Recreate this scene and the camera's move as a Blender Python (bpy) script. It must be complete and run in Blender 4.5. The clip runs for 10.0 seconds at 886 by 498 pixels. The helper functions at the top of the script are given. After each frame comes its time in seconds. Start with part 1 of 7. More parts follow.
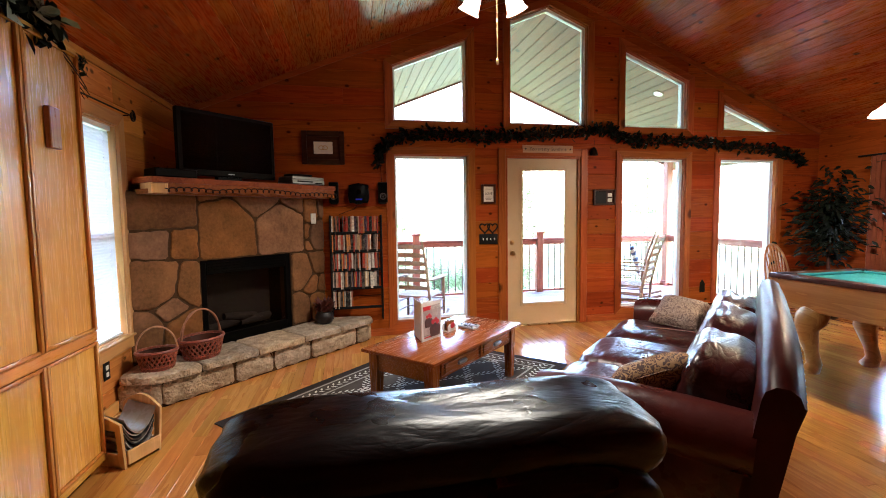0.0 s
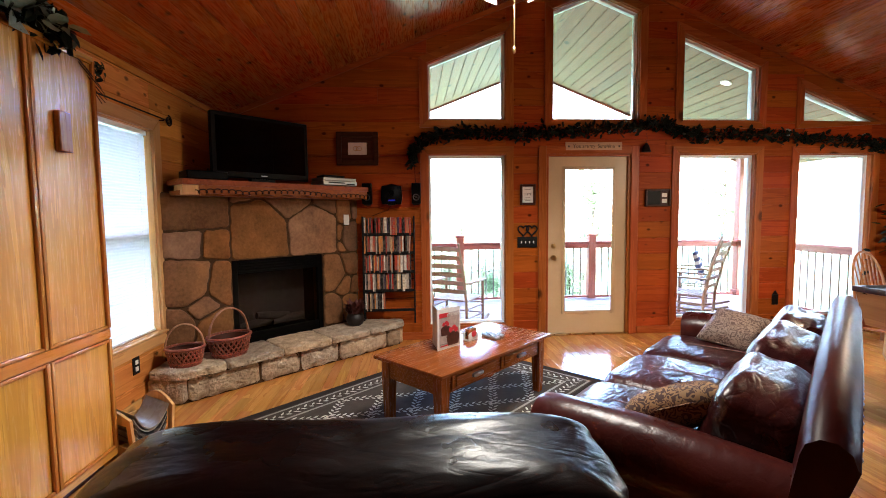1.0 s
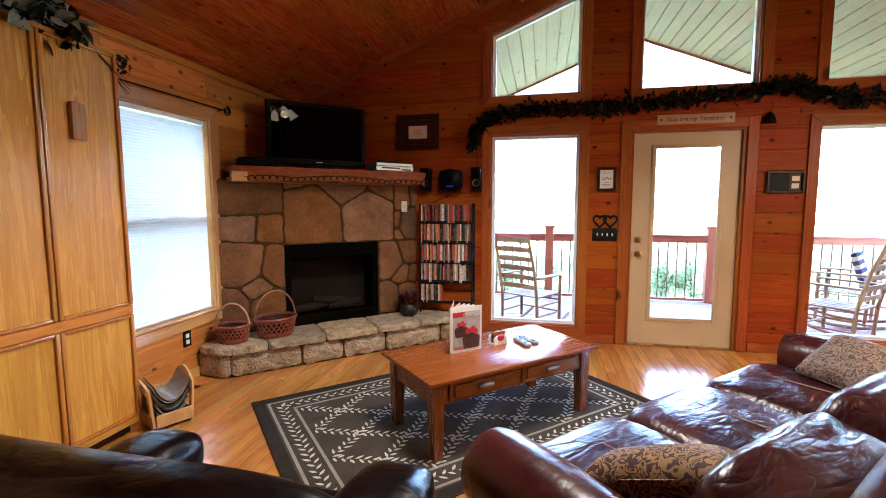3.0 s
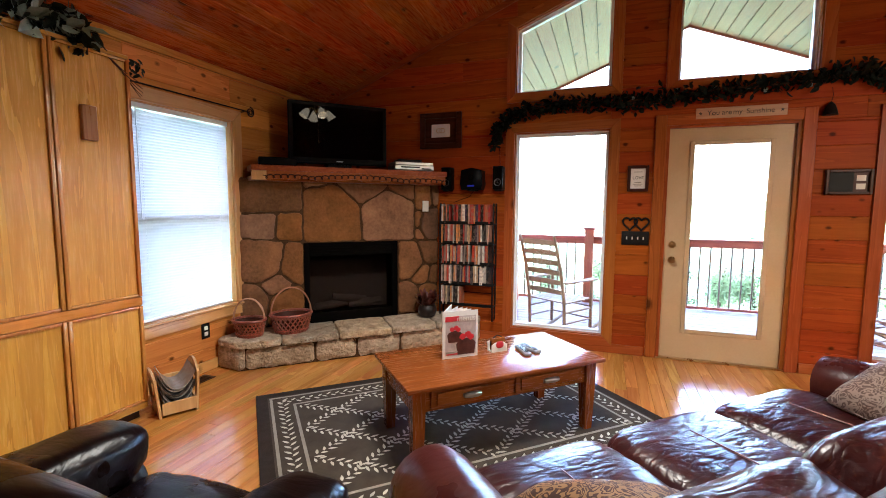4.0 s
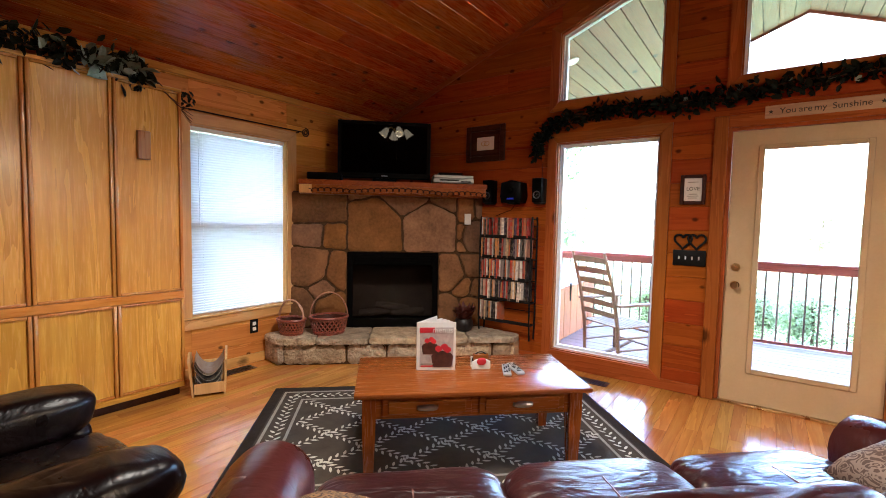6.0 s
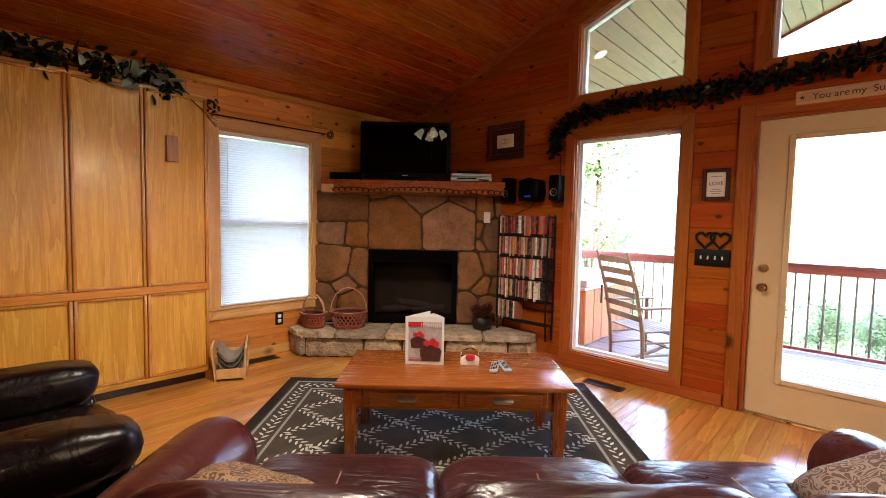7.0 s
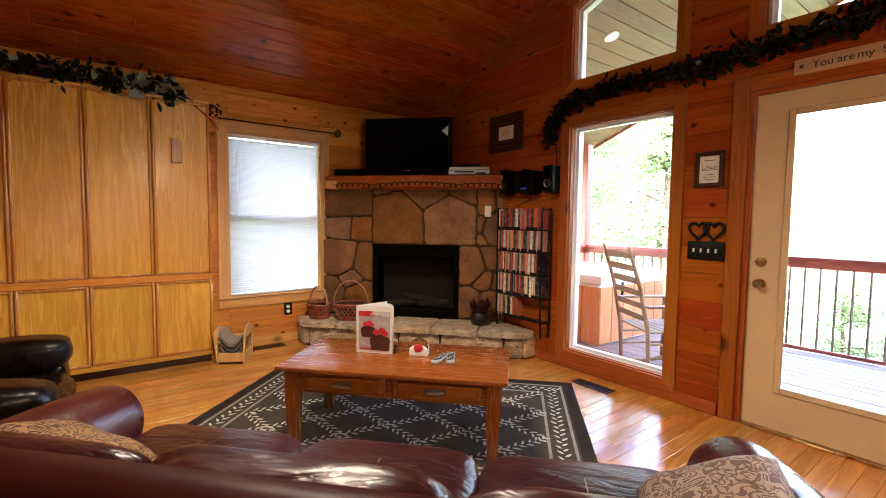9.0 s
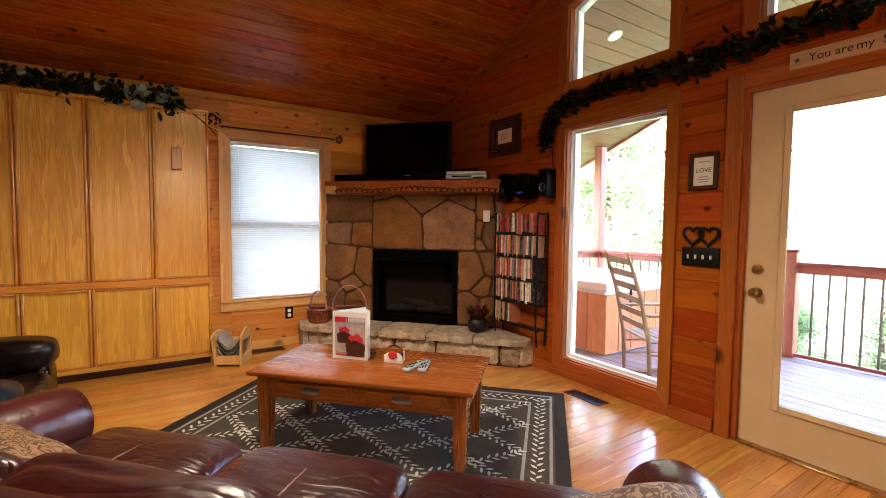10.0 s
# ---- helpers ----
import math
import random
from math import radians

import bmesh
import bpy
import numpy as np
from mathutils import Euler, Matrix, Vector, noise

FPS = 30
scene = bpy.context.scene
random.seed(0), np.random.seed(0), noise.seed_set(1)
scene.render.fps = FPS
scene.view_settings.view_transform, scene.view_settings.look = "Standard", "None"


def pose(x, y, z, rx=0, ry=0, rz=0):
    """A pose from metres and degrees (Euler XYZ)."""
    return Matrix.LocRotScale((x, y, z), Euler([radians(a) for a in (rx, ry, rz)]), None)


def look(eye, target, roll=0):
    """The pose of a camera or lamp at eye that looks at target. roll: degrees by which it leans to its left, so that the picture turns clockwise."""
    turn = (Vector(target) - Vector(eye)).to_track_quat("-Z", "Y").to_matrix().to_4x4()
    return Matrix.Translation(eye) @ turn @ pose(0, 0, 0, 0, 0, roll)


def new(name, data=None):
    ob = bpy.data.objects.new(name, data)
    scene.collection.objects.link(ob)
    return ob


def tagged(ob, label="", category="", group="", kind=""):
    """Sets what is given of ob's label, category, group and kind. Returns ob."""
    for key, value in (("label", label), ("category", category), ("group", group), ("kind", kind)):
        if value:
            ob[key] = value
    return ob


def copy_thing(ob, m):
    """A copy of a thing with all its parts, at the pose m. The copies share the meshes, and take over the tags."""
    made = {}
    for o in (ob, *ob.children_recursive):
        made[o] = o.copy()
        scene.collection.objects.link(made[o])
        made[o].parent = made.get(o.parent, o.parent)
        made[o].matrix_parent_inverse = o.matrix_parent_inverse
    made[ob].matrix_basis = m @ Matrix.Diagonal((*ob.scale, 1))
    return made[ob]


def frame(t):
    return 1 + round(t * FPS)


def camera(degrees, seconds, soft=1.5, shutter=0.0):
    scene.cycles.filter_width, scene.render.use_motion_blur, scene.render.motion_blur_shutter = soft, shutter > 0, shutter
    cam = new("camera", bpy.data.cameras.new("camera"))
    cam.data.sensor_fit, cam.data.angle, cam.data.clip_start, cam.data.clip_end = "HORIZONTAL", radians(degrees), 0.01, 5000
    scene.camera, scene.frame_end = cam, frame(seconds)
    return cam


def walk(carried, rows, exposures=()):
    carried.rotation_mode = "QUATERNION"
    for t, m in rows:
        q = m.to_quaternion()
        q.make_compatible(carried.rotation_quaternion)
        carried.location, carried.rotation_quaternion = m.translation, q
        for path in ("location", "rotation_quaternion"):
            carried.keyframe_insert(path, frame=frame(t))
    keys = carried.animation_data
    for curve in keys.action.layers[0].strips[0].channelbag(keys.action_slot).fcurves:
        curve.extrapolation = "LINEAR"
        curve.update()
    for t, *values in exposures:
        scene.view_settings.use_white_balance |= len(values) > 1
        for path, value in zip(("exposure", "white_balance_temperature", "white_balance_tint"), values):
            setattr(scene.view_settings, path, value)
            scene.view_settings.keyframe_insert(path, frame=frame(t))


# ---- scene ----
cam = camera(89.4, 10.0, soft=0.9)
PATH = [
    (0, (0.157, 0.268, 1.376), (0.561, 2.221, 1.226), -0.8),
    (0.5, (0.32, 0.327, 1.384), (0.589, 2.304, 1.237), -0.7),
    (1, (0.489, 0.404, 1.38), (0.62, 2.395, 1.237), -0.6),
    (1.5, (0.636, 0.49, 1.386), (0.638, 2.484, 1.234), -0.3),
    (2, (0.777, 0.599, 1.375), (0.648, 2.588, 1.212), -0.3),
    (2.5, (0.988, 0.697, 1.369), (0.7, 2.668, 1.189), -0.3),
    (4, (1.513, 0.994, 1.365), (0.838, 2.867, 1.173), 0.4),
    (4.5, (1.71, 1.096, 1.353), (0.906, 2.919, 1.18), 0.5),
    (5, (1.895, 1.195, 1.349), (0.969, 2.961, 1.195), 0.7),
    (5.5, (2.077, 1.296, 1.343), (1.03, 2.995, 1.207), 1.0),
    (7, (2.597, 1.655, 1.309), (1.224, 3.105, 1.187), 1.2),
    (7.5, (2.732, 1.772, 1.29), (1.29, 3.152, 1.161), 1.1),
    (8, (2.853, 1.897, 1.279), (1.358, 3.219, 1.144), 1.0),
    (8.5, (2.982, 2.053, 1.275), (1.435, 3.313, 1.137), 0.8),
    (9, (3.092, 2.209, 1.265), (1.5, 3.414, 1.137), 0.7),
    (9.5, (3.18, 2.355, 1.271), (1.549, 3.506, 1.15), 0.6),
    (10, (3.243, 2.502, 1.272), (1.571, 3.595, 1.163), 0.6),
]
walk(cam, [(t, look(eye, target, roll)) for t, eye, target, roll in PATH], exposures=[(0, 5.42, 5600, 12), (2.5, 5.48, 5400, 12), (5.5, 5.46, 5450, 12), (7.5, 5.37, 6300, 15), (10, 5.35, 6450, 15)])

# ---- light ----
world = bpy.data.worlds.new("world")
scene.world = world
world.use_nodes = True
wn = world.node_tree
sky = wn.nodes.new("ShaderNodeTexSky")
sky.sky_type, sky.sun_disc = "NISHITA", False
sky.sun_elevation, sky.sun_rotation = radians(50), radians(178)
sky.dust_density = 3.0
wn.nodes["Background"].inputs["Strength"].default_value = 0.15
wn.links.new(sky.outputs[0], wn.nodes["Background"].inputs["Color"])

sun_data = bpy.data.lights.new("sun", "SUN")
sun_data.energy, sun_data.angle, sun_data.color = 1.5, radians(12), (1.0, 0.95, 0.87)
sun = new("sun", sun_data)
sun.matrix_world = look((0.6, -14, 17), (0, 0, 0))

BULB = 1.5                                     # each lamp of the ceiling fan, shaded above

# ---- plan ----
XL, XR, YG, YB = -1.52, 6.60, 5.40, -2.60      # side walls, gable wall, back wall
RIDGE, EAVE, SLOPE = 2.54, 2.48, 0.40
TURN = 43.5                                    # the fireplace, rug, table and sofa stand at this angle
CT, ST = math.cos(radians(TURN)), math.sin(radians(TURN))
RNG = random.Random(7)


def roof_z(x):
    return EAVE + SLOPE * (x - XL) if x < RIDGE else EAVE + SLOPE * (RIDGE - XL) - SLOPE * (x - RIDGE)


def diag(u, v, z=0.0, turn=0.0):
    """A pose in the turned frame: u along the fireplace, v towards it."""
    return pose(u * CT - v * ST, u * ST + v * CT, z, 0, 0, TURN + turn)


# ---- materials ----
def base_mat(name, colour=(0.5, 0.5, 0.5), rough=0.5, metal=0.0, **more):
    m = bpy.data.materials.new(name)
    m.use_nodes = True
    p = m.node_tree.nodes["Principled BSDF"]
    p.inputs["Base Color"].default_value = (*colour, 1)
    p.inputs["Roughness"].default_value = rough
    p.inputs["Metallic"].default_value = metal
    for k, v in more.items():
        p.inputs[k.replace("_", " ")].default_value = v
    return m, m.node_tree, p


def ramp(nt, fac, stops):
    r = nt.nodes.new("ShaderNodeValToRGB")
    while len(r.color_ramp.elements) < len(stops):
        r.color_ramp.elements.new(0.5)
    for e, (pos, c) in zip(r.color_ramp.elements, stops):
        e.position, e.color = pos, (*c, 1)
    nt.links.new(fac, r.inputs[0])
    return r.outputs[0]


def mathn(nt, op, a, b=None):
    n = nt.nodes.new("ShaderNodeMath")
    n.operation = op
    for i, x in enumerate((a, b)):
        if x is None:
            continue
        if isinstance(x, (int, float)):
            n.inputs[i].default_value = x
        else:
            nt.links.new(x, n.inputs[i])
    return n.outputs[0]


def mixn(nt, fac, a, b, mode="MIX"):
    n = nt.nodes.new("ShaderNodeMix")
    n.data_type, n.blend_type = "RGBA", mode
    for slot, x in ((0, fac), (6, a), (7, b)):
        if isinstance(x, tuple):
            n.inputs[slot].default_value = (*x, 1)
        elif isinstance(x, (int, float)):
            n.inputs[slot].default_value = x
        else:
            nt.links.new(x, n.inputs[slot])
    return n.outputs[2]


def coords(nt, scale=(1, 1, 1), shift=0.0, island=False):
    """Object coordinates, pushed aside by a chance amount for each object (or each loose piece)."""
    tc = nt.nodes.new("ShaderNodeTexCoord")
    vec = tc.outputs["Object"]
    if shift:
        src = nt.nodes.new("ShaderNodeNewGeometry").outputs["Random Per Island"] if island else nt.nodes.new("ShaderNodeObjectInfo").outputs["Random"]
        add = nt.nodes.new("ShaderNodeVectorMath")
        add.operation = "ADD"
        nt.links.new(vec, add.inputs[0])
        nt.links.new(mathn(nt, "MULTIPLY", src, shift), add.inputs[1])
        vec = add.outputs[0]
    mp = nt.nodes.new("ShaderNodeMapping")
    mp.inputs["Scale"].default_value = scale
    nt.links.new(vec, mp.inputs["Vector"])
    return mp.outputs[0]


def noise_tex(nt, vec, scale, detail=4, rough=0.6, dist=0.0):
    n = nt.nodes.new("ShaderNodeTexNoise")
    n.inputs["Scale"].default_value, n.inputs["Detail"].default_value = scale, detail
    n.inputs["Roughness"].default_value, n.inputs["Distortion"].default_value = rough, dist
    nt.links.new(vec, n.inputs["Vector"])
    return n.outputs[0]


def bump(nt, p, height, strength=0.2, dist=0.01):
    b = nt.nodes.new("ShaderNodeBump")
    b.inputs["Strength"].default_value, b.inputs["Distance"].default_value = strength, dist
    nt.links.new(height, b.inputs["Height"])
    nt.links.new(b.outputs[0], p.inputs["Normal"])


def wood(name, light, dark, along="X", rough=0.35, knots=0.0, vary=0.25, coat=0.12, island=False, grain=1.0, spec=0.5):
    m, nt, p = base_mat(name, light, rough)
    p.inputs["Specular IOR Level"].default_value = spec
    p.inputs["Coat Weight"].default_value, p.inputs["Coat Roughness"].default_value = coat, 0.12
    s = {"X": (0.35, 5, 5), "Y": (5, 0.35, 5), "Z": (5, 5, 0.35)}[along]
    vec = coords(nt, s, 13.7, island)
    rings = noise_tex(nt, vec, 1.6 * grain, 3, 0.5, 1.2)
    fibre = noise_tex(nt, coords(nt, tuple(9 * k for k in s), 13.7, island), 2.2, 3, 0.6)
    bands = mathn(nt, "FRACT", mathn(nt, "MULTIPLY", rings, 4.5))
    fac = mathn(nt, "ADD", mathn(nt, "MULTIPLY", bands, 0.45), mathn(nt, "MULTIPLY", fibre, 0.55))
    col = ramp(nt, fac, [(0.15, dark), (0.75, light)])
    rnd = nt.nodes.new("ShaderNodeNewGeometry").outputs["Random Per Island"] if island else nt.nodes.new("ShaderNodeObjectInfo").outputs["Random"]
    hsv = nt.nodes.new("ShaderNodeHueSaturation")
    nt.links.new(mathn(nt, "ADD", mathn(nt, "MULTIPLY", rnd, 2 * vary), 1.0 - vary), hsv.inputs["Value"])
    nt.links.new(mathn(nt, "ADD", mathn(nt, "MULTIPLY", mathn(nt, "FRACT", mathn(nt, "MULTIPLY", rnd, 7.31)), 0.02), 0.49), hsv.inputs["Hue"])
    nt.links.new(col, hsv.inputs["Color"])
    col = hsv.outputs[0]
    if knots:
        ks = {"X": (1.5, 2.2, 2.2), "Y": (2.2, 1.5, 2.2), "Z": (2.2, 2.2, 1.5)}[along]
        vo = nt.nodes.new("ShaderNodeTexVoronoi")
        vo.inputs["Scale"].default_value = knots
        nt.links.new(coords(nt, ks, 13.7, island), vo.inputs["Vector"])
        wob = mathn(nt, "ADD", vo.outputs["Distance"], mathn(nt, "MULTIPLY", mathn(nt, "SUBTRACT", fibre, 0.5), 0.08))
        kf = ramp(nt, wob, [(0.07, (1, 1, 1)), (0.14, (0, 0, 0))])
        col = mixn(nt, mathn(nt, "MULTIPLY", kf, 0.85), col, tuple(c * 0.13 for c in dark))
    nt.links.new(col, p.inputs["Base Color"])
    nt.links.new(mathn(nt, "ADD", mathn(nt, "MULTIPLY", fibre, 0.2), rough - 0.1), p.inputs["Roughness"])
    bump(nt, p, fac, 0.12, 0.004)
    return m


def mottled(name, a, b, scale=8, rough=0.6, bumps=0.2, metal=0.0, vary=0.0, fine=60.0, dist=0.01):
    m, nt, p = base_mat(name, a, rough, metal)
    vec = coords(nt, (1, 1, 1), 9.1)
    big, small = noise_tex(nt, vec, scale, 5), noise_tex(nt, vec, fine, 3)
    fac = mathn(nt, "ADD", mathn(nt, "MULTIPLY", big, 0.7), mathn(nt, "MULTIPLY", small, 0.3))
    col = ramp(nt, fac, [(0.3, a), (0.68, b)])
    if vary:
        hsv = nt.nodes.new("ShaderNodeHueSaturation")
        rnd = nt.nodes.new("ShaderNodeObjectInfo").outputs["Random"]
        nt.links.new(mathn(nt, "ADD", mathn(nt, "MULTIPLY", rnd, 2 * vary), 1 - vary), hsv.inputs["Value"])
        nt.links.new(mathn(nt, "ADD", mathn(nt, "MULTIPLY", mathn(nt, "FRACT", mathn(nt, "MULTIPLY", rnd, 5.3)), 0.24), 0.84), hsv.inputs["Saturation"])
        nt.links.new(col, hsv.inputs["Color"])
        col = hsv.outputs[0]
    nt.links.new(col, p.inputs["Base Color"])
    nt.links.new(mathn(nt, "ADD", mathn(nt, "MULTIPLY", big, 0.25), rough - 0.12), p.inputs["Roughness"])
    bump(nt, p, fac, bumps, dist)
    return m


def leather_mat(name, dark, light, spec=0.45, worn=1.0, rough=0.3):
    """Worn upholstery leather: cloudy colour, long soft folds, thin sharp creases and pores."""
    m, nt, p = base_mat(name, light, rough)
    vec = coords(nt, (1, 1, 1), 5.0)
    big, pore = noise_tex(nt, vec, 3, 4), noise_tex(nt, vec, 320, 2)
    fold = noise_tex(nt, coords(nt, (1.2, 3.0, 3.0), 5.0), 2.6, 3, 0.5, 1.2)
    thin = []
    for scale, stretch in ((3.2, (1.0, 3.2, 3.2)), (8.0, (0.9, 2.2, 2.2))):
        n = noise_tex(nt, coords(nt, stretch, 5.0), scale, 2, 0.45, 1.0)
        ridge = mathn(nt, "ABSOLUTE", mathn(nt, "SUBTRACT", n, 0.5))
        thin.append(mathn(nt, "MINIMUM", mathn(nt, "MULTIPLY", ridge, 9.0), 1.0))
    crease = mathn(nt, "ADD", mathn(nt, "MULTIPLY", thin[0], 0.7), mathn(nt, "MULTIPLY", thin[1], 0.3))
    # the base colour goes darker along the crease lines
    crease_dark = mathn(nt, "MULTIPLY", mathn(nt, "SUBTRACT", 1.0, crease), 0.35 * worn)
    col = ramp(nt, big, [(0.3, dark), (0.75, light)])
    nt.links.new(mixn(nt, crease_dark, col, tuple(0.35 * c for c in dark)), p.inputs["Base Color"])
    nt.links.new(mathn(nt, "ADD", mathn(nt, "MULTIPLY", big, 0.2), rough - 0.1), p.inputs["Roughness"])
    relief = mathn(nt, "ADD", mathn(nt, "MULTIPLY", fold, 0.7), mathn(nt, "MULTIPLY", crease, 0.35 * worn))
    bump(nt, p, mathn(nt, "ADD", relief, mathn(nt, "MULTIPLY", pore, 0.03)), 0.12 + 0.2 * worn, 0.03)
    p.inputs["Specular IOR Level"].default_value = spec
    return m


def choice_mat(name, colours, rough=0.4):
    """One colour out of several for each object."""
    m, nt, p = base_mat(name, colours[0], rough)
    r = nt.nodes.new("ShaderNodeValToRGB")
    r.color_ramp.interpolation = "CONSTANT"
    while len(r.color_ramp.elements) < len(colours):
        r.color_ramp.elements.new(0.5)
    for i, (e, c) in enumerate(zip(r.color_ramp.elements, colours)):
        e.position, e.color = i / len(colours), (*c, 1)
    nt.links.new(nt.nodes.new("ShaderNodeObjectInfo").outputs["Random"], r.inputs[0])
    vec = coords(nt, (1, 1, 1), 3.0)
    spot = ramp(nt, noise_tex(nt, vec, 28, 1), [(0.5, (0, 0, 0)), (0.56, (1, 1, 1))])
    col = mixn(nt, mathn(nt, "MULTIPLY", spot, 0.45), r.outputs[0], (0.22, 0.17, 0.13))
    nt.links.new(col, p.inputs["Base Color"])
    return m


def damask_mat(name, ground, figure, scale=9):
    m, nt, p = base_mat(name, ground, 0.75)
    vec = coords(nt, (1, 1, 1), 4.0)
    n = noise_tex(nt, vec, scale, 1, 0.4, 1.4)
    swirl = mathn(nt, "FRACT", mathn(nt, "MULTIPLY", n, 5.0))
    fac = ramp(nt, swirl, [(0.42, (0, 0, 0)), (0.52, (1, 1, 1))])
    nt.links.new(mixn(nt, fac, ground, figure), p.inputs["Base Color"])
    bump(nt, p, noise_tex(nt, vec, 300, 2), 0.2, 0.003)
    return m


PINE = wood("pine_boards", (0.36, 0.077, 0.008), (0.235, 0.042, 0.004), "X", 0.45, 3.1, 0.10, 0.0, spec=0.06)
# side boards: gable wood, with the stronger light on them put into the colour
PINE_Y_LIT = wood("pine_boards_side_lit", (0.62, 0.245, 0.054), (0.45, 0.15, 0.026), "Y", 0.45, 3.1, 0.2, 0.0, spec=0.06)
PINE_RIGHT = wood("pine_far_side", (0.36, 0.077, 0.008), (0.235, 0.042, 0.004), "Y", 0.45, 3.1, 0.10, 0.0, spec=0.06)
PINE_CEIL = wood("pine_ceiling", (0.41, 0.080, 0.0055), (0.25, 0.040, 0.0028), "Y", 0.28, 2.2, 0.2, 0.0, True, spec=0.26)
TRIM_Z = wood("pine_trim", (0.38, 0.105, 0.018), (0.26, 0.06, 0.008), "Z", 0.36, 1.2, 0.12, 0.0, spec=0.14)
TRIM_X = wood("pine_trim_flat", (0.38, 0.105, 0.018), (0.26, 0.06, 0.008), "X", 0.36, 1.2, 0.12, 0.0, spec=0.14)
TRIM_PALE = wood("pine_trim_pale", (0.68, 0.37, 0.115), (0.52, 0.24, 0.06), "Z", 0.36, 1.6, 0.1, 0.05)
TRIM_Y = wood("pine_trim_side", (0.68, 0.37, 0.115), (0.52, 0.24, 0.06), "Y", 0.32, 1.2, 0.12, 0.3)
OAK = wood("oak_doors", (0.71, 0.375, 0.056), (0.50, 0.22, 0.026), "Z", 0.26, 0, 0.05, 0.12, False, 1.3, spec=0.3)
BEAD = wood("oak_bead", (0.54, 0.22, 0.036), (0.38, 0.13, 0.018), "Z", 0.22, 0, 0.05, 0.4)
OAK_RAIL = wood("oak_rail", (0.62, 0.27, 0.032), (0.44, 0.165, 0.016), "Y", 0.3, 0, 0.06, 0.1, spec=0.3)
FLOOR = wood("oak_floor", (0.60, 0.270, 0.050), (0.42, 0.160, 0.027), "Y", 0.2, 0, 0.14, 0.35)
FLOOR_FAR = wood("oak_floor_far", (0.60, 0.270, 0.050), (0.42, 0.160, 0.027), "Y", 0.2, 0, 0.14, 0.35, True)
CHERRY = wood("stained_table", (0.28, 0.092, 0.015), (0.19, 0.056, 0.009), "X", 0.26, 0, 0.1, 0.2, spec=0.4)
CHERRY_Z = wood("stained_leg", (0.28, 0.078, 0.013), (0.15, 0.036, 0.006), "Z", 0.26, 0, 0.1, 0.4)
POOLWOOD = wood("pool_table_wood", (0.40, 0.19, 0.06), (0.27, 0.11, 0.03), "Y", 0.35, 0, 0.1)
CHAIRWOOD = wood("oak_chair", (0.45, 0.19, 0.06), (0.3, 0.11, 0.03), "Z", 0.35, 0, 0.1)
ROCKER = wood("weathered_rocker", (0.30, 0.17, 0.095), (0.19, 0.10, 0.05), "Z", 0.6, 0, 0.15, 0)
REDWOOD = wood("red_stained_rail", (0.38, 0.105, 0.065), (0.24, 0.06, 0.036), "X", 0.5, 0, 0.15, 0)
REDPOST = wood("red_stained_post", (0.38, 0.105, 0.065), (0.24, 0.06, 0.036), "Z", 0.5, 0, 0.15, 0)
BALUSTER = mottled("brown_metal", (0.10, 0.068, 0.055), (0.16, 0.11, 0.09), 10, 0.5, 0.1)
DECK = wood("deck_boards", (0.31, 0.205, 0.19), (0.21, 0.13, 0.12), "X", 0.6, 0, 0.18, 0)
SOFFIT = wood("soffit_boards", (0.215, 0.092, 0.037), (0.155, 0.062, 0.024), "Y", 0.5, 1.5, 0.15, 0, True)
TUBWOOD = wood("tub_panel", (0.60, 0.20, 0.07), (0.44, 0.13, 0.045), "Z", 0.5, 0, 0.1, 0)
BASKET = wood("red_wicker", (0.36, 0.085, 0.04), (0.12, 0.024, 0.011), "X", 0.4, 0, 0.4, 0.1, True)
CANE = wood("tan_cane", (0.46, 0.21, 0.11), (0.28, 0.11, 0.055), "X", 0.4, 0, 0.2, 0.1)
RACKWOOD = wood("magazine_rack_pine", (0.74, 0.46, 0.19), (0.58, 0.31, 0.10), "Z", 0.4, 0, 0.06)
FRAMEWOOD = wood("dark_frame", (0.06, 0.018, 0.008), (0.025, 0.007, 0.004), "X", 0.4, 0, 0.1)
STONE = mottled("field_stone", (0.115, 0.045, 0.012), (0.28, 0.122, 0.037), 5, 0.75, 0.5, 0, 0.28, 40, 0.03)
STONE_PALE = mottled("hearth_stone", (0.24, 0.155, 0.085), (0.66, 0.51, 0.33), 11, 0.85, 1.0, 0, 0.3, 46, 0.08)
MORTAR = mottled("mortar", (0.05, 0.025, 0.011), (0.09, 0.047, 0.021), 20, 0.95, 0.6)
WHITE = mottled("white_paint", (0.72, 0.70, 0.66), (0.78, 0.76, 0.72), 4, 0.45, 0.03)
DOORPAINT = mottled("cream_door_paint", (0.50, 0.36, 0.20), (0.57, 0.42, 0.24), 3, 0.4, 0.04)
VINYL = mottled("white_vinyl", (0.78, 0.78, 0.78), (0.82, 0.82, 0.82), 3, 0.35, 0.02)
BLACK = mottled("black_plastic", (0.0018, 0.0018, 0.002), (0.0038, 0.0038, 0.004), 9, 0.35, 0.03)
IRON = mottled("black_iron", (0.005, 0.0045, 0.0045), (0.011, 0.010, 0.009), 14, 0.5, 0.15)
SCREEN = base_mat("tv_screen", (0.0015, 0.0015, 0.002), 0.025, Specular_IOR_Level=0.10)[0]
SOOT = mottled("sooty_metal", (0.0016, 0.0014, 0.0012), (0.0036, 0.003, 0.0026), 8, 0.8, 0.1)
BLACK.node_tree.nodes["Principled BSDF"].inputs["Specular IOR Level"].default_value = 0.2
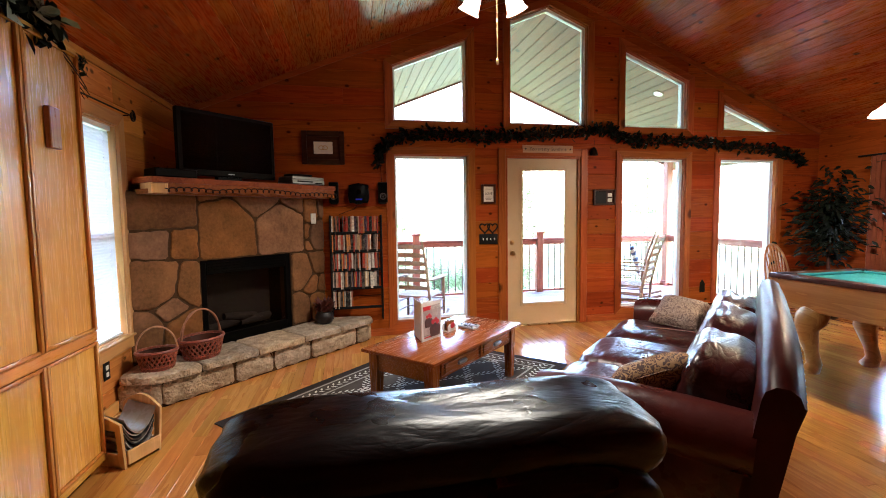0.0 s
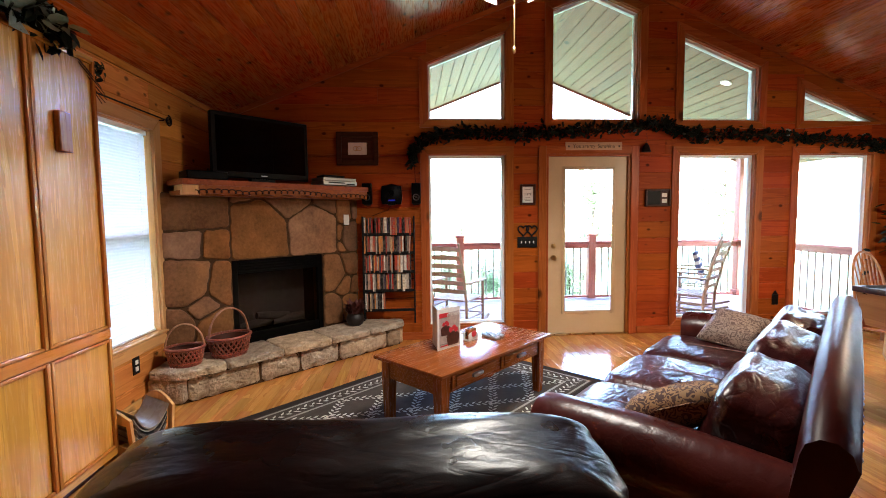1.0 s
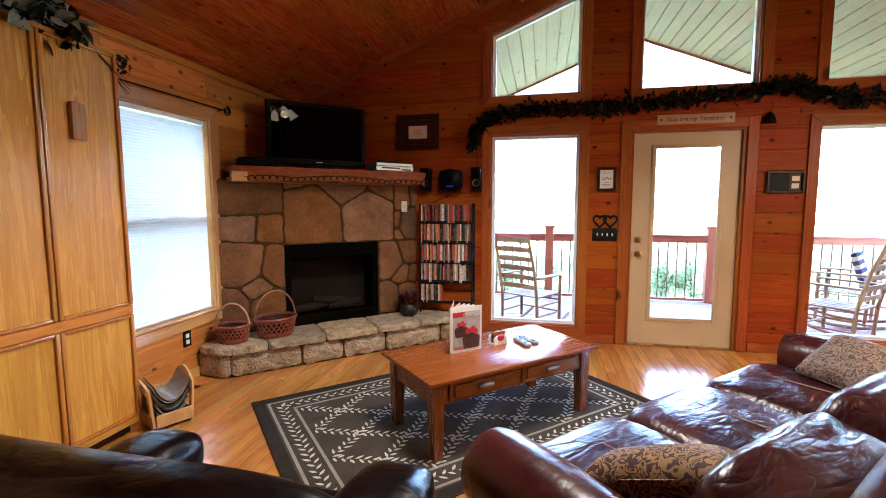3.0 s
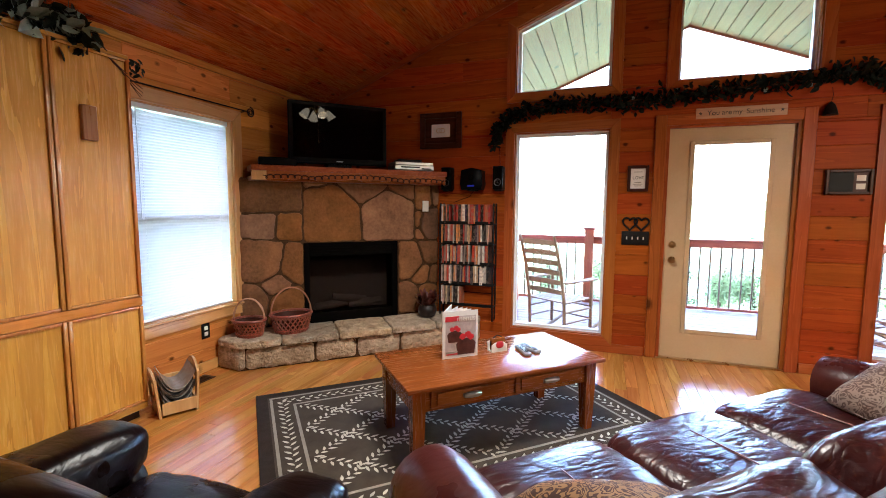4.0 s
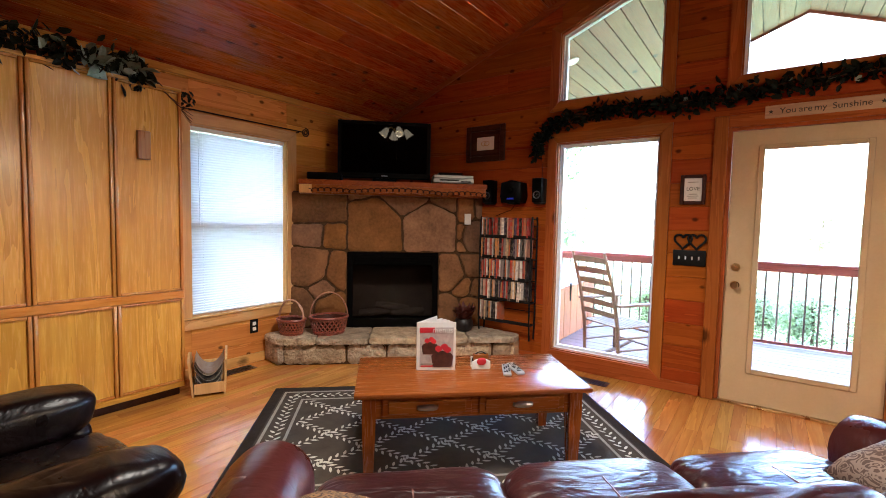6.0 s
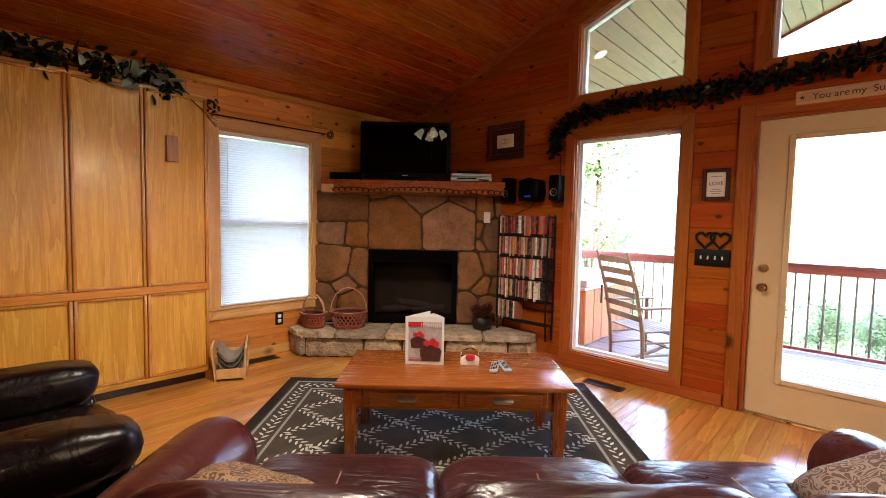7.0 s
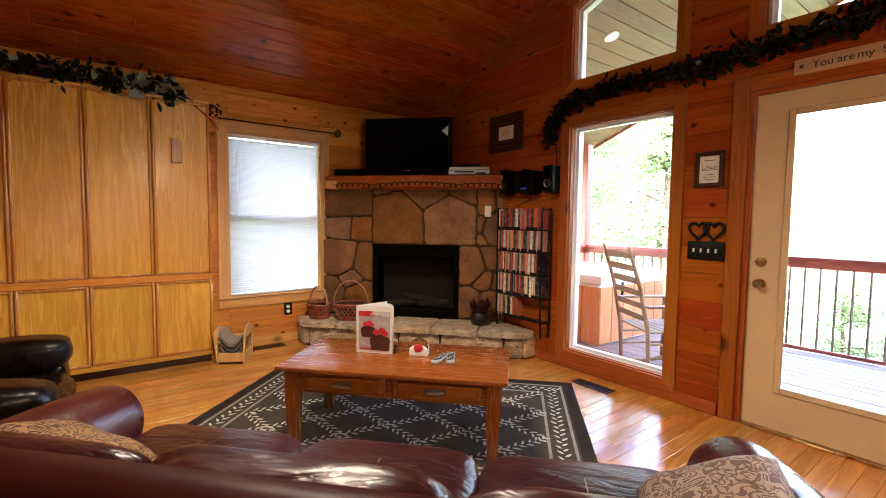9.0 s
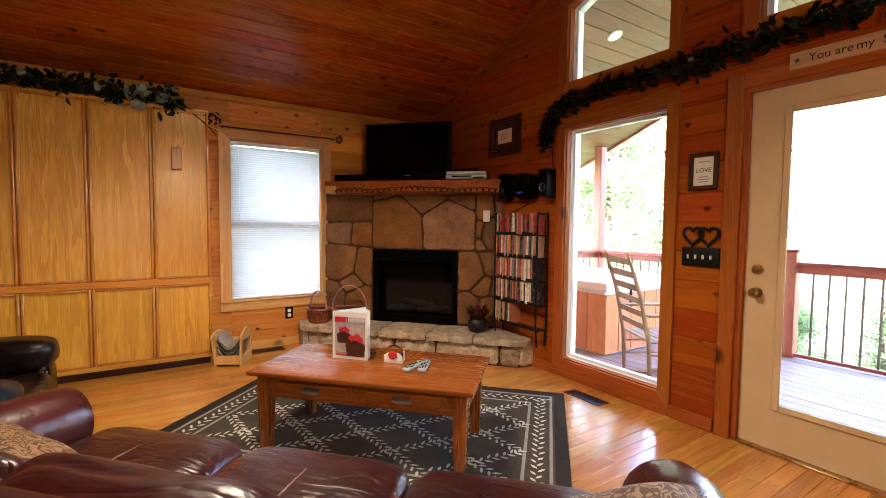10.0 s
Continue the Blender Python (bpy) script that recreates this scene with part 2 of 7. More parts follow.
IRON.node_tree.nodes["Principled BSDF"].inputs["Specular IOR Level"].default_value = 0.25
SOOT.node_tree.nodes["Principled BSDF"].inputs["Specular IOR Level"].default_value = 0.1
CHARRED = mottled("charred_log", (0.012, 0.008, 0.006), (0.05, 0.034, 0.026), 14, 0.9, 0.6)
SILVER = mottled("brushed_silver", (0.28, 0.28, 0.28), (0.36, 0.36, 0.35), 6, 0.35, 0.05, 0.9)
PEWTER = mottled("dark_pewter", (0.3, 0.3, 0.3), (0.42, 0.42, 0.41), 12, 0.3, 0.05, 0.9)
BRASS = mottled("antique_brass", (0.45, 0.28, 0.10), (0.6, 0.4, 0.17), 12, 0.3, 0.05, 1.0)
LEATHER = leather_mat("maroon_leather", (0.019, 0.0034, 0.0036), (0.062, 0.0115, 0.0105), 0.50, 0.8, 0.30)
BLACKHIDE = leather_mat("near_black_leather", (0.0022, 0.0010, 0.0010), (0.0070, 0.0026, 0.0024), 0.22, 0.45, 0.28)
HIDE = leather_mat("smooth_maroon_leather", (0.040, 0.0072, 0.0058), (0.085, 0.0165, 0.0130), 0.34, 0.3, 0.29)
BACKHIDE = leather_mat("dull_maroon_leather", (0.026, 0.0036, 0.0026), (0.055, 0.0085, 0.0060), 0.12, 0.2, 0.42)
SEAM = mottled("seam_piping", (0.22, 0.10, 0.085), (0.32, 0.17, 0.14), 30, 0.5, 0.1)
REMOTE = mottled("pale_plastic", (0.38, 0.39, 0.41), (0.46, 0.47, 0.49), 10, 0.4, 0.03)
PILE = mottled("rug_pile", (0.052, 0.042, 0.033), (0.086, 0.070, 0.055), 12, 0.95, 0.6, 0, 0, 240)
PILE_DARK = mottled("rug_edge", (0.026, 0.020, 0.017), (0.044, 0.035, 0.029), 12, 0.95, 0.6, 0, 0, 240)
VINE = mottled("rug_leaf_wool", (0.46, 0.44, 0.37), (0.66, 0.63, 0.54), 12, 0.95, 0.5, 0, 0, 240)
STRIPE = mottled("rug_stripe_wool", (0.25, 0.23, 0.195), (0.36, 0.335, 0.285), 12, 0.95, 0.5, 0, 0, 240)
FELT = mottled("pool_felt", (0.02, 0.14, 0.16), (0.03, 0.19, 0.21), 6, 0.95, 0.3, 0, 0, 300)
DAMASK = damask_mat("damask_pillow", (0.050, 0.015, 0.007), (0.27, 0.145, 0.055), 24)
DAMASK_PALE = damask_mat("grey_damask_pillow", (0.10, 0.056, 0.043), (0.28, 0.20, 0.155), 24)
STRIPE_BLUE = mottled("blue_stripe_cloth", (0.05, 0.07, 0.16), (0.08, 0.10, 0.22), 20, 0.9, 0.2)
PAPER = mottled("paper", (0.7, 0.67, 0.62), (0.78, 0.75, 0.7), 20, 0.7, 0.05)
INK = base_mat("ink", (0.03, 0.025, 0.02), 0.7)[0]
RED = mottled("red_print", (0.5, 0.02, 0.03), (0.6, 0.03, 0.04), 20, 0.4, 0.02)
CHOCOLATE = mottled("chocolate_print", (0.04, 0.012, 0.008), (0.09, 0.03, 0.02), 30, 0.4, 0.02)
SIGNWOOD = wood("sign_board", (0.55, 0.36, 0.2), (0.42, 0.25, 0.13), "X", 0.5, 0, 0.05, 0)
LEAF_DARK = mottled("dark_silk_leaf", (0.004, 0.007, 0.004), (0.012, 0.020, 0.010), 15, 0.55, 0.2, 0, 0.3)
LEAF_PALE = mottled("pale_silk_leaf", (0.16, 0.21, 0.16), (0.32, 0.37, 0.29), 15, 0.5, 0.2, 0, 0.3)
TWIG = mottled("twig", (0.06, 0.03, 0.018), (0.11, 0.06, 0.035), 20, 0.8, 0.3)
DISCS = choice_mat("case_spine", [(0.75, 0.66, 0.55), (0.012, 0.012, 0.014), (0.52, 0.36, 0.2), (0.40, 0.06, 0.03), (0.44, 0.38, 0.32), (0.34, 0.03, 0.02), (0.02, 0.02, 0.022), (0.55, 0.22, 0.06), (0.60, 0.54, 0.47), (0.06, 0.04, 0.07), (0.42, 0.12, 0.05), (0.25, 0.19, 0.16), (0.50, 0.30, 0.22), (0.03, 0.025, 0.02)], 0.3)
MAGS = choice_mat("magazine_cover", [(0.30, 0.28, 0.25), (0.02, 0.02, 0.022), (0.5, 0.48, 0.44), (0.03, 0.03, 0.035), (0.28, 0.2, 0.12), (0.08, 0.075, 0.07)], 0.3)
GRASS = mottled("grass", (0.06, 0.105, 0.045), (0.11, 0.165, 0.08), 0.5, 0.9, 0.5, 0, 0, 12, 0.1)
LEAVES = mottled("tree_leaves", (0.12, 0.165, 0.085), (0.20, 0.25, 0.145), 3, 0.6, 0.2)
lnt = LEAVES.node_tree
ltr, lmx = lnt.nodes.new("ShaderNodeBsdfTranslucent"), lnt.nodes.new("ShaderNodeMixShader")
ltr.inputs["Color"].default_value = (0.36, 0.45, 0.24, 1)
lmx.inputs[0].default_value = 0.6
lnt.links.new(lnt.nodes["Principled BSDF"].outputs[0], lmx.inputs[1])
lnt.links.new(ltr.outputs[0], lmx.inputs[2])
lnt.links.new(lmx.outputs[0], lnt.nodes["Material Output"].inputs["Surface"])
BARK = mottled("bark", (0.07, 0.05, 0.035), (0.14, 0.10, 0.07), 6, 0.9, 0.8)
CURTAIN = mottled("rust_curtain", (0.20, 0.05, 0.025), (0.3, 0.09, 0.04), 5, 0.9, 0.3)
CERAMIC = mottled("dark_jar", (0.006, 0.003, 0.003), (0.012, 0.006, 0.005), 5, 0.5, 0.02)

GLASS, gt, gp = base_mat("window_glass", (1, 1, 1), 0.0)
gp.inputs["Transmission Weight"].default_value, gp.inputs["IOR"].default_value = 1.0, 1.45
CLEAR = GLASS

BLIND, bt, bp = base_mat("blind_slat", (0.82, 0.82, 0.82), 0.5)
tr = bt.nodes.new("ShaderNodeBsdfTranslucent")
tr.inputs["Color"].default_value = (0.56, 0.555, 0.55, 1)
mx = bt.nodes.new("ShaderNodeMixShader")
mx.inputs[0].default_value = 0.6
bt.links.new(bp.outputs[0], mx.inputs[1])
bt.links.new(tr.outputs[0], mx.inputs[2])
bt.links.new(mx.outputs[0], bt.nodes["Material Output"].inputs["Surface"])

LAMPGLASS, lt, lp = base_mat("lit_lamp_glass", (0.9, 0.8, 0.62), 0.4)
lp.inputs["Emission Color"].default_value, lp.inputs["Emission Strength"].default_value = (1.0, 0.78, 0.48, 1), 0.4


for m, level in ((SOOT, 0.02), (BLACK, 0.05), (IRON, 0.15), (FRAMEWOOD, 0.2), (STONE, 0.2), (MORTAR, 0.1), (LEAF_DARK, 0.15), (DISCS, 0.25), (TWIG, 0.1)):
    m.node_tree.nodes["Principled BSDF"].inputs["Specular IOR Level"].default_value = level
OAK.node_tree.nodes["Principled BSDF"].inputs["Coat Roughness"].default_value = 0.16
for m in (PILE, PILE_DARK, VINE, STRIPE, FELT):
    m.node_tree.nodes["Principled BSDF"].inputs["Specular IOR Level"].default_value = 0.08


# ---- mesh tools ----
def finish(bm, name, mats, smooth=40):
    me = bpy.data.meshes.new(name)
    bmesh.ops.recalc_face_normals(bm, faces=bm.faces)
    bm.to_mesh(me)
    bm.free()
    for m in mats if isinstance(mats, (list, tuple)) else [mats]:
        me.materials.append(m)
    if smooth:
        me.polygons.foreach_set("use_smooth", [True] * len(me.polygons))
        me.set_sharp_from_angle(angle=radians(smooth))
    return me


def part(name, bm, material, parent, label="", kind="", smooth=40):
    ob = new(name, finish(bm, name, material, smooth))
    ob.parent = parent
    return tagged(ob, label, kind=kind)


def thing(name, m, label, category, group="", kind=""):
    ob = new(name)
    ob.empty_display_size = 0.1
    ob.matrix_world = m
    return tagged(ob, label, category, group, kind)


def solid(name, bm, material, label, category, group="", kind="", m=None, smooth=40):
    ob = new(name, finish(bm, name, material, smooth))
    if m is not None:
        ob.matrix_world = m
    return tagged(ob, label, category, group, kind)


def box(bm, x0, y0, z0, x1, y1, z1, bevel=0.0, m=None, seg=1):
    before = len(bm.verts)
    r = bmesh.ops.create_cube(bm, size=1)
    vs = r["verts"]
    for v in vs:
        v.co = Vector((x0 + (v.co.x + 0.5) * (x1 - x0), y0 + (v.co.y + 0.5) * (y1 - y0), z0 + (v.co.z + 0.5) * (z1 - z0)))
    if bevel:
        es = list({e for v in vs for e in v.link_edges})
        vs = [v for v in bmesh.ops.bevel(bm, geom=es, offset=bevel, segments=seg, affect="EDGES", profile=0.5)["verts"]]
    if m is not None:
        bm.verts.ensure_lookup_table()
        for v in list(bm.verts)[before:]:
            v.co = m @ v.co
    return bm


def nb():
    return bmesh.new()


def boxed(*a, **k):
    return box(nb(), *a, **k)


def tube(bm, pts, radii, n=8, caps=True):
    pts = [Vector(p) for p in pts]
    if isinstance(radii, (int, float)):
        radii = [radii] * len(pts)
    rings, side = [], None
    for i, p in enumerate(pts):
        d = (pts[min(i + 1, len(pts) - 1)] - pts[max(i - 1, 0)]).normalized()
        if side is None:
            side = d.orthogonal().normalized()
        side = (side - d * side.dot(d)).normalized()
        up = d.cross(side)
        rings.append([bm.verts.new(p + (side * math.cos(a) + up * math.sin(a)) * radii[i]) for a in (2 * math.pi * k / n for k in range(n))])
    for a, b in zip(rings, rings[1:]):
        for k in range(n):
            bm.faces.new((a[k], a[(k + 1) % n], b[(k + 1) % n], b[k]))
    if caps:
        bm.faces.new(rings[0][::-1])
        bm.faces.new(rings[-1])
    return bm


def lathe(bm, prof, n=20, centre=(0, 0, 0), m=None):
    rings = []
    for r, z in prof:
        ring = []
        for k in range(n):
            a = 2 * math.pi * k / n
            co = Vector((centre[0] + r * math.cos(a), centre[1] + r * math.sin(a), centre[2] + z))
            ring.append(bm.verts.new(m @ co if m is not None else co))
        rings.append(ring)
    for a, b in zip(rings, rings[1:]):
        for k in range(n):
            bm.faces.new((a[k], a[(k + 1) % n], b[(k + 1) % n], b[k]))
    for ring, rz in ((rings[0], prof[0]), (rings[-1], prof[-1])):
        if rz[0] > 1e-4:
            bm.faces.new(ring)
    return bm


def prism(bm, pts, to3, d0, d1, chamfer=0.0):
    """A plate with the outline pts; to3(a, b, d) gives places; a chamfer shrinks the d0 face."""
    n = len(pts)
    cx, cy = sum(p[0] for p in pts) / n, sum(p[1] for p in pts) / n
    if chamfer:
        shr = []
        for x, y in pts:
            l = math.hypot(x - cx, y - cy) or 1
            k = max(0.0, 1 - 1.4 * chamfer / l)
            shr.append((cx + (x - cx) * k, cy + (y - cy) * k))
        mid = d0 + (chamfer if d1 > d0 else -chamfer)
        layers = [(shr, d0), (pts, mid), (pts, d1)]
    else:
        layers = [(pts, d0), (pts, d1)]
    rings = [[bm.verts.new(to3(a, b, d)) for a, b in ps] for ps, d in layers]
    for a, b in zip(rings, rings[1:]):
        for k in range(n):
            bm.faces.new((a[k], a[(k + 1) % n], b[(k + 1) % n], b[k]))
    bm.faces.new(rings[0])
    bm.faces.new(rings[-1])
    return bm


def clip(poly, a, b, c):
    """The piece of a convex outline where a*x + b*y <= c."""
    out = []
    for p, q in zip(poly, poly[1:] + poly[:1]):
        fp, fq = a * p[0] + b * p[1] - c, a * q[0] + b * q[1] - c
        if fp <= 0:
            out.append(p)
        if fp * fq < 0:
            t = fp / (fp - fq)
            out.append((p[0] + t * (q[0] - p[0]), p[1] + t * (q[1] - p[1])))
    return out


def area(poly):
    return abs(sum(p[0] * q[1] - q[0] * p[1] for p, q in zip(poly, poly[1:] + poly[:1]))) / 2


def inset(poly, d):
    """A convex outline, moved inwards by d."""
    if sum(p[0] * q[1] - q[0] * p[1] for p, q in zip(poly, poly[1:] + poly[:1])) < 0:
        poly = poly[::-1]
    out = poly
    for p, q in zip(poly, poly[1:] + poly[:1]):
        l = math.hypot(q[0] - p[0], q[1] - p[1])
        if l < 1e-5:
            continue
        nx, ny = (q[1] - p[1]) / l, -(q[0] - p[0]) / l
        out = clip(out, nx, ny, nx * p[0] + ny * p[1] - d)
        if len(out) < 3:
            return []
    return out


def pillow(bm, sx, sy, sz, ex=0.35, ez=0.5, n=40, k=20, wrinkle=0.0, seed=0, m=None, sag=0.0):
    """A stuffed, rounded block."""
    def pw(c, e):
        return math.copysign(abs(c) ** e, c)
    rings = []
    for j in range(k + 1):
        f = -math.pi / 2 + math.pi * j / k
        ring = []
        for i in range(n):
            t = 2 * math.pi * i / n
            co = Vector((sx / 2 * pw(math.cos(f), ez) * pw(math.cos(t), ex), sy / 2 * pw(math.cos(f), ez) * pw(math.sin(t), ex), sz / 2 * pw(math.sin(f), ez)))
            if wrinkle:
                q = Vector((co.x * 3 + seed * 7.1, co.y * 9, co.z * 9))
                fold = 1 - min(1.0, 5 * abs(noise.noise(Vector((q.x * 0.8, q.y * 1.1, q.z * 1.1 + 3.3)))))
                co += co.normalized() * wrinkle * (noise.noise(q) + 0.5 * noise.noise(q * 2.3) - 0.9 * fold)
            co.z -= sag * max(0.0, 1 - (2 * co.x / sx) ** 2) * max(0.0, 1 - (2 * co.y / sy) ** 2) if co.z > 0 else 0
            ring.append(bm.verts.new(m @ co if m is not None else co))
            if j in (0, k):
                break
        rings.append(ring)
    for a, b in zip(rings, rings[1:]):
        for i in range(n):
            if len(a) == 1:
                bm.faces.new((a[0], b[(i + 1) % n], b[i]))
            elif len(b) == 1:
                bm.faces.new((a[i], a[(i + 1) % n], b[0]))
            else:
                bm.faces.new((a[i], a[(i + 1) % n], b[(i + 1) % n], b[i]))
    return bm


def leaf(bm, at, along, normal, length, width, fold=0.15):
    along, normal = Vector(along).normalized(), Vector(normal).normalized()
    side = along.cross(normal).normalized()
    at = Vector(at)
    p = [at, at + along * length * 0.35 + side * width / 2 + normal * fold * width, at + along * length * 0.75 + side * width * 0.35 + normal * fold * width,
         at + along * length, at + along * length * 0.75 - side * width * 0.35 + normal * fold * width, at + along * length * 0.35 - side * width / 2 + normal * fold * width,
         at + along * length * 0.55]
    v = [bm.verts.new(q) for q in p]
    for f in ((0, 1, 6), (1, 2, 6), (2, 3, 6), (3, 4, 6), (4, 5, 6), (5, 0, 6)):
        bm.faces.new([v[i] for i in f])
    return bm


def text_part(name, words, size, m, material, parent, depth=0.001):
    cu = bpy.data.curves.new("words", "FONT")
    cu.body, cu.size, cu.extrude, cu.align_x, cu.align_y = words, size, depth, "CENTER", "CENTER"
    tmp = bpy.data.objects.new("words", cu)
    scene.collection.objects.link(tmp)
    me = bpy.data.meshes.new_from_object(tmp.evaluated_get(bpy.context.evaluated_depsgraph_get()))
    bpy.data.objects.remove(tmp)
    me.materials.append(material)
    ob = new(name, me)
    ob.parent = parent
    ob.matrix_local = m
    return ob

# ---- the large structure ----
def gable(a, b, d):
    return Vector((a, YG + d, b))


U_SILL, L_HEAD, L_SILL = 2.44, 2.07, 0.15
OPEN = {
    "window_1": [(0.66, L_SILL), (1.53, L_SILL), (1.53, L_HEAD), (0.66, L_HEAD)],
    "window_2": [(3.54, L_SILL), (4.46, L_SILL), (4.46, L_HEAD), (3.54, L_HEAD)],
    "window_3": [(4.98, L_SILL), (5.90, L_SILL), (5.90, L_HEAD), (4.98, L_HEAD)],
    "window_4": [(0.66, U_SILL), (1.53, U_SILL), (1.53, 3.40), (0.66, 3.05)],
    "window_5": [(2.05, U_SILL), (3.05, U_SILL), (3.05, 3.64), (2.54, 3.84), (2.05, 3.64)],
    "window_6": [(3.56, U_SILL), (4.47, U_SILL), (4.47, 3.05), (3.56, 3.41)],
    "window_7": [(5.01, U_SILL), (5.96, U_SILL), (5.01, 2.82)],
}
DOOR = [(1.99, 0.0), (2.97, 0.0), (2.97, 2.07), (1.99, 2.07)]


def under_roof(x0, x1, z0):
    pts = [(x0, z0), (x1, z0), (x1, roof_z(x1))]
    if x0 < RIDGE < x1:
        pts.append((RIDGE, roof_z(RIDGE)))
    return pts + [(x0, roof_z(x0))]


def above(pts, x0, x1):
    """From an opening's sloping top up to the roof."""
    (xa, za), (xb, zb) = pts
    return [(x0, za), (x1, zb), (x1, roof_z(x1)), (x0, roof_z(x0))]


REGIONS = [
    [(XL, 0), (0.66, 0), (0.66, L_HEAD), (XL, L_HEAD)], [(0.66, 0), (1.53, 0), (1.53, L_SILL), (0.66, L_SILL)],
    [(1.53, 0), (1.99, 0), (1.99, L_HEAD), (1.53, L_HEAD)], [(2.97, 0), (3.54, 0), (3.54, L_HEAD), (2.97, L_HEAD)],
    [(3.54, 0), (4.46, 0), (4.46, L_SILL), (3.54, L_SILL)], [(4.46, 0), (4.98, 0), (4.98, L_HEAD), (4.46, L_HEAD)],
    [(4.98, 0), (5.90, 0), (5.90, L_SILL), (4.98, L_SILL)], [(5.90, 0), (XR, 0), (XR, L_HEAD), (5.90, L_HEAD)],
    [(XL, L_HEAD), (XR, L_HEAD), (XR, U_SILL), (XL, U_SILL)],
    under_roof(XL, 0.66, U_SILL), above([(0.66, 3.05), (1.53, 3.40)], 0.66, 1.53), under_roof(1.53, 2.05, U_SILL),
    above([(2.05, 3.64), (2.54, 3.84)], 2.05, 2.54), above([(2.54, 3.84), (3.05, 3.64)], 2.54, 3.05), under_roof(3.05, 3.56, U_SILL),
    above([(3.56, 3.41), (4.47, 3.05)], 3.56, 4.47), under_roof(4.47, 5.01, U_SILL), above([(5.01, 2.82), (5.96, U_SILL)], 5.01, 5.96),
    under_roof(5.96, XR, U_SILL),
]

bm = nb()
for reg in REGIONS:
    prism(bm, reg, gable, 0.022, 0.16)
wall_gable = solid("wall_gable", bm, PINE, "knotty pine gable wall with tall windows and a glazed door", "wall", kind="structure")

# left wall with its window opening
LWY0, LWY1, LWZ0, LWZ1 = 3.15, 4.05, 0.50, 2.07


def left(a, b, d):
    return Vector((XL - d, a, b))


LREGIONS = [[(YB, 0), (LWY0, 0), (LWY0, EAVE), (YB, EAVE)], [(LWY0, 0), (LWY1, 0), (LWY1, LWZ0), (LWY0, LWZ0)],
            [(LWY0, LWZ1), (LWY1, LWZ1), (LWY1, EAVE), (LWY0, EAVE)], [(LWY1, 0), (YG + 0.16, 0), (YG + 0.16, EAVE), (LWY1, EAVE)]]
bm = nb()
for reg in LREGIONS:
    prism(bm, reg, left, 0.022, 0.16)
wall_left = solid("wall_left", bm, PINE_Y_LIT, "knotty pine side wall with one window", "wall", kind="structure")

# right wall with a curtained window
RWY0, RWY1, RWZ0, RWZ1 = 3.75, 4.65, 0.7, 1.95
W10A, W10B, W10L, W10H = 1.5, 2.4, 0.85, 1.65
bm = nb()
for y0, y1, z0, z1 in ((YB, W10A, 0, EAVE), (W10A, W10B, 0, W10L), (W10A, W10B, W10H, EAVE), (W10B, RWY0, 0, EAVE), (RWY0, RWY1, 0, RWZ0), (RWY0, RWY1, RWZ1, EAVE), (RWY1, YG + 0.16, 0, EAVE)):
    box(bm, XR, y0, z0, XR + 0.16, y1, z1)
solid("wall_right", bm, PINE_RIGHT, "knotty pine side wall beyond the pool table", "wall", kind="structure")

bm = nb()
prism(bm, [(XL - 0.16, 0), (XR + 0.16, 0), (XR + 0.16, roof_z(XR)), (RIDGE, roof_z(RIDGE)), (XL - 0.16, roof_z(XL))], lambda a, b, d: Vector((a, YB - d, b)), 0, 0.16)
solid("wall_back", bm, PINE, "plain pine wall closing the room", "wall", kind="structure")

# ceiling: boards along the ridge, in one mesh
bm = nb()
bw = 0.135
nx, nz = SLOPE / math.hypot(1, SLOPE), 1 / math.hypot(1, SLOPE)
for side in (-1, 1):
    reach = (RIDGE - XL + 0.16) if side < 0 else (XR + 0.16 - RIDGE)
    rows_n = int(reach * math.hypot(1, SLOPE) / bw) + 1
    for r in range(rows_n):
        s0, s1 = r * bw, (r + 1) * bw
        y = YB - 0.16 - RNG.random() * 1.5
        while y < YG + 0.16:
            y1 = min(y + RNG.uniform(1.8, 3.6), YG + 0.16)
            ya = max(y, YB - 0.16)
            if y1 > ya + 0.02:
                drop = RNG.uniform(0, 0.0015)
                vs = []
                for s, d in ((s0 + 0.0006, 0.0035), (s0 + 0.005, 0), (s1 - 0.005, 0), (s1 - 0.0006, 0.0035), (s1 - 0.001, 0.03), (s0 + 0.001, 0.03)):
                    x = RIDGE + side * (s * nz)
                    z = roof_z(RIDGE) - s * nx
                    d += drop
                    vs.append((x + side * nx * d, z + nz * d))
                a = [bm.verts.new((px, ya + 0.0008, pz)) for px, pz in vs]
                b = [bm.verts.new((px, y1 - 0.0008, pz)) for px, pz in vs]
                for k in range(6):
                    bm.faces.new((a[k], a[(k + 1) % 6], b[(k + 1) % 6], b[k]))
                bm.faces.new(a)
                bm.faces.new(b)
            y = y1
ceiling = solid("ceiling", bm, PINE_CEIL, "vaulted tongue and groove pine ceiling", "ceiling", kind="structure", smooth=0)
# roof deck above the boards
bm = nb()
for x0, x1 in ((XL - 0.16, RIDGE), (RIDGE, XR + 0.16)):
    prism(bm, [(x0, roof_z(x0) + 0.04), (x1, roof_z(x1) + 0.04), (x1, roof_z(x1) + 0.2), (x0, roof_z(x0) + 0.2)], lambda a, b, d: Vector((a, d, b)), YB - 0.2, YG + 0.16)
solid("roof", bm, BARK, "brown roof over the room", "roof", kind="structure")

floor = solid("floor", boxed(XL - 0.16, YB - 0.16, -0.2, XR + 0.16, YG + 0.16, -0.016), FLOOR_FAR, "honey oak strip floor", "floor", kind="structure")

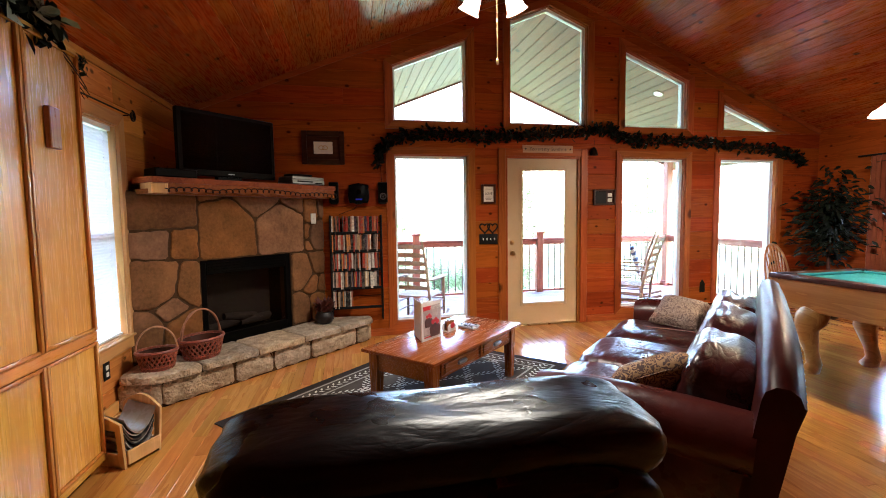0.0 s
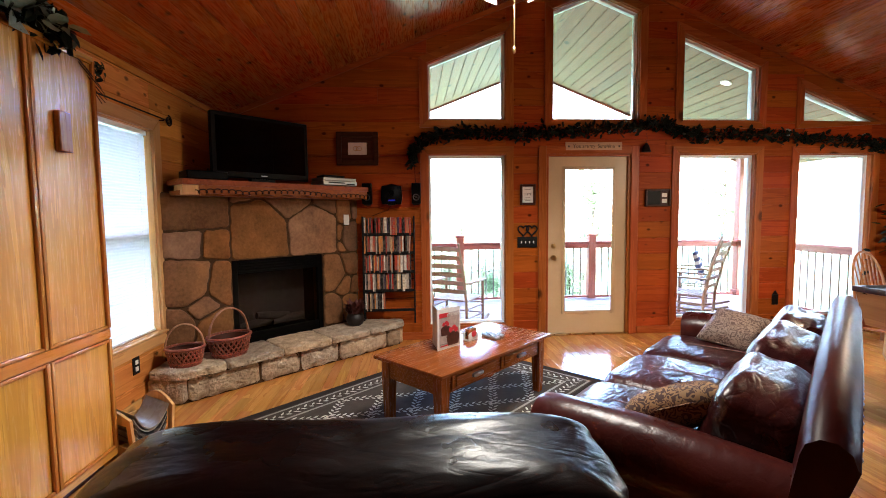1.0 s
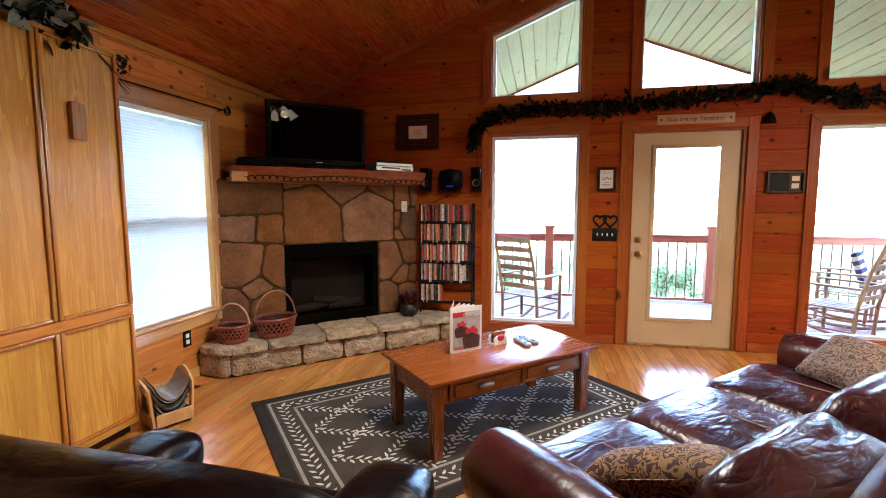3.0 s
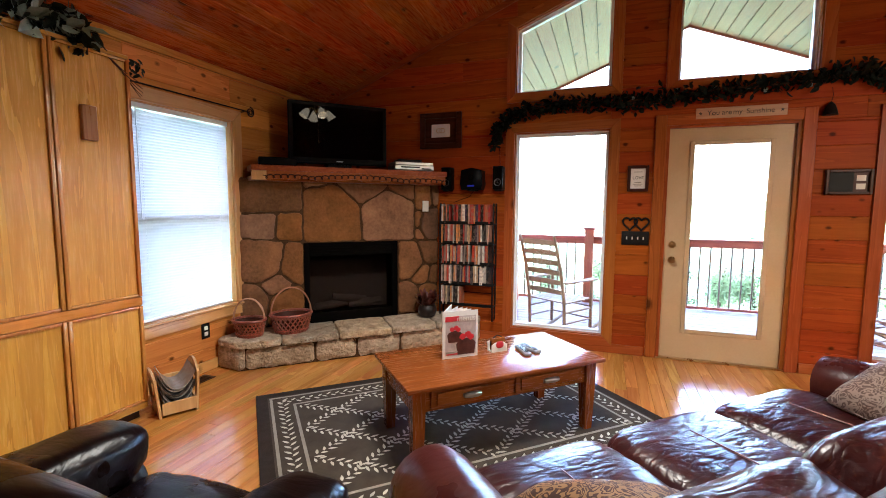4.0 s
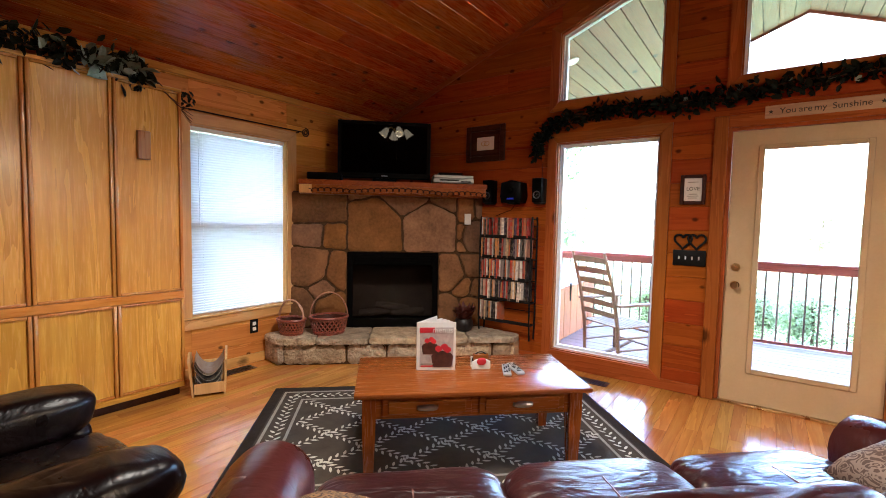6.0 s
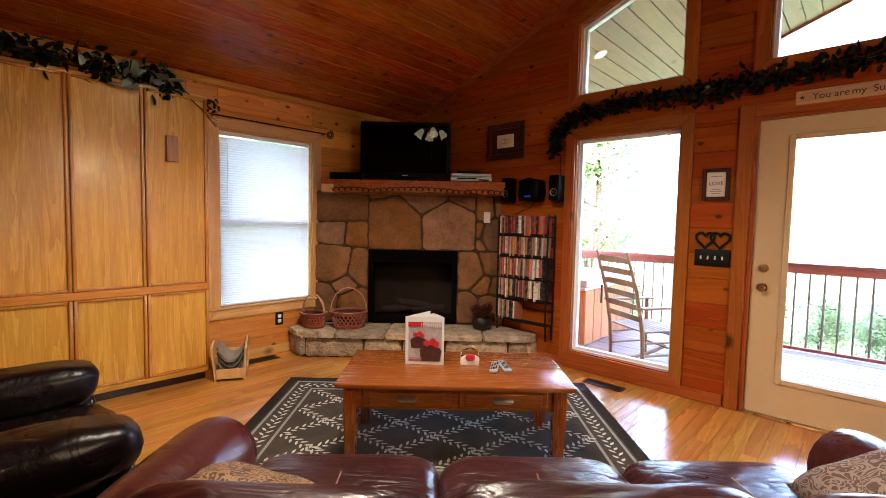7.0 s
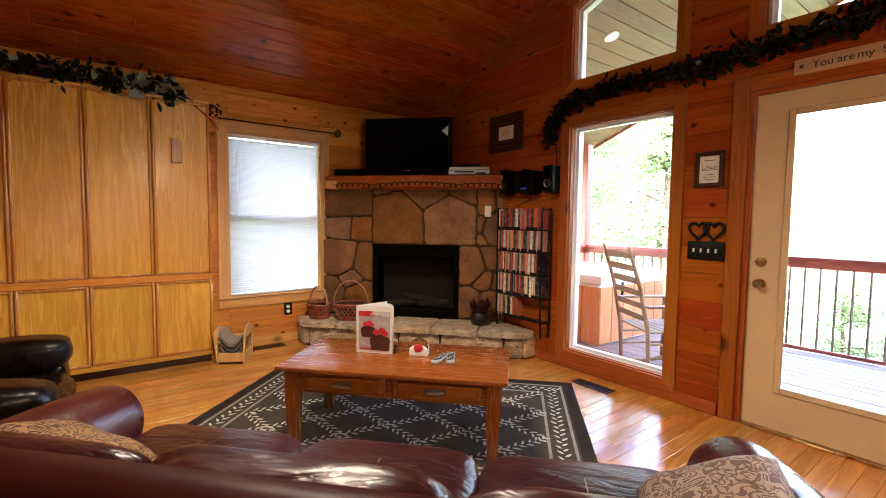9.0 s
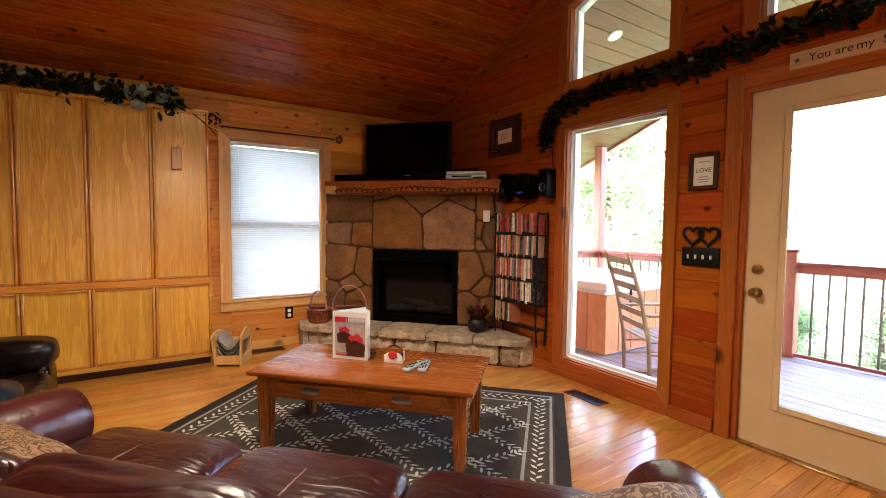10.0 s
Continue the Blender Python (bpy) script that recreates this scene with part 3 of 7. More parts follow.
# baseboard and crown trim
bm = nb()
for x0, x1 in ((XL, 0.0), (0.2, 1.89), (3.07, XR)):
    box(bm, x0, YG - 0.018, 0.0, x1, YG, 0.085, 0.004)
solid("baseboard", bm, TRIM_X, "low pine baseboard along the gable wall", "baseboard", kind="structure")
bm = nb()
box(bm, XL, 2.96, 0.0, XL + 0.018, 3.80, 0.085, 0.004)
solid("baseboard", bm, TRIM_Y, "low pine baseboard along the side wall", "baseboard", kind="structure")
bm = nb()
for xa, xb in ((XL, RIDGE), (RIDGE, XR)):
    prism(bm, [(xa, roof_z(xa) - 0.055), (xb, roof_z(xb) - 0.055), (xb, roof_z(xb)), (xa, roof_z(xa))], gable, -0.02, 0.0)
solid("trim", bm, TRIM_X, "pine moulding under the sloping ceiling", "trim", kind="structure")
bm = nb()
box(bm, XL, YB, EAVE - 0.05, XL + 0.02, YG - 0.02, EAVE + 0.005, 0.004)
solid("trim", bm, PINE_Y_LIT, "pine moulding under the eave", "trim", kind="structure")


def framed(name, pts, to3, mats, label, trim=0.085, depth=0.16, sill=True):
    """A fixed window: casing round the opening, jamb lining, sash and pane."""
    w = thing(name, Matrix(), label, "window", kind="structure")
    n = len(pts)

    def offset(d):
        res = []
        for i in range(n):
            p, c, q = pts[i - 1], pts[i], pts[(i + 1) % n]
            l1, l2 = math.hypot(c[0] - p[0], c[1] - p[1]), math.hypot(q[0] - c[0], q[1] - c[1])
            n1 = ((c[1] - p[1]) / l1, -(c[0] - p[0]) / l1)
            n2 = ((q[1] - c[1]) / l2, -(q[0] - c[0]) / l2)
            k = max(0.25, 1 + n1[0] * n2[0] + n1[1] * n2[1])
            res.append((c[0] + d * (n1[0] + n2[0]) / k, c[1] + d * (n1[1] + n2[1]) / k))
        return res
    o, s1 = offset(trim), offset(-0.036)
    for i in range(n):
        j = (i + 1) % n
        upright = abs(pts[j][0] - pts[i][0]) < abs(pts[j][1] - pts[i][1])
        quad = [pts[i], pts[j], o[j], o[i]]
        bm = nb()
        prism(bm, quad, to3, -0.020, 0.0, 0.004)
        part("casing", bm, mats[0] if upright else mats[1], w)
        bm = nb()
        prism(bm, [pts[i], pts[j], s1[j], s1[i]], to3, 0.07, 0.12, 0.004)
        part("sash", bm, VINYL, w, "pale vinyl sash")
        bm = nb()
        e = offset(-0.010)
        prism(bm, [pts[i], pts[j], e[j], e[i]], to3, 0.001, 0.05)
        part("jamb", bm, mats[0] if upright else mats[1], w)
        bm = nb()
        e = offset(-0.014)
        prism(bm, [pts[i], pts[j], e[j], e[i]], to3, 0.05, depth + 0.002)
        part("vinyl_frame", bm, VINYL, w, "white vinyl window frame")
    bm = nb()
    prism(bm, offset(-0.033), to3, 0.092, 0.098)
    g = part("pane", bm, CLEAR, w, "clear window pane", smooth=0)
    g.visible_shadow = False
    return w


for key, pts in OPEN.items():
    lab = "tall fixed picture window in pine casing" if pts[0][1] < 1 else "sloped gable window in pine casing"
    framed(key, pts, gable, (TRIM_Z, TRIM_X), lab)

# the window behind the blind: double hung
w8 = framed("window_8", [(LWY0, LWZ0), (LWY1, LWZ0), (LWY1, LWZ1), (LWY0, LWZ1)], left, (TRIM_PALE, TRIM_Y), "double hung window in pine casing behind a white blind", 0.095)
part("meeting_rail", boxed(XL - 0.125, LWY0 + 0.03, 1.235, XL - 0.065, LWY1 - 0.03, 1.285, 0.004), VINYL, w8, "pale vinyl rail")
part("window_sill", boxed(XL - 0.06, LWY0 - 0.1, LWZ0 - 0.012, XL + 0.035, LWY1 + 0.1, LWZ0 + 0.006, 0.004), TRIM_Y, w8)

blind = thing("window_blind", pose(XL - 0.045, 0, 0), "lowered white slatted blind in the side window", "blind")
part("headrail", boxed(-0.018, LWY0 + 0.012, LWZ1 - 0.045, 0.018, LWY1 - 0.012, LWZ1 - 0.003, 0.004), VINYL, blind)
part("bottom_rail", boxed(-0.014, LWY0 + 0.015, LWZ0 + 0.012, 0.014, LWY1 - 0.015, LWZ0 + 0.03, 0.004), VINYL, blind)
sl = nb()
prism(sl, [(-0.0125, -0.0015), (0, 0.0015), (0.0125, -0.0015), (0, 0.0005)], lambda a, b, d: Vector((a, d, b)), LWY0 + 0.016, LWY1 - 0.016)
slat_me = finish(sl, "slat", BLIND, 0)
z = LWZ0 + 0.045
while z < LWZ1 - 0.05:
    s = new("slat", slat_me)
    s.parent = blind
    s.matrix_local = pose(0, 0, z, 0, 78, 0)
    z += 0.0215
for yy in (LWY0 + 0.12, LWY1 - 0.12):
    part("cord", tube(nb(), [(0.014, yy, LWZ0 + 0.03), (0.014, yy, LWZ1 - 0.04)], 0.001, 5), VINYL, blind)
part("wand", tube(nb(), [(0.022, LWY0 + 0.09, 1.25), (0.02, LWY0 + 0.085, LWZ1 - 0.04)], 0.004, 6), VINYL, blind, "clear tilt wand")

rod = thing("curtain_rod", Matrix(), "thin dark curtain rod over the side window", "curtain rod")
part("pole", tube(nb(), [(XL + 0.05, LWY0 - 0.09, 2.175), (XL + 0.05, LWY1 + 0.13, 2.175)], 0.006, 8), IRON, rod)
for yy in (LWY0 - 0.06, LWY1 + 0.1):
    part("bracket", tube(nb(), [(XL, yy, 2.165), (XL + 0.05, yy, 2.165), (XL + 0.05, yy, 2.18)], 0.005, 6), IRON, rod)
bm = nb()
pts = [(XL + 0.05, LWY1 + 0.13 + 0.045 * math.sin(a) * (1 - a / 16) + 0.045, 2.175 + 0.045 * (1 - a / 16) * math.cos(a) - 0.0) for a in [k * 0.5 for k in range(26)]]
tube(bm, pts, 0.006, 6)
part("finial", bm, IRON, rod, "scrolled iron finial")

# glazed door
dr = thing("door_1", pose(0, YG + 0.028, 0), "cream painted door with one large glass pane, shut", "door", kind="structure")
DX0, DX1, DZ1 = 2.02, 2.94, 2.045
GX0, GX1, GZ0, GZ1 = 2.20, 2.79, 0.26, 1.92
bm = nb()
for a in ((DX0, 0.015, GX0, DZ1), (GX1, 0.015, DX1, DZ1), (GX0, 0.015, GX1, GZ0), (GX0, GZ1, GX1, DZ1)):
    box(bm, a[0], 0, a[1], a[2], 0.045, a[3])
part("door_slab", bm, DOORPAINT, dr)
bm = nb()
for a in ((GX0 - 0.015, GZ0 - 0.015, GX0 + 0.022, GZ1 + 0.015), (GX1 - 0.022, GZ0 - 0.015, GX1 + 0.015, GZ1 + 0.015),
          (GX0 + 0.022, GZ0 - 0.015, GX1 - 0.022, GZ0 + 0.022), (GX0 + 0.022, GZ1 - 0.022, GX1 - 0.022, GZ1 + 0.015)):
    box(bm, a[0], -0.012, a[1], a[2], 0.0, a[3], 0.004)
part("glazing_bead", bm, DOORPAINT, dr)
g = part("pane", boxed(GX0, 0.018, GZ0, GX1, 0.024, GZ1), CLEAR, dr, "clear glass pane", smooth=0)
g.visible_shadow = False
kn = part("doorknob", lathe(nb(), [(0.0, 0.062), (0.018, 0.06), (0.027, 0.048), (0.024, 0.034), (0.011, 0.024), (0.011, 0.01), (0.031, 0.008), (0.031, 0.0)], 18, m=pose(DX0 + 0.065, 0, 0.90, 90)), BRASS, dr, "round brass knob")
part("deadbolt", lathe(nb(), [(0.0, 0.02), (0.012, 0.02), (0.014, 0.012), (0.029, 0.01), (0.03, 0.0)], 18, m=pose(DX0 + 0.065, 0, 1.035, 90)), BRASS, dr, "brass deadbolt")
for zz in (0.25, 1.03, 1.82):
    part("hinge", tube(nb(), [(DX1 + 0.008, -0.004, zz - 0.045), (DX1 + 0.008, -0.004, zz + 0.045)], 0.007, 8), BRASS, dr)
fr = thing("door_frame", pose(0, YG, 0), "pine casing round the glazed door", "door frame", kind="structure")
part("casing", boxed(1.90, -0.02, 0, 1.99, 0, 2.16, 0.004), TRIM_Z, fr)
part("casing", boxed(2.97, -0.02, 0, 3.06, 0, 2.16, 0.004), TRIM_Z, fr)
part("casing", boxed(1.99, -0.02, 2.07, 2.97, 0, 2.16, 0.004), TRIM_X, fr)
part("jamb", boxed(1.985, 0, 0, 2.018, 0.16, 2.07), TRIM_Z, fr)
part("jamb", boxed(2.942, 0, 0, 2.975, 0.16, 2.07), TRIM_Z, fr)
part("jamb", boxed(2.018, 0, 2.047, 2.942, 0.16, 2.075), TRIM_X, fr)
part("threshold", boxed(1.99, -0.01, -0.016, 2.97, 0.16, 0.013, 0.004), BRASS, fr, "worn metal threshold")

# right hand window with curtains
w9 = thing("window_9", Matrix(), "window with rust curtains in the far side wall", "window", kind="structure")
for a in ((RWY0 - 0.09, RWZ0 - 0.09, RWY0, RWZ1 + 0.09), (RWY1, RWZ0 - 0.09, RWY1 + 0.09, RWZ1 + 0.09), (RWY0, RWZ0 - 0.09, RWY1, RWZ0), (RWY0, RWZ1, RWY1, RWZ1 + 0.09)):
    part("casing", boxed(XR - 0.02, a[0], a[1], XR, a[2], a[3], 0.004), TRIM_Y, w9)
g = part("pane", boxed(XR + 0.09, RWY0, RWZ0, XR + 0.096, RWY1, RWZ1), CLEAR, w9, smooth=0)
g.visible_shadow = False

# plain glazing in the side wall behind the camera's start, which lights the room from that side
w10 = thing("window_10", Matrix(), "wide window in the side wall beyond the pool table", "window", kind="structure")
for a in ((W10A - 0.09, W10L - 0.09, W10A, W10H + 0.09), (W10B, W10L - 0.09, W10B + 0.09, W10H + 0.09), (W10A, W10L - 0.09, W10B, W10L), (W10A, W10H, W10B, W10H + 0.09)):
    part("casing", boxed(XR - 0.02, a[0], a[1], XR, a[2], a[3], 0.004), TRIM_Y, w10)
for k in (1,):
    y = W10A + (W10B - W10A) * k / 2
    part("mullion", boxed(XR + 0.03, y - 0.03, W10L, XR + 0.12, y + 0.03, W10H, 0.004), VINYL, w10)
g = part("pane", boxed(XR + 0.09, W10A, W10L, XR + 0.096, W10B, W10H), CLEAR, w10, smooth=0)
g.visible_shadow = False

# ---- fireplace corner ----
FV = 4.0                                       # the stone face, out towards the corner


def dg(u, v, z):
    return Vector((u * CT - v * ST, u * ST + v * CT, z))


fire = thing("stone_fireplace", Matrix(), "corner fireplace faced in warm brown fieldstone with mortar joints", "fireplace", kind="structure")
BX0, BX1, BZ0, BZ1 = 2.26, 3.18, 0.25, 1.01    # firebox opening
FL, FR, FT = 1.70, 3.63, 1.60
bm = nb()
for r in ([(FL, 0.0), (BX0, 0.0), (BX0, FT), (FL, FT)], [(BX0, BZ1), (BX1, BZ1), (BX1, FT), (BX0, FT)], [(BX1, 0.0), (FR, 0.0), (FR, FT), (BX1, FT)], [(BX0, 0), (BX1, 0), (BX1, BZ0 - 0.03), (BX0, BZ0 - 0.03)]):
    prism(bm, r, lambda a, b, d: dg(a, FV + d, b), 0.013, 0.2)
part("mortar_bed", bm, MORTAR, fire, "grey brown mortar")


def cells(region, seeds, gap, far=0.0):
    res = []
    for i, s in enumerate(seeds):
        c = region
        for j, t in enumerate(seeds):
            if i != j and len(c) > 2:
                a, b = t[0] - s[0], t[1] - s[1]
                c = clip(c, a, b, (t[0] ** 2 + t[1] ** 2 - t[2] - s[0] ** 2 - s[1] ** 2 + s[2]) / 2)
        c = inset(c, gap) if len(c) > 2 else []
        if len(c) > 2 and area(c) > 0.0006:
            res.append(c)
    return res


def rough_outline(c, amount, rng, step=0.07):
    """More points on an outline, its corners cut round and each point nudged, for a hewn edge."""
    out = []
    cut = []
    for p, q in zip(c, c[1:] + c[:1]):
        l = math.hypot(q[0] - p[0], q[1] - p[1])
        k = min(0.3, 0.022 / max(l, 0.001))
        cut += [(p[0] + (q[0] - p[0]) * k, p[1] + (q[1] - p[1]) * k), (q[0] + (p[0] - q[0]) * k, q[1] + (p[1] - q[1]) * k)]
    c = cut
    for p, q in zip(c, c[1:] + c[:1]):
        l = math.hypot(q[0] - p[0], q[1] - p[1])
        k = max(1, int(l / step))
        for i in range(k):
            t = i / k
            w = amount if i else amount * 0.4
            out.append((p[0] + (q[0] - p[0]) * t + rng.uniform(-w, w), p[1] + (q[1] - p[1]) * t + rng.uniform(-w, w)))
    return out


def hewn(c, to3, d0, d1, rng, bulge=0.006):
    """A stone: rounded rim and a slightly uneven face."""
    bm = nb()
    n = len(c)
    cx, cy = sum(p[0] for p in c) / n, sum(p[1] for p in c) / n
    rings = []
    out = -1 if d1 > d0 else 1
    for rim, k, d in ((0, 1.0, d1), (0, 1.0, d0 + (d1 - d0) * 0.3), (0.004, 1.0, d0 + (d1 - d0) * 0.08), (0.012, 1.0, d0), (0.012, 0.8, d0 + out * bulge * 0.4),
                      (0.012, 0.55, d0 + out * bulge * 0.8), (0.012, 0.28, d0 + out * bulge)):
        ring = []
        for p in c:
            l = math.hypot(p[0] - cx, p[1] - cy) or 1.0
            w = k * max(0.2, 1 - rim / l)
            x, y = cx + (p[0] - cx) * w, cy + (p[1] - cy) * w
            e = (noise.noise(Vector((x * 9, y * 9, d0 * 3))) + 0.9 * noise.noise(Vector((x * 27, y * 27, d0 * 3)))) * bulge if rim > 0.01 else 0
            ring.append(bm.verts.new(to3(x, y, d + e)))
        rings.append(ring)
    for a, b in zip(rings, rings[1:]):
        for i in range(n):
            bm.faces.new((a[i], a[(i + 1) % n], b[(i + 1) % n], b[i]))
    bm.faces.new(rings[0])
    bm.faces.new(rings[-1])
    return bm


def face3(a, b, d):
    return dg(a, FV + d, b)


srng = random.Random(3)
SPLIT = 3.36
STONES = [
    ([(FL, 1.285), (BX0, 1.30), (BX0, FT), (FL, FT)], [(1.98, 1.45, 0.0)]),
    ([(FL, 1.065), (BX0, 1.02), (BX0, 1.30), (FL, 1.285)], [(1.87, 1.17, 0.0), (2.18, 1.15, 0.0)]),
    ([(FL, 0.25), (BX0, 0.25), (BX0, 1.02), (FL, 1.065)], [(1.88, 0.89, 0.035), (2.21, 0.83, 0.02), (2.02, 0.63, 0.0), (1.80, 0.47, 0.01), (2.12, 0.42, 0.02)]),
    ([(BX0, BZ1), (SPLIT, BZ1), (SPLIT, FT), (BX0, FT)], [(2.50, 1.22, 0.10), (3.06, 1.25, 0.07), (2.42, 1.63, 0.0), (2.84, 1.60, 0.05), (3.20, 1.57, 0.01)]),
    ([(SPLIT, BZ1), (FR, BZ1), (FR, FT), (SPLIT, FT)], [(3.44, 1.47, 0.01), (3.58, 1.48, 0.0), (3.41, 1.20, 0.0), (3.40, 1.07, 0.0), (3.57, 1.17, 0.02)]),
    ([(BX1, 0.25), (FR, 0.25), (FR, BZ1), (BX1, BZ1)], [(3.29, 0.82, 0.02), (3.53, 0.90, 0.01), (3.46, 0.66, 0.0), (3.58, 0.64, 0.0), (3.29, 0.40, 0.01), (3.53, 0.42, 0.01)]),
]
for reg, seeds in STONES:
    for c in cells(reg, seeds, 0.009):
        c = rough_outline(c, 0.007, srng, 0.05)
        part("stone", hewn(c, face3, srng.uniform(-0.007, 0.005), 0.035, srng, 0.0045), STONE, fire)

fb = part("firebox", boxed(0, 0, 0, 0.01, 0.01, 0.01), SOOT, fire, "black metal gas firebox")
bm = nb()
for a in ((BX0, 0.02, BZ0 - 0.03, BX0 + 0.055, 0.06, BZ1), (BX1 - 0.055, 0.02, BZ0 - 0.03, BX1, 0.06, BZ1), (BX0 + 0.055, 0.02, BZ1 - 0.13, BX1 - 0.055, 0.06, BZ1), (BX0 + 0.055, 0.02, BZ0 - 0.03, BX1 - 0.055, 0.06, BZ0 + 0.08)):
    box(bm, *a, bevel=0.005)
for k in range(4):
    box(bm, BX0 + 0.07, 0.015, BZ1 - 0.115 + 0.026 * k, BX1 - 0.07, 0.035, BZ1 - 0.103 + 0.026 * k, 0.002)
for a in ((BX0, 0.4, BZ0 - 0.03, BX1, 0.42, BZ1), (BX0 - 0.01, 0.06, BZ0 - 0.03, BX0, 0.42, BZ1), (BX1, 0.06, BZ0 - 0.03, BX1 + 0.01, 0.42, BZ1), (BX0, 0.06, BZ1, BX1, 0.42, BZ1 + 0.01), (BX0, 0.06, BZ0 - 0.03, BX1, 0.42, BZ0 + 0.02)):
    box(bm, *a)
for v in bm.verts:
    v.co = dg(v.co.x, FV + v.co.y, v.co.z)
fb.data = finish(bm, "firebox", SOOT)
bm = boxed(BX0 + 0.05, 0.05, BZ0 + 0.075, BX1 - 0.05, 0.056, BZ1 - 0.125)
for v in bm.verts:
    v.co = dg(v.co.x, FV + v.co.y, v.co.z)
FG, ft, fp = base_mat("tinted_fire_glass", (0.5, 0.44, 0.4), 0.02, Specular_IOR_Level=0.5)
fp.inputs["Transmission Weight"].default_value, fp.inputs["IOR"].default_value = 1.0, 1.12
g = part("glass_front", bm, FG, fb, "dark glass front", smooth=0)
g.visible_shadow = False
bm = boxed(BX0 + 0.012, 0.385, BZ0 + 0.03, BX1 - 0.012, 0.398, BZ1 - 0.02)
for v in bm.verts:
    v.co = dg(v.co.x, FV + v.co.y, v.co.z)
part("firebrick_lining", bm, mottled("sooted_firebrick", (0.014, 0.009, 0.007), (0.034, 0.022, 0.016), 9, 0.9, 0.5), fb, "sooted firebrick back")
for k, (u, z, tilt) in enumerate(((2.55, 0.37, 8), (2.72, 0.42, -12), (2.88, 0.37, 5))):
    bm = tube(nb(), [dg(u - 0.17, FV + 0.2, z - tilt * 0.002), dg(u, FV + 0.19, z), dg(u + 0.17, FV + 0.22, z + tilt * 0.002)], [0.035, 0.042, 0.033], 9)
    part("gas_log", bm, CHARRED, fb, "ceramic log")

# hearth
hearth = thing("hearth", Matrix(), "raised hearth of rough pale stone slabs on a stone course", "hearth", kind="structure")
HEARTH = [(1.515, 3.80), (1.69, 3.58), (3.86, 3.55), (3.955, 3.69), (3.63, 4.03), (1.70, 4.03)]
part("mortar_bed", prism(nb(), inset(HEARTH, 0.03), lambda a, b, d: dg(a, b, d), 0.0, 0.204), MORTAR, hearth)
cuts = [1.45, 2.02, 2.50, 2.98, 3.42, 4.0]
for a, b in zip(cuts, cuts[1:]):
    c = clip(clip(HEARTH, -1, 0.06, -a + 0.22), 1, -0.06, b - 0.22)
    c = inset(c, 0.004)
    if len(c) > 2:
        c = rough_outline(c, 0.007, srng, 0.04)
        part("slab", hewn(c, lambda x, y, d: dg(x, y - 0.034, d), 0.252, 0.198, srng, 0.003), STONE_PALE, hearth, "rough edged flagstone")
u = 1.73
while u < 3.80:
    w = min(srng.uniform(0.34, 0.62), 3.85 - u)
    if 3.85 - u - w < 0.18:
        w = 3.85 - u
    v0 = 3.60 - 0.03 * (u - 1.69) / 2.17
    c = rough_outline([(u + 0.008, 0.008), (u + w - 0.008, 0.008), (u + w - 0.008, 0.186), (u + 0.008, 0.186)], 0.009, srng, 0.045)
    part("stone", hewn(c, lambda a, b, d, v0=v0: dg(a, v0 + d, b), srng.uniform(-0.012, 0.002), 0.05, srng, 0.015), STONE_PALE, hearth)
    u += w
for p, q in (((1.515, 3.80), (1.69, 3.58)), ((3.86, 3.55), (3.955, 3.69))):
    l = math.hypot(q[0] - p[0], q[1] - p[1])
    ex, ey = (q[0] - p[0]) / l, (q[1] - p[1]) / l
    c = rough_outline([(0.01, 0.008), (l + 0.01, 0.008), (l + 0.01, 0.196), (0.01, 0.196)], 0.006, srng, 0.07)
    part("stone", hewn(c, lambda a, b, d, p=p, ex=ex, ey=ey: dg(p[0] + ex * a - ey * d, p[1] + ey * a + ex * d, b), -0.004, 0.05, srng, 0.006), STONE_PALE, hearth)

# mantel: thick shelf with a carved apron
mantel = thing("mantel_shelf", Matrix(), "thick pine mantel shelf with carved scalloped edge", "mantel", kind="structure")
MANTEL = [(1.83, 3.79), (3.62, 3.79), (3.62, 3.98), (3.30, 4.32), (2.00, 4.32), (1.80, 4.06)]
bm = prism(nb(), MANTEL, lambda a, b, d: dg(a, b, d), 1.700, 1.655)
MANT = wood("mantel_pine", (0.34, 0.090, 0.012), (0.20, 0.045, 0.005), "X", 0.45, 1.0, 0.1, 0.0, spec=0.15)
CARVED = wood("carved_vine", (0.045, 0.011, 0.003), (0.025, 0.006, 0.002), "X", 0.5, 0, 0.1, 0.0, spec=0.15)
part("shelf", bm, MANT, mantel)
bm = nb()
N = 60
top, low = [], []
for k in range(N + 1):
    u = 1.95 + (3.61 - 1.95) * k / N
    w = 0.016 * abs(math.sin(k * math.pi / 7.5)) + 0.012 * math.sin(k * math.pi / N)
    top.append(bm.verts.new(dg(u, 3.80, 1.655)))
    low.append(bm.verts.new(dg(u, 3.80, 1.572 + w)))
back = [bm.verts.new(v.co + dg(0, 0.025, 0)) for v in top], [bm.verts.new(v.co + dg(0, 0.025, 0)) for v in low]
for k in range(N):
    bm.faces.new((top[k], top[k + 1], low[k + 1], low[k]))
    bm.faces.new((back[0][k], back[1][k], back[1][k + 1], back[0][k + 1]))
    bm.faces.new((low[k], low[k + 1], back[1][k + 1], back[1][k]))
    bm.faces.new((top[k], back[0][k], back[0][k + 1], top[k + 1]))
for k in (0, N):
    bm.faces.new((top[k], low[k], back[1][k], back[0][k]))
part("apron", bm, MANT, mantel)
bm = nb()
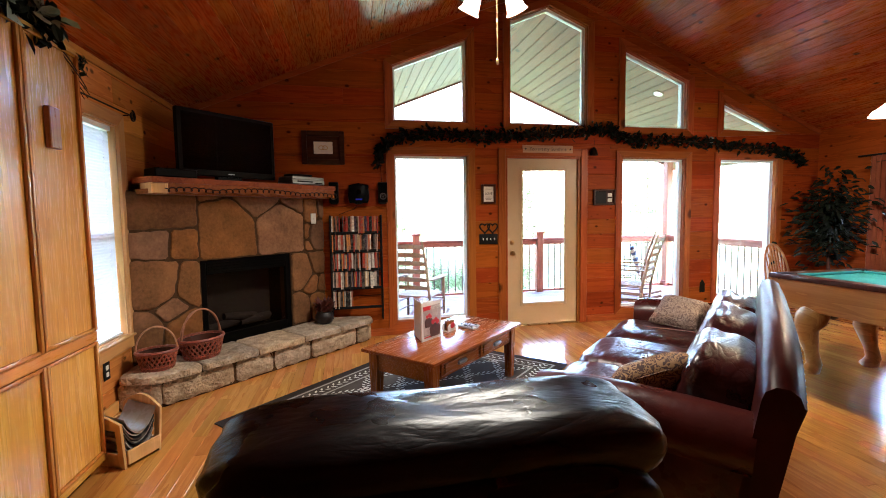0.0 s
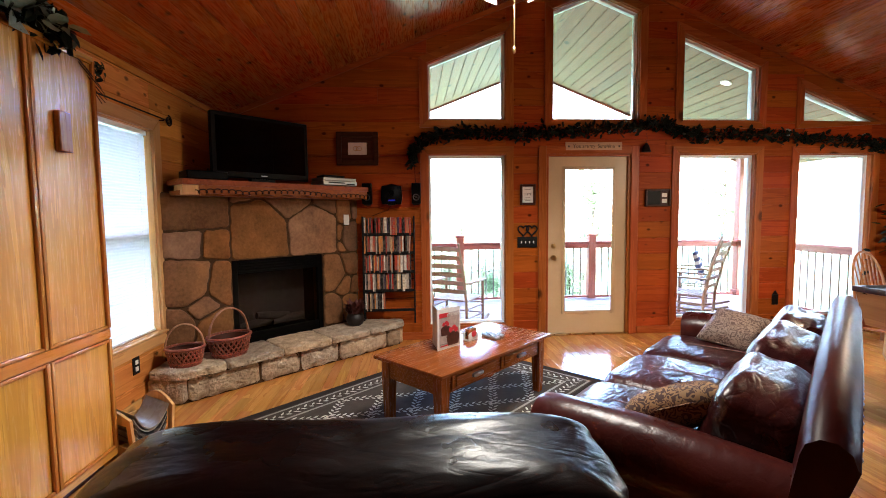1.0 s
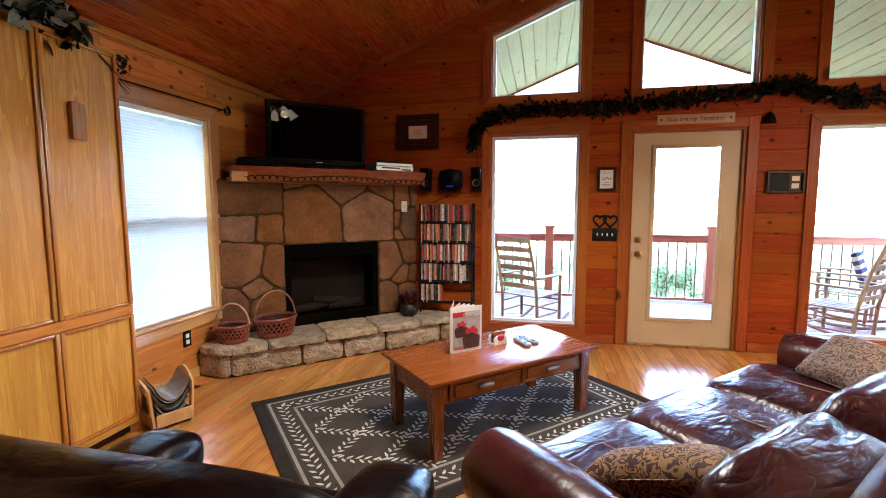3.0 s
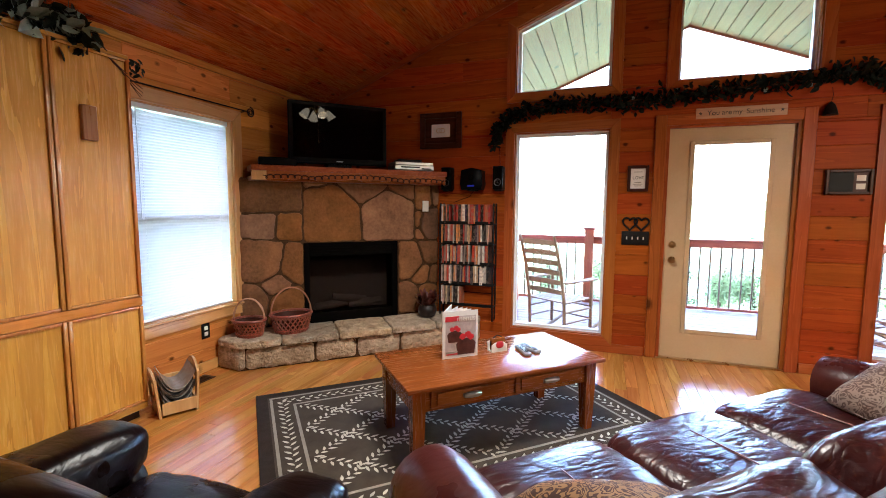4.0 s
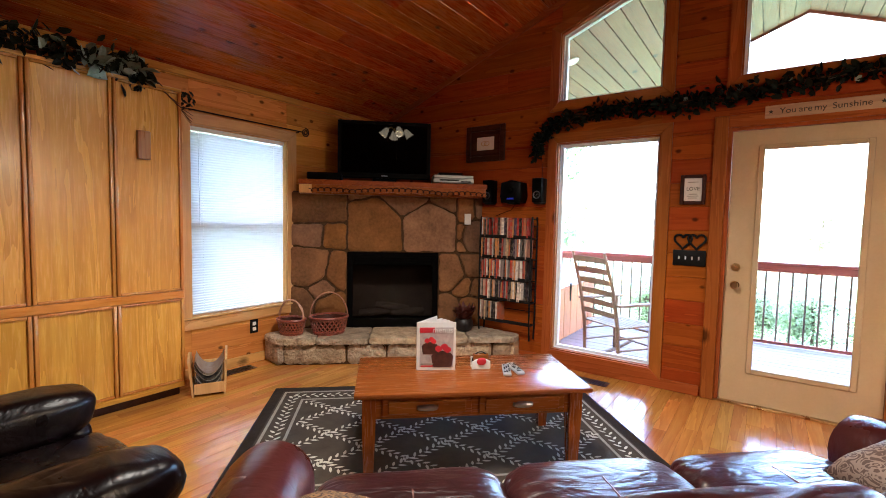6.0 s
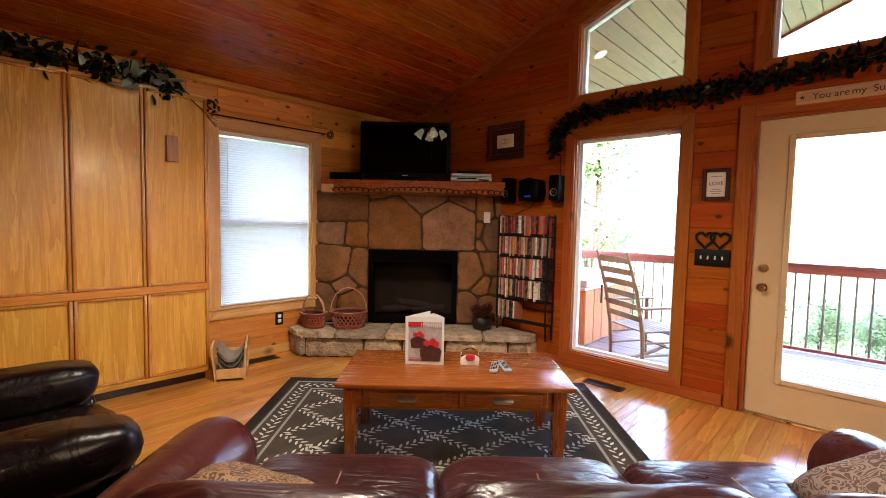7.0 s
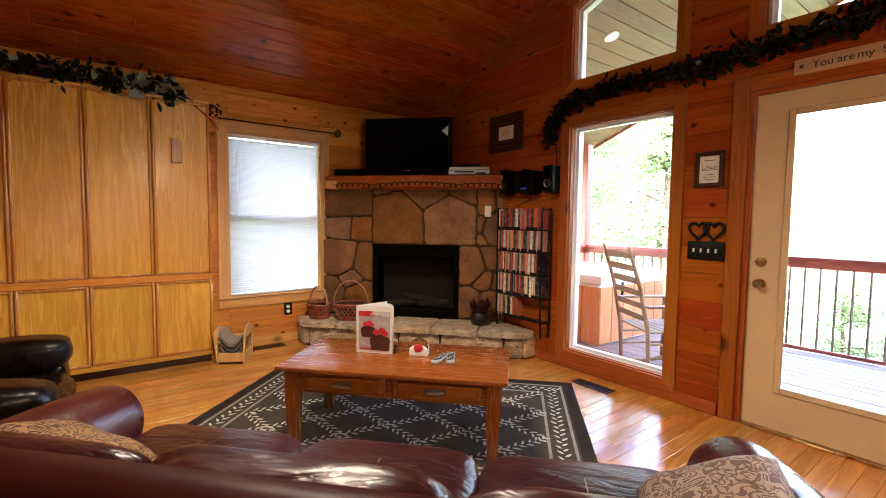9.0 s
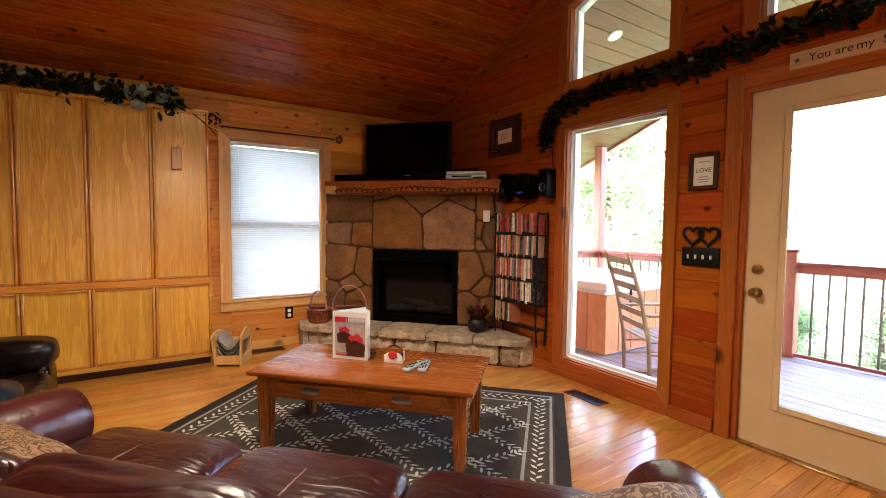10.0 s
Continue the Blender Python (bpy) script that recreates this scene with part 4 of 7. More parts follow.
for c0, span, rise, turns in ((2.76, 0.44, 0.026, 15), (2.12, 0.20, 0.014, 7), (3.40, 0.20, 0.014, 7)):
    pts = []
    for q in range(turns * 14 + 1):
        w = q / (turns * 14) * 2 - 1
        a = q / 14 * 2 * math.pi
        pts.append(dg(c0 + w * span + 0.017 * math.sin(a), 3.796, 1.598 + rise * (1 - w * w) + 0.015 * math.cos(a)))
    tube(bm, pts, 0.0046, 4)
part("carving", bm, CARVED, mantel, "dark carved vine scroll")
part("corbel", prism(nb(), [(1.83, 1.575), (1.95, 1.575), (1.95, 1.655), (1.83, 1.655)], lambda a, b, d: dg(a, 3.80 + d, b), 0.0, 0.20, 0.006), TRIM_PALE, mantel, "pale end block")
part("bed_board", prism(nb(), [(1.83, 3.86), (3.61, 3.86), (3.60, 4.02), (1.80, 4.02)], lambda a, b, d: dg(a, b, d), 1.572, 1.61), MANT, mantel)

# television and players
tv = thing("television", diag(2.62, 4.10, 1.702), "black flat screen television standing on the mantel", "television")
part("bezel", boxed(-0.465, -0.03, 0.05, 0.465, 0.02, 0.62, 0.008), BLACK, tv)
part("screen", boxed(-0.425, -0.034, 0.105, 0.425, -0.0305, 0.585, 0.001), SCREEN, tv, "dark glossy screen", smooth=0)
part("rear_housing", boxed(-0.36, 0.02, 0.10, 0.36, 0.09, 0.56, 0.03), BLACK, tv)
part("neck", boxed(-0.12, -0.01, 0.012, 0.12, 0.05, 0.06, 0.006), BLACK, tv)
part("foot", boxed(-0.28, -0.11, 0.0, 0.28, 0.12, 0.014, 0.006), BLACK, tv)
part("badge", boxed(-0.03, -0.034, 0.072, 0.03, -0.0295, 0.08), SILVER, tv, "small silver badge")
sp = thing("soundbar_box", diag(2.05, 3.97, 1.702), "flat black electronics box on the mantel", "electronics")
part("body", boxed(-0.16, -0.1, 0.006, 0.16, 0.1, 0.075, 0.008), BLACK, sp)
for x in (-0.13, 0.13):
    part("foot", boxed(x - 0.015, -0.08, 0, x + 0.015, -0.05, 0.006), BLACK, sp)
dvd = thing("disc_player", diag(3.29, 3.93, 1.702), "silver disc player stacked on the mantel end", "disc player")
part("body", boxed(-0.2, -0.12, 0.006, 0.2, 0.11, 0.05, 0.004), SILVER, dvd)
part("tray", boxed(-0.14, -0.124, 0.026, 0.05, -0.118, 0.038, 0.001), BLACK, dvd)
part("upper_case", boxed(-0.195, -0.115, 0.052, 0.195, 0.11, 0.082, 0.004), SILVER, dvd)
part("display", boxed(0.07, -0.124, 0.014, 0.17, -0.118, 0.026, 0.001), BLACK, dvd)
vcr = thing("cable_box", diag(3.27, 3.95, 1.786), "small black cable box on the disc player", "cable box")
part("body", boxed(-0.12, -0.07, 0, 0.12, 0.08, 0.028, 0.004), BLACK, vcr)

th = thing("light_switch", diag(3.47, FV - 0.014, 1.36), "cream wall switch plate on the stonework", "switch")
part("plate", boxed(-0.033, -0.006, -0.055, 0.033, 0.006, 0.055, 0.003), PAPER, th)
part("toggle", boxed(-0.005, -0.014, -0.012, 0.005, -0.006, 0.012, 0.002), PAPER, th)


def basket(u, v, r0, r1, h, handle, name_label, turn):
    b = thing("wicker_basket", diag(u, v, 0.25, turn), name_label, "basket", "baskets on the hearth")
    n = 24
    for sg in (-1, 1):
        bm = nb()
        for q in range(n):
            pts = []
            for k in range(9):
                t = k / 8
                a = 2 * math.pi * q / n + sg * 0.75 * t
                rad = r0 + (r1 - r0) * t ** 0.8 + 0.003 * sg * math.cos(math.pi * k)
                pts.append((1.25 * rad * math.cos(a), rad * math.sin(a), 0.006 + h * t))
            tube(bm, pts, 0.0065, 5)
        part("lattice_weave", bm, BASKET, b, "crossed red brown canes", kind="stuff")
    bm = nb()
    for t in (0.06, 0.16, 0.84, 0.93):
        rad = r0 + (r1 - r0) * t ** 0.8
        tube(bm, [(rad * 1.27 * math.cos(a), rad * 1.02 * math.sin(a), 0.008 + h * t + 0.003 * math.sin(a * 18)) for a in [2 * math.pi * q / 48 for q in range(49)]], 0.006, 5, False)
    part("cane_rings", bm, BASKET, b)
    part("lining", lathe(nb(), [(r0 * 0.9, 0.012), (r1 * 0.93, h * 0.96), (r1 * 0.90, h * 0.96), (r0 * 0.86, 0.02)], 24, m=Matrix.Diagonal((1.25, 1, 1, 1))), FRAMEWOOD, b, "dark inner weave")
    part("base", lathe(nb(), [(r0 * 1.05, 0.0), (r0 * 1.05, 0.012)], 24), BASKET, b)
    part("rim", tube(nb(), [(r1 * 1.28 * math.cos(a), r1 * 1.03 * math.sin(a), h + 0.004 * math.sin(a * 20)) for a in [2 * math.pi * q / 40 for q in range(41)]], 0.011, 6, False), BASKET, b)
    bm = nb()
    for off in (-0.006, 0.006):
        tube(bm, [(1.25 * r1 * math.cos(a), off + 0.004 * math.sin(a * 9 + off * 300), h + handle * math.sin(a)) for a in [math.pi * q / 24 for q in range(25)]], 0.006, 6)
    part("handle", bm, CANE, b, "tall arched tan cane handle")
    return b


basket(2.115, 3.76, 0.105, 0.138, 0.165, 0.23, "large red brown wicker basket with hoop handle on the hearth", 10)
basket(1.775, 3.745, 0.080, 0.106, 0.145, 0.18, "small red brown wicker basket with hoop handle on the hearth", -25)

jar = thing("fireside_jar", diag(3.42, 3.80, 0.25), "dark jar of dried red brown leaves on the hearth", "jar")
part("body", lathe(nb(), [(0.05, 0), (0.08, 0.02), (0.095, 0.06), (0.09, 0.10), (0.075, 0.125), (0.08, 0.135), (0.07, 0.13), (0.06, 0.115)], 24), CERAMIC, jar)
bm = nb()
for k in range(130):
    a, t = RNG.random() * 6.28, RNG.uniform(0.1, 1.7)
    leaf(bm, (0.05 * math.cos(a), 0.05 * math.sin(a), RNG.uniform(0.11, 0.20)), (math.cos(a) * t, math.sin(a) * t, 1), (math.cos(a), math.sin(a), 0.3), RNG.uniform(0.06, 0.11), 0.036)
part("foliage", bm, mottled("dried_leaf", (0.035, 0.006, 0.004), (0.13, 0.022, 0.012), 15, 0.6, 0.2), jar, "dark dried leaves")

# ---- seating ----
def arm_roll(bm, x, y0, y1, z, r, flare=0.0):
    """A rolled arm along y, thicker at the front, with a rounded end."""
    pts, rad = [], []
    for k in range(15):
        t = k / 14
        pts.append((x, y0 + (y1 - y0) * t, z + 0.02 * math.sin(t * math.pi)))
        rad.append(r * (0.9 + 0.1 * t) * (1.0 if t < 0.93 else 0.93))
    return tube(bm, pts, rad, 22)


def sofa_back_z(x, half):
    t = min(1.0, abs(x) / half)
    return 0.918 - 0.15 * t ** 5


def make_sofa():
    s = thing("sofa", diag(3.345, 0.0, 0), "dark maroon leather three seat sofa with rolled arms", "sofa")
    W = 1.07                                    # to the middle of each arm
    part("base", boxed(-W - 0.08, 0.06, 0.06, W + 0.08, 0.86, 0.30, 0.03, seg=3), LEATHER, s)
    # back: padded shell with an arched, rolled top
    bm = nb()
    N, prof = 48, 14
    rings = []
    for i in range(N + 1):
        x = -W - 0.10 + (2 * W + 0.20) * i / N
        zt = sofa_back_z(x, W + 0.1)
        ring = []
        for k in range(prof):
            a = 2 * math.pi * k / prof
            if k < 8:
                q = k / 7
                y, z = -0.02 + 0.06 * (1 - q) - 0.05 * q, 0.08 + (zt - 0.14) * q
                if k == 7:
                    y -= 0.01
            else:
                b = math.pi * (k - 8) / 5
                y, z = -0.013 - 0.060 * math.cos(b), zt - 0.055 + 0.06 * math.sin(b)
            ring.append((x, y, z))
        ring.append((x, 0.14, 0.1))
        rings.append([bm.verts.new(p) for p in ring])
    m_ = prof + 1
    for a, b in zip(rings, rings[1:]):
        for k in range(m_):
            bm.faces.new((a[k], a[(k + 1) % m_], b[(k + 1) % m_], b[k]))
    bm.faces.new(rings[0])
    bm.faces.new(rings[-1])
    part("back_frame", bm, BACKHIDE, s, "arched leather back with a rolled top edge", smooth=55)
    bm = nb()
    for i in range(70):
        x = -W - 0.05 + (2 * W + 0.1) * i / 69
        m4 = pose(x, -0.078, sofa_back_z(x, W + 0.1) - 0.075)
        lathe(bm, [(0.0, 0.006), (0.006, 0.003), (0.008, 0.0)], 7, m=m4 @ pose(0, 0, 0, 90))
    part("nailhead_trim", bm, PEWTER, s, "row of dull studs", kind="stuff")
    for sx in (-1, 1):
        bm = nb()
        arm_roll(bm, sx * W, 0.06, 0.90, 0.50, 0.138)
        box(bm, sx * W - 0.10, 0.04, 0.06, sx * W + 0.10, 0.86, 0.5, 0.03, seg=3)
        a = part("arm", bm, HIDE, s, "rolled leather arm")
        part("arm_facing", lathe(nb(), [(0.0, 0.022), (0.07, 0.02), (0.105, 0.012), (0.12, 0.0)], 24, m=pose(sx * W, 0.895, 0.50, -90)), HIDE, a)
        part("front_panel", boxed(sx * W - 0.075, 0.855, 0.07, sx * W + 0.075, 0.885, 0.45, 0.012), HIDE, a)
    cw = (2 * W - 0.24) / 3
    for k in range(3):
        x = (k - 1) * cw
        c = part("seat_cushion", pillow(nb(), cw + 0.015, 0.80, 0.24, 0.3, 0.5, 96, 36, 0.007, k, pose(x, 0.60, 0.375, 2, 0, 0)), LEATHER, s, "plump leather seat cushion", smooth=80)
        part("seam", tube(nb(), [(x, 0.22 + 0.74 * q / 16, 0.50 - 0.03 * (q / 16 - 0.4) ** 2 + 0.0015) for q in range(14)], 0.0035, 5), SEAM, c, "pale stitched seam")
        b = part("back_cushion", pillow(nb(), cw + 0.05, 0.31, 0.54, 0.32, 0.48, 96, 48, 0.011, k + 5, pose(x, 0.225, (0.52, 0.54, 0.53)[k], 17 + 2 * k, 0, 0)), LEATHER, s, "creased leather back cushion", smooth=80)
    for sx in (-1, 1):
        for y in (0.14, 0.85):
            part("foot", lathe(nb(), [(0.02, 0), (0.035, 0.02), (0.04, 0.06), (0.03, 0.075)], 12, (sx * W, y, 0)), CHERRY_Z, s, "turned wooden foot")
    return s


make_sofa()


def throw_pillow(m, material, label, size=0.44):
    p = thing("throw_pillow", m, label, "pillow", "pillows on the sofa")
    bm = nb()
    n = 18
    top = {}
    for sgn in (1, -1):
        for i in range(n + 1):
            for j in range(n + 1):
                x, y = 2 * i / n - 1, 2 * j / n - 1
                edge = i in (0, n) or j in (0, n)
                if sgn < 0 and edge:
                    top[(i, j, -1)] = top[(i, j, 1)]
                    continue
                h = 0.085 * (max(0, 1 - x ** 4) * max(0, 1 - y ** 4)) ** 0.6
                pinch = 1 - 0.07 * (1 - abs(x * y))
                co = Vector((x * size / 2 * pinch, y * size / 2 * pinch, sgn * h))
                co.z += 0.006 * noise.noise(co * 14)
                top[(i, j, sgn)] = bm.verts.new(co)
        for i in range(n):
            for j in range(n):
                bm.faces.new([top[(i + a, j + b, sgn)] for a, b in ((0, 0), (1, 0), (1, 1), (0, 1))])
    part("cushion_cover", bm, material, p, smooth=80)
    s = size / 2 * 0.94
    part("piping", tube(nb(), [(-s, -s, 0), (s, -s, 0), (s, s, 0), (-s, s, 0), (-s, -s, 0)], 0.004, 5, False), material, p)
    return p


throw_pillow(diag(2.585, 0.465, 0.595, 0) @ pose(0, 0, 0, -24, 20, 10), DAMASK, "brown and gold damask pillow leaning on the sofa arm", 0.40)
throw_pillow(diag(4.235, 0.55, 0.578, 0) @ pose(0, 0, 0, 6, -26, -12), DAMASK_PALE, "taupe damask pillow propped in the sofa corner", 0.36)


def make_armchair():
    s = thing("armchair", pose(0.365, 1.18, 0, 0, 0, -1), "near black leather armchair with pillow arms", "armchair")
    W = 0.40
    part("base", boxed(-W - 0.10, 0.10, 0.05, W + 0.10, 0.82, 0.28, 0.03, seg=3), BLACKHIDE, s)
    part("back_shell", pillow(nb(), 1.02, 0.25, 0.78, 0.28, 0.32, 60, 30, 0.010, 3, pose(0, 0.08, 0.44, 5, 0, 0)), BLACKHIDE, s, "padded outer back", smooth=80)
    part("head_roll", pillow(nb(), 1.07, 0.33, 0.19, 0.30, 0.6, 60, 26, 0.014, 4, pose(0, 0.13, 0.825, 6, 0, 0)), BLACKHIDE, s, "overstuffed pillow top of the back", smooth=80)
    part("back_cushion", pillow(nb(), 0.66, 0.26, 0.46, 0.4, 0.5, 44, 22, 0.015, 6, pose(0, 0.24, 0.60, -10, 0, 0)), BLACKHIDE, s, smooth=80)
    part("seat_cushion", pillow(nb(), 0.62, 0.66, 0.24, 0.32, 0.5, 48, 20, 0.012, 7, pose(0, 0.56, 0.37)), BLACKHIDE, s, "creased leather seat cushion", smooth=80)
    part("front_rail", boxed(-0.32, 0.80, 0.06, 0.32, 0.86, 0.30, 0.02, seg=2), BLACKHIDE, s)
    for sx in (-1, 1):
        bm = nb()
        box(bm, sx * W - 0.10, 0.10, 0.05, sx * W + 0.10, 0.80, 0.50, 0.03, seg=3)
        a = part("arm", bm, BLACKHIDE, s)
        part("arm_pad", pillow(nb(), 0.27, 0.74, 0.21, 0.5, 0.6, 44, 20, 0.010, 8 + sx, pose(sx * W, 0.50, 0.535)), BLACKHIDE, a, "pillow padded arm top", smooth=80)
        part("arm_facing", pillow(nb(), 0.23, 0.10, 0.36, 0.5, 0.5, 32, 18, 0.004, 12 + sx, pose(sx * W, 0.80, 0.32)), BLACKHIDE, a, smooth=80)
    for sx in (-1, 1):
        for y in (0.14, 0.78):
            part("foot", boxed(sx * W - 0.03, y - 0.03, 0, sx * W + 0.03, y + 0.03, 0.055, 0.006), CHERRY_Z, s)
    return s


make_armchair()

# ---- rug ----
RU0, RU1, RV0, RV1 = 1.80, 4.21, 1.44, 3.02
rug = thing("area_rug", diag((RU0 + RU1) / 2, (RV0 + RV1) / 2), "charcoal area rug with cream leaf lattice and bordered edge", "rug")
RW, RD = (RU1 - RU0) / 2, (RV1 - RV0) / 2
part("rug_field", boxed(-RW, -RD, 0, RW, RD, 0.009, 0.003), PILE, rug)


def band(d0, d1, z, mat, name, label=""):
    bm = nb()
    for a in ((-RW + d0, -RD + d0, RW - d0, -RD + d1), (-RW + d0, RD - d1, RW - d0, RD - d0), (-RW + d0, -RD + d1, -RW + d1, RD - d1), (RW - d1, -RD + d1, RW - d0, RD - d1)):
        box(bm, a[0], a[1], 0.008, a[2], a[3], z)
    return part(name, bm, mat, rug, label)


band(0.003, 0.075, 0.0096, PILE_DARK, "edge_band", "near black edge band")
band(0.088, 0.106, 0.0098, STRIPE, "stripe", "cream stripe")
band(0.232, 0.250, 0.0098, STRIPE, "stripe", "cream stripe")
bm = nb()
lr = random.Random(11)


def sprig(bm, p, q, step=0.024, size=0.051):
    p, q = Vector((*p, 0.0100)), Vector((*q, 0.0100))
    d = q - p
    l = d.length
    d.normalize()
    s = Vector((-d.y, d.x, 0))
    n = max(2, int(l / step))
    for i in range(n):
        at = p + d * (l * (i + 0.5) / n) + s * 0.004 * math.sin(i * 1.3)
        sg = 1 if i % 2 else -1
        along = (d * 0.75 + s * sg * 0.75).normalized()
        side = Vector((-along.y, along.x, 0))
        L, Wd = size * lr.uniform(0.85, 1.15), size * 0.34
        vs = [bm.verts.new(v) for v in (at, at + along * L * 0.35 + side * Wd / 2, at + along * L * 0.7 + side * Wd * 0.4, at + along * L, at + along * L * 0.7 - side * Wd * 0.4, at + along * L * 0.35 - side * Wd / 2)]
        bm.faces.new(vs)


IW, ID = RW - 0.265, RD - 0.265
cell_x, cell_y = 2 * IW / 4, 2 * ID / 3.0
for i in range(-4, 10):
    for sg in (1, -1):
        x0, y0 = -IW + i * cell_x, -ID * sg
        for k in range(3):
            a = (x0 + k * cell_x, y0 + sg * k * cell_y)
            b = (x0 + (k + 1) * cell_x, y0 + sg * (k + 1) * cell_y)
            if min(a[0], b[0]) >= -IW - 0.001 and max(a[0], b[0]) <= IW + 0.001:
                sprig(bm, a, b)
for y in (-RD + 0.17, RD - 0.17):
    sprig(bm, (-RW + 0.12, y), (RW - 0.12, y), 0.030, 0.052)
for x in (-RW + 0.17, RW - 0.17):
    sprig(bm, (x, -RD + 0.17), (x, RD - 0.17), 0.030, 0.052)
part("leaf_pattern", bm, VINE, rug, "woven cream leaf sprigs", kind="stuff", smooth=0)

# ---- coffee table ----
table = thing("coffee_table", diag(3.106, 1.995), "stained pine coffee table with two drawers on the rug", "table")
TW, TD, TH = 0.63, 0.315, 0.46
Z0 = 0.0095
part("tabletop", boxed(-TW, -TD, TH - 0.026, TW, TD, TH, 0.007, seg=2), CHERRY, table)
bm = nb()
box(bm, -TW + 0.06, -TD + 0.055, TH - 0.15, TW - 0.06, -TD + 0.075, TH - 0.026)
part("apron", bm, CHERRY, table)
part("apron", boxed(-TW + 0.06, TD - 0.075, TH - 0.15, TW - 0.06, TD - 0.055, TH - 0.026), CHERRY, table)
for x in (-TW + 0.05, TW - 0.07):
    part("apron", boxed(x, -TD + 0.06, TH - 0.15, x + 0.02, TD - 0.06, TH - 0.026), CHERRY, table)
for sx in (-1, 1):
    for sy in (-1, 1):
        bm = nb()
        x, y = sx * (TW - 0.075), sy * (TD - 0.075)
        rings = []
        for z, h in ((Z0, 0.026), (TH - 0.16, 0.035), (TH - 0.026, 0.035)):
            rings.append([bm.verts.new((x + a * h, y + b * h, z)) for a, b in ((-1, -1), (1, -1), (1, 1), (-1, 1))])
        for a, b in zip(rings, rings[1:]):
            for k in range(4):
                bm.faces.new((a[k], a[(k + 1) % 4], b[(k + 1) % 4], b[k]))
        bm.faces.new(rings[0])
        bm.faces.new(rings[-1])
        part("leg", bm, CHERRY_Z, table, smooth=0)
    for face in (-1,):
        x0 = 0.02 if sx > 0 else -TW + 0.14
        x1 = TW - 0.14 if sx > 0 else -0.02
        d = part("drawer_front", boxed(x0, -TD + 0.043, TH - 0.14, x1, -TD + 0.056, TH - 0.035, 0.005), CHERRY, table)
        part("raised_panel", boxed(x0 + 0.032, -TD + 0.034, TH - 0.122, x1 - 0.032, -TD + 0.044, TH - 0.053, 0.004), CHERRY, d)
        xm, zm = (x0 + x1) / 2, TH - 0.088
        bm = nb()
        lathe(bm, [(0.0, 0.052), (0.011, 0.050), (0.016, 0.03), (0.017, 0.0), (0.016, -0.03), (0.011, -0.05), (0.0, -0.052)], 10, m=pose(xm, -TD + 0.030, zm, 0, 90, 0))
        box(bm, xm - 0.058, -TD + 0.034, zm - 0.012, xm + 0.058, -TD + 0.039, zm + 0.014, 0.002)
        part("cup_pull", bm, PEWTER, d, "dark pewter cup pull")


def on_table(du, dv, turn=0.0):
    return diag(3.106 + du, 1.995 + dv, TH, turn)


menu = thing("menu_book", on_table(-0.175, 0.033, -2), "upright menu booklet with a cupcake cover, fanned open", "book")
BW, BH = 0.225, 0.285


def leafsheet(bm, ang, w, h, th=0.0015):
    box(bm, 0, -th / 2, 0.001, w, th / 2, h, m=pose(-BW / 2, 0, 0, 0, 0, ang))
    return bm


PHOTO = mottled("cover_photo", (0.33, 0.26, 0.24), (0.56, 0.49, 0.45), 18, 0.35, 0.02)
cover = part("front_cover", leafsheet(nb(), 0, BW, BH, 0.003), PAPER, menu)
for k in range(5):
    part("page", leafsheet(nb(), 8 + 9 * k, BW * 0.98, BH - 0.008), PAPER, menu)
part("back_cover", leafsheet(nb(), 55, BW, BH, 0.003), PAPER, menu)
part("spine", tube(nb(), [(-BW / 2, 0.004, 0.001), (-BW / 2, 0.004, BH)], 0.006, 8), PAPER, menu)
part("photo_panel", boxed(-BW / 2 + 0.014, -0.0026, 0.02, BW / 2 - 0.014, -0.0014, BH - 0.03), PHOTO, cover, "pale printed photograph")
part("title_band", boxed(-BW / 2 + 0.012, -0.0042, BH - 0.060, -0.012, -0.0025, BH - 0.030), RED, cover, "red title band")
text_part("title", "menus", 0.046, pose(0.034, -0.0050, BH - 0.046, 90), PAPER, cover, 0.0006)
for x, z, r in ((-0.040, 0.150, 0.056), (0.034, 0.092, 0.076)):
    bm = nb()
    lathe(bm, [(r * 0.72, -r * 0.95), (r * 0.86, -r * 0.1), (r * 0.7, r * 0.1), (r * 0.3, r * 0.3), (0, r * 0.35)], 14, m=pose(x, -0.0032, z) @ Matrix.Diagonal((1, 0.02, 1, 1)))
    part("cupcake_print", bm, CHOCOLATE, cover, "printed chocolate cupcake")
    bm = nb()
    for a, b in ((-0.3, 0.45), (0.15, 0.6), (0.4, 0.38)):
        lathe(bm, [(0, 0.3 * r), (0.24 * r, 0.18 * r), (0.28 * r, -0.05 * r), (0, -0.25 * r)], 10, m=pose(x + a * r, -0.0040, z + b * r) @ Matrix.Diagonal((1, 0.02, 1, 1)))
    part("berry_print", bm, RED, cover, "printed red berries")
part("caption_bar", boxed(-BW / 2 + 0.02, -0.0036, 0.022, -0.02, -0.0026, 0.03), RED, cover)
part("caption_bar", boxed(-BW / 2 + 0.02, -0.0036, 0.036, 0.0, -0.0026, 0.042), STRIPE, cover)

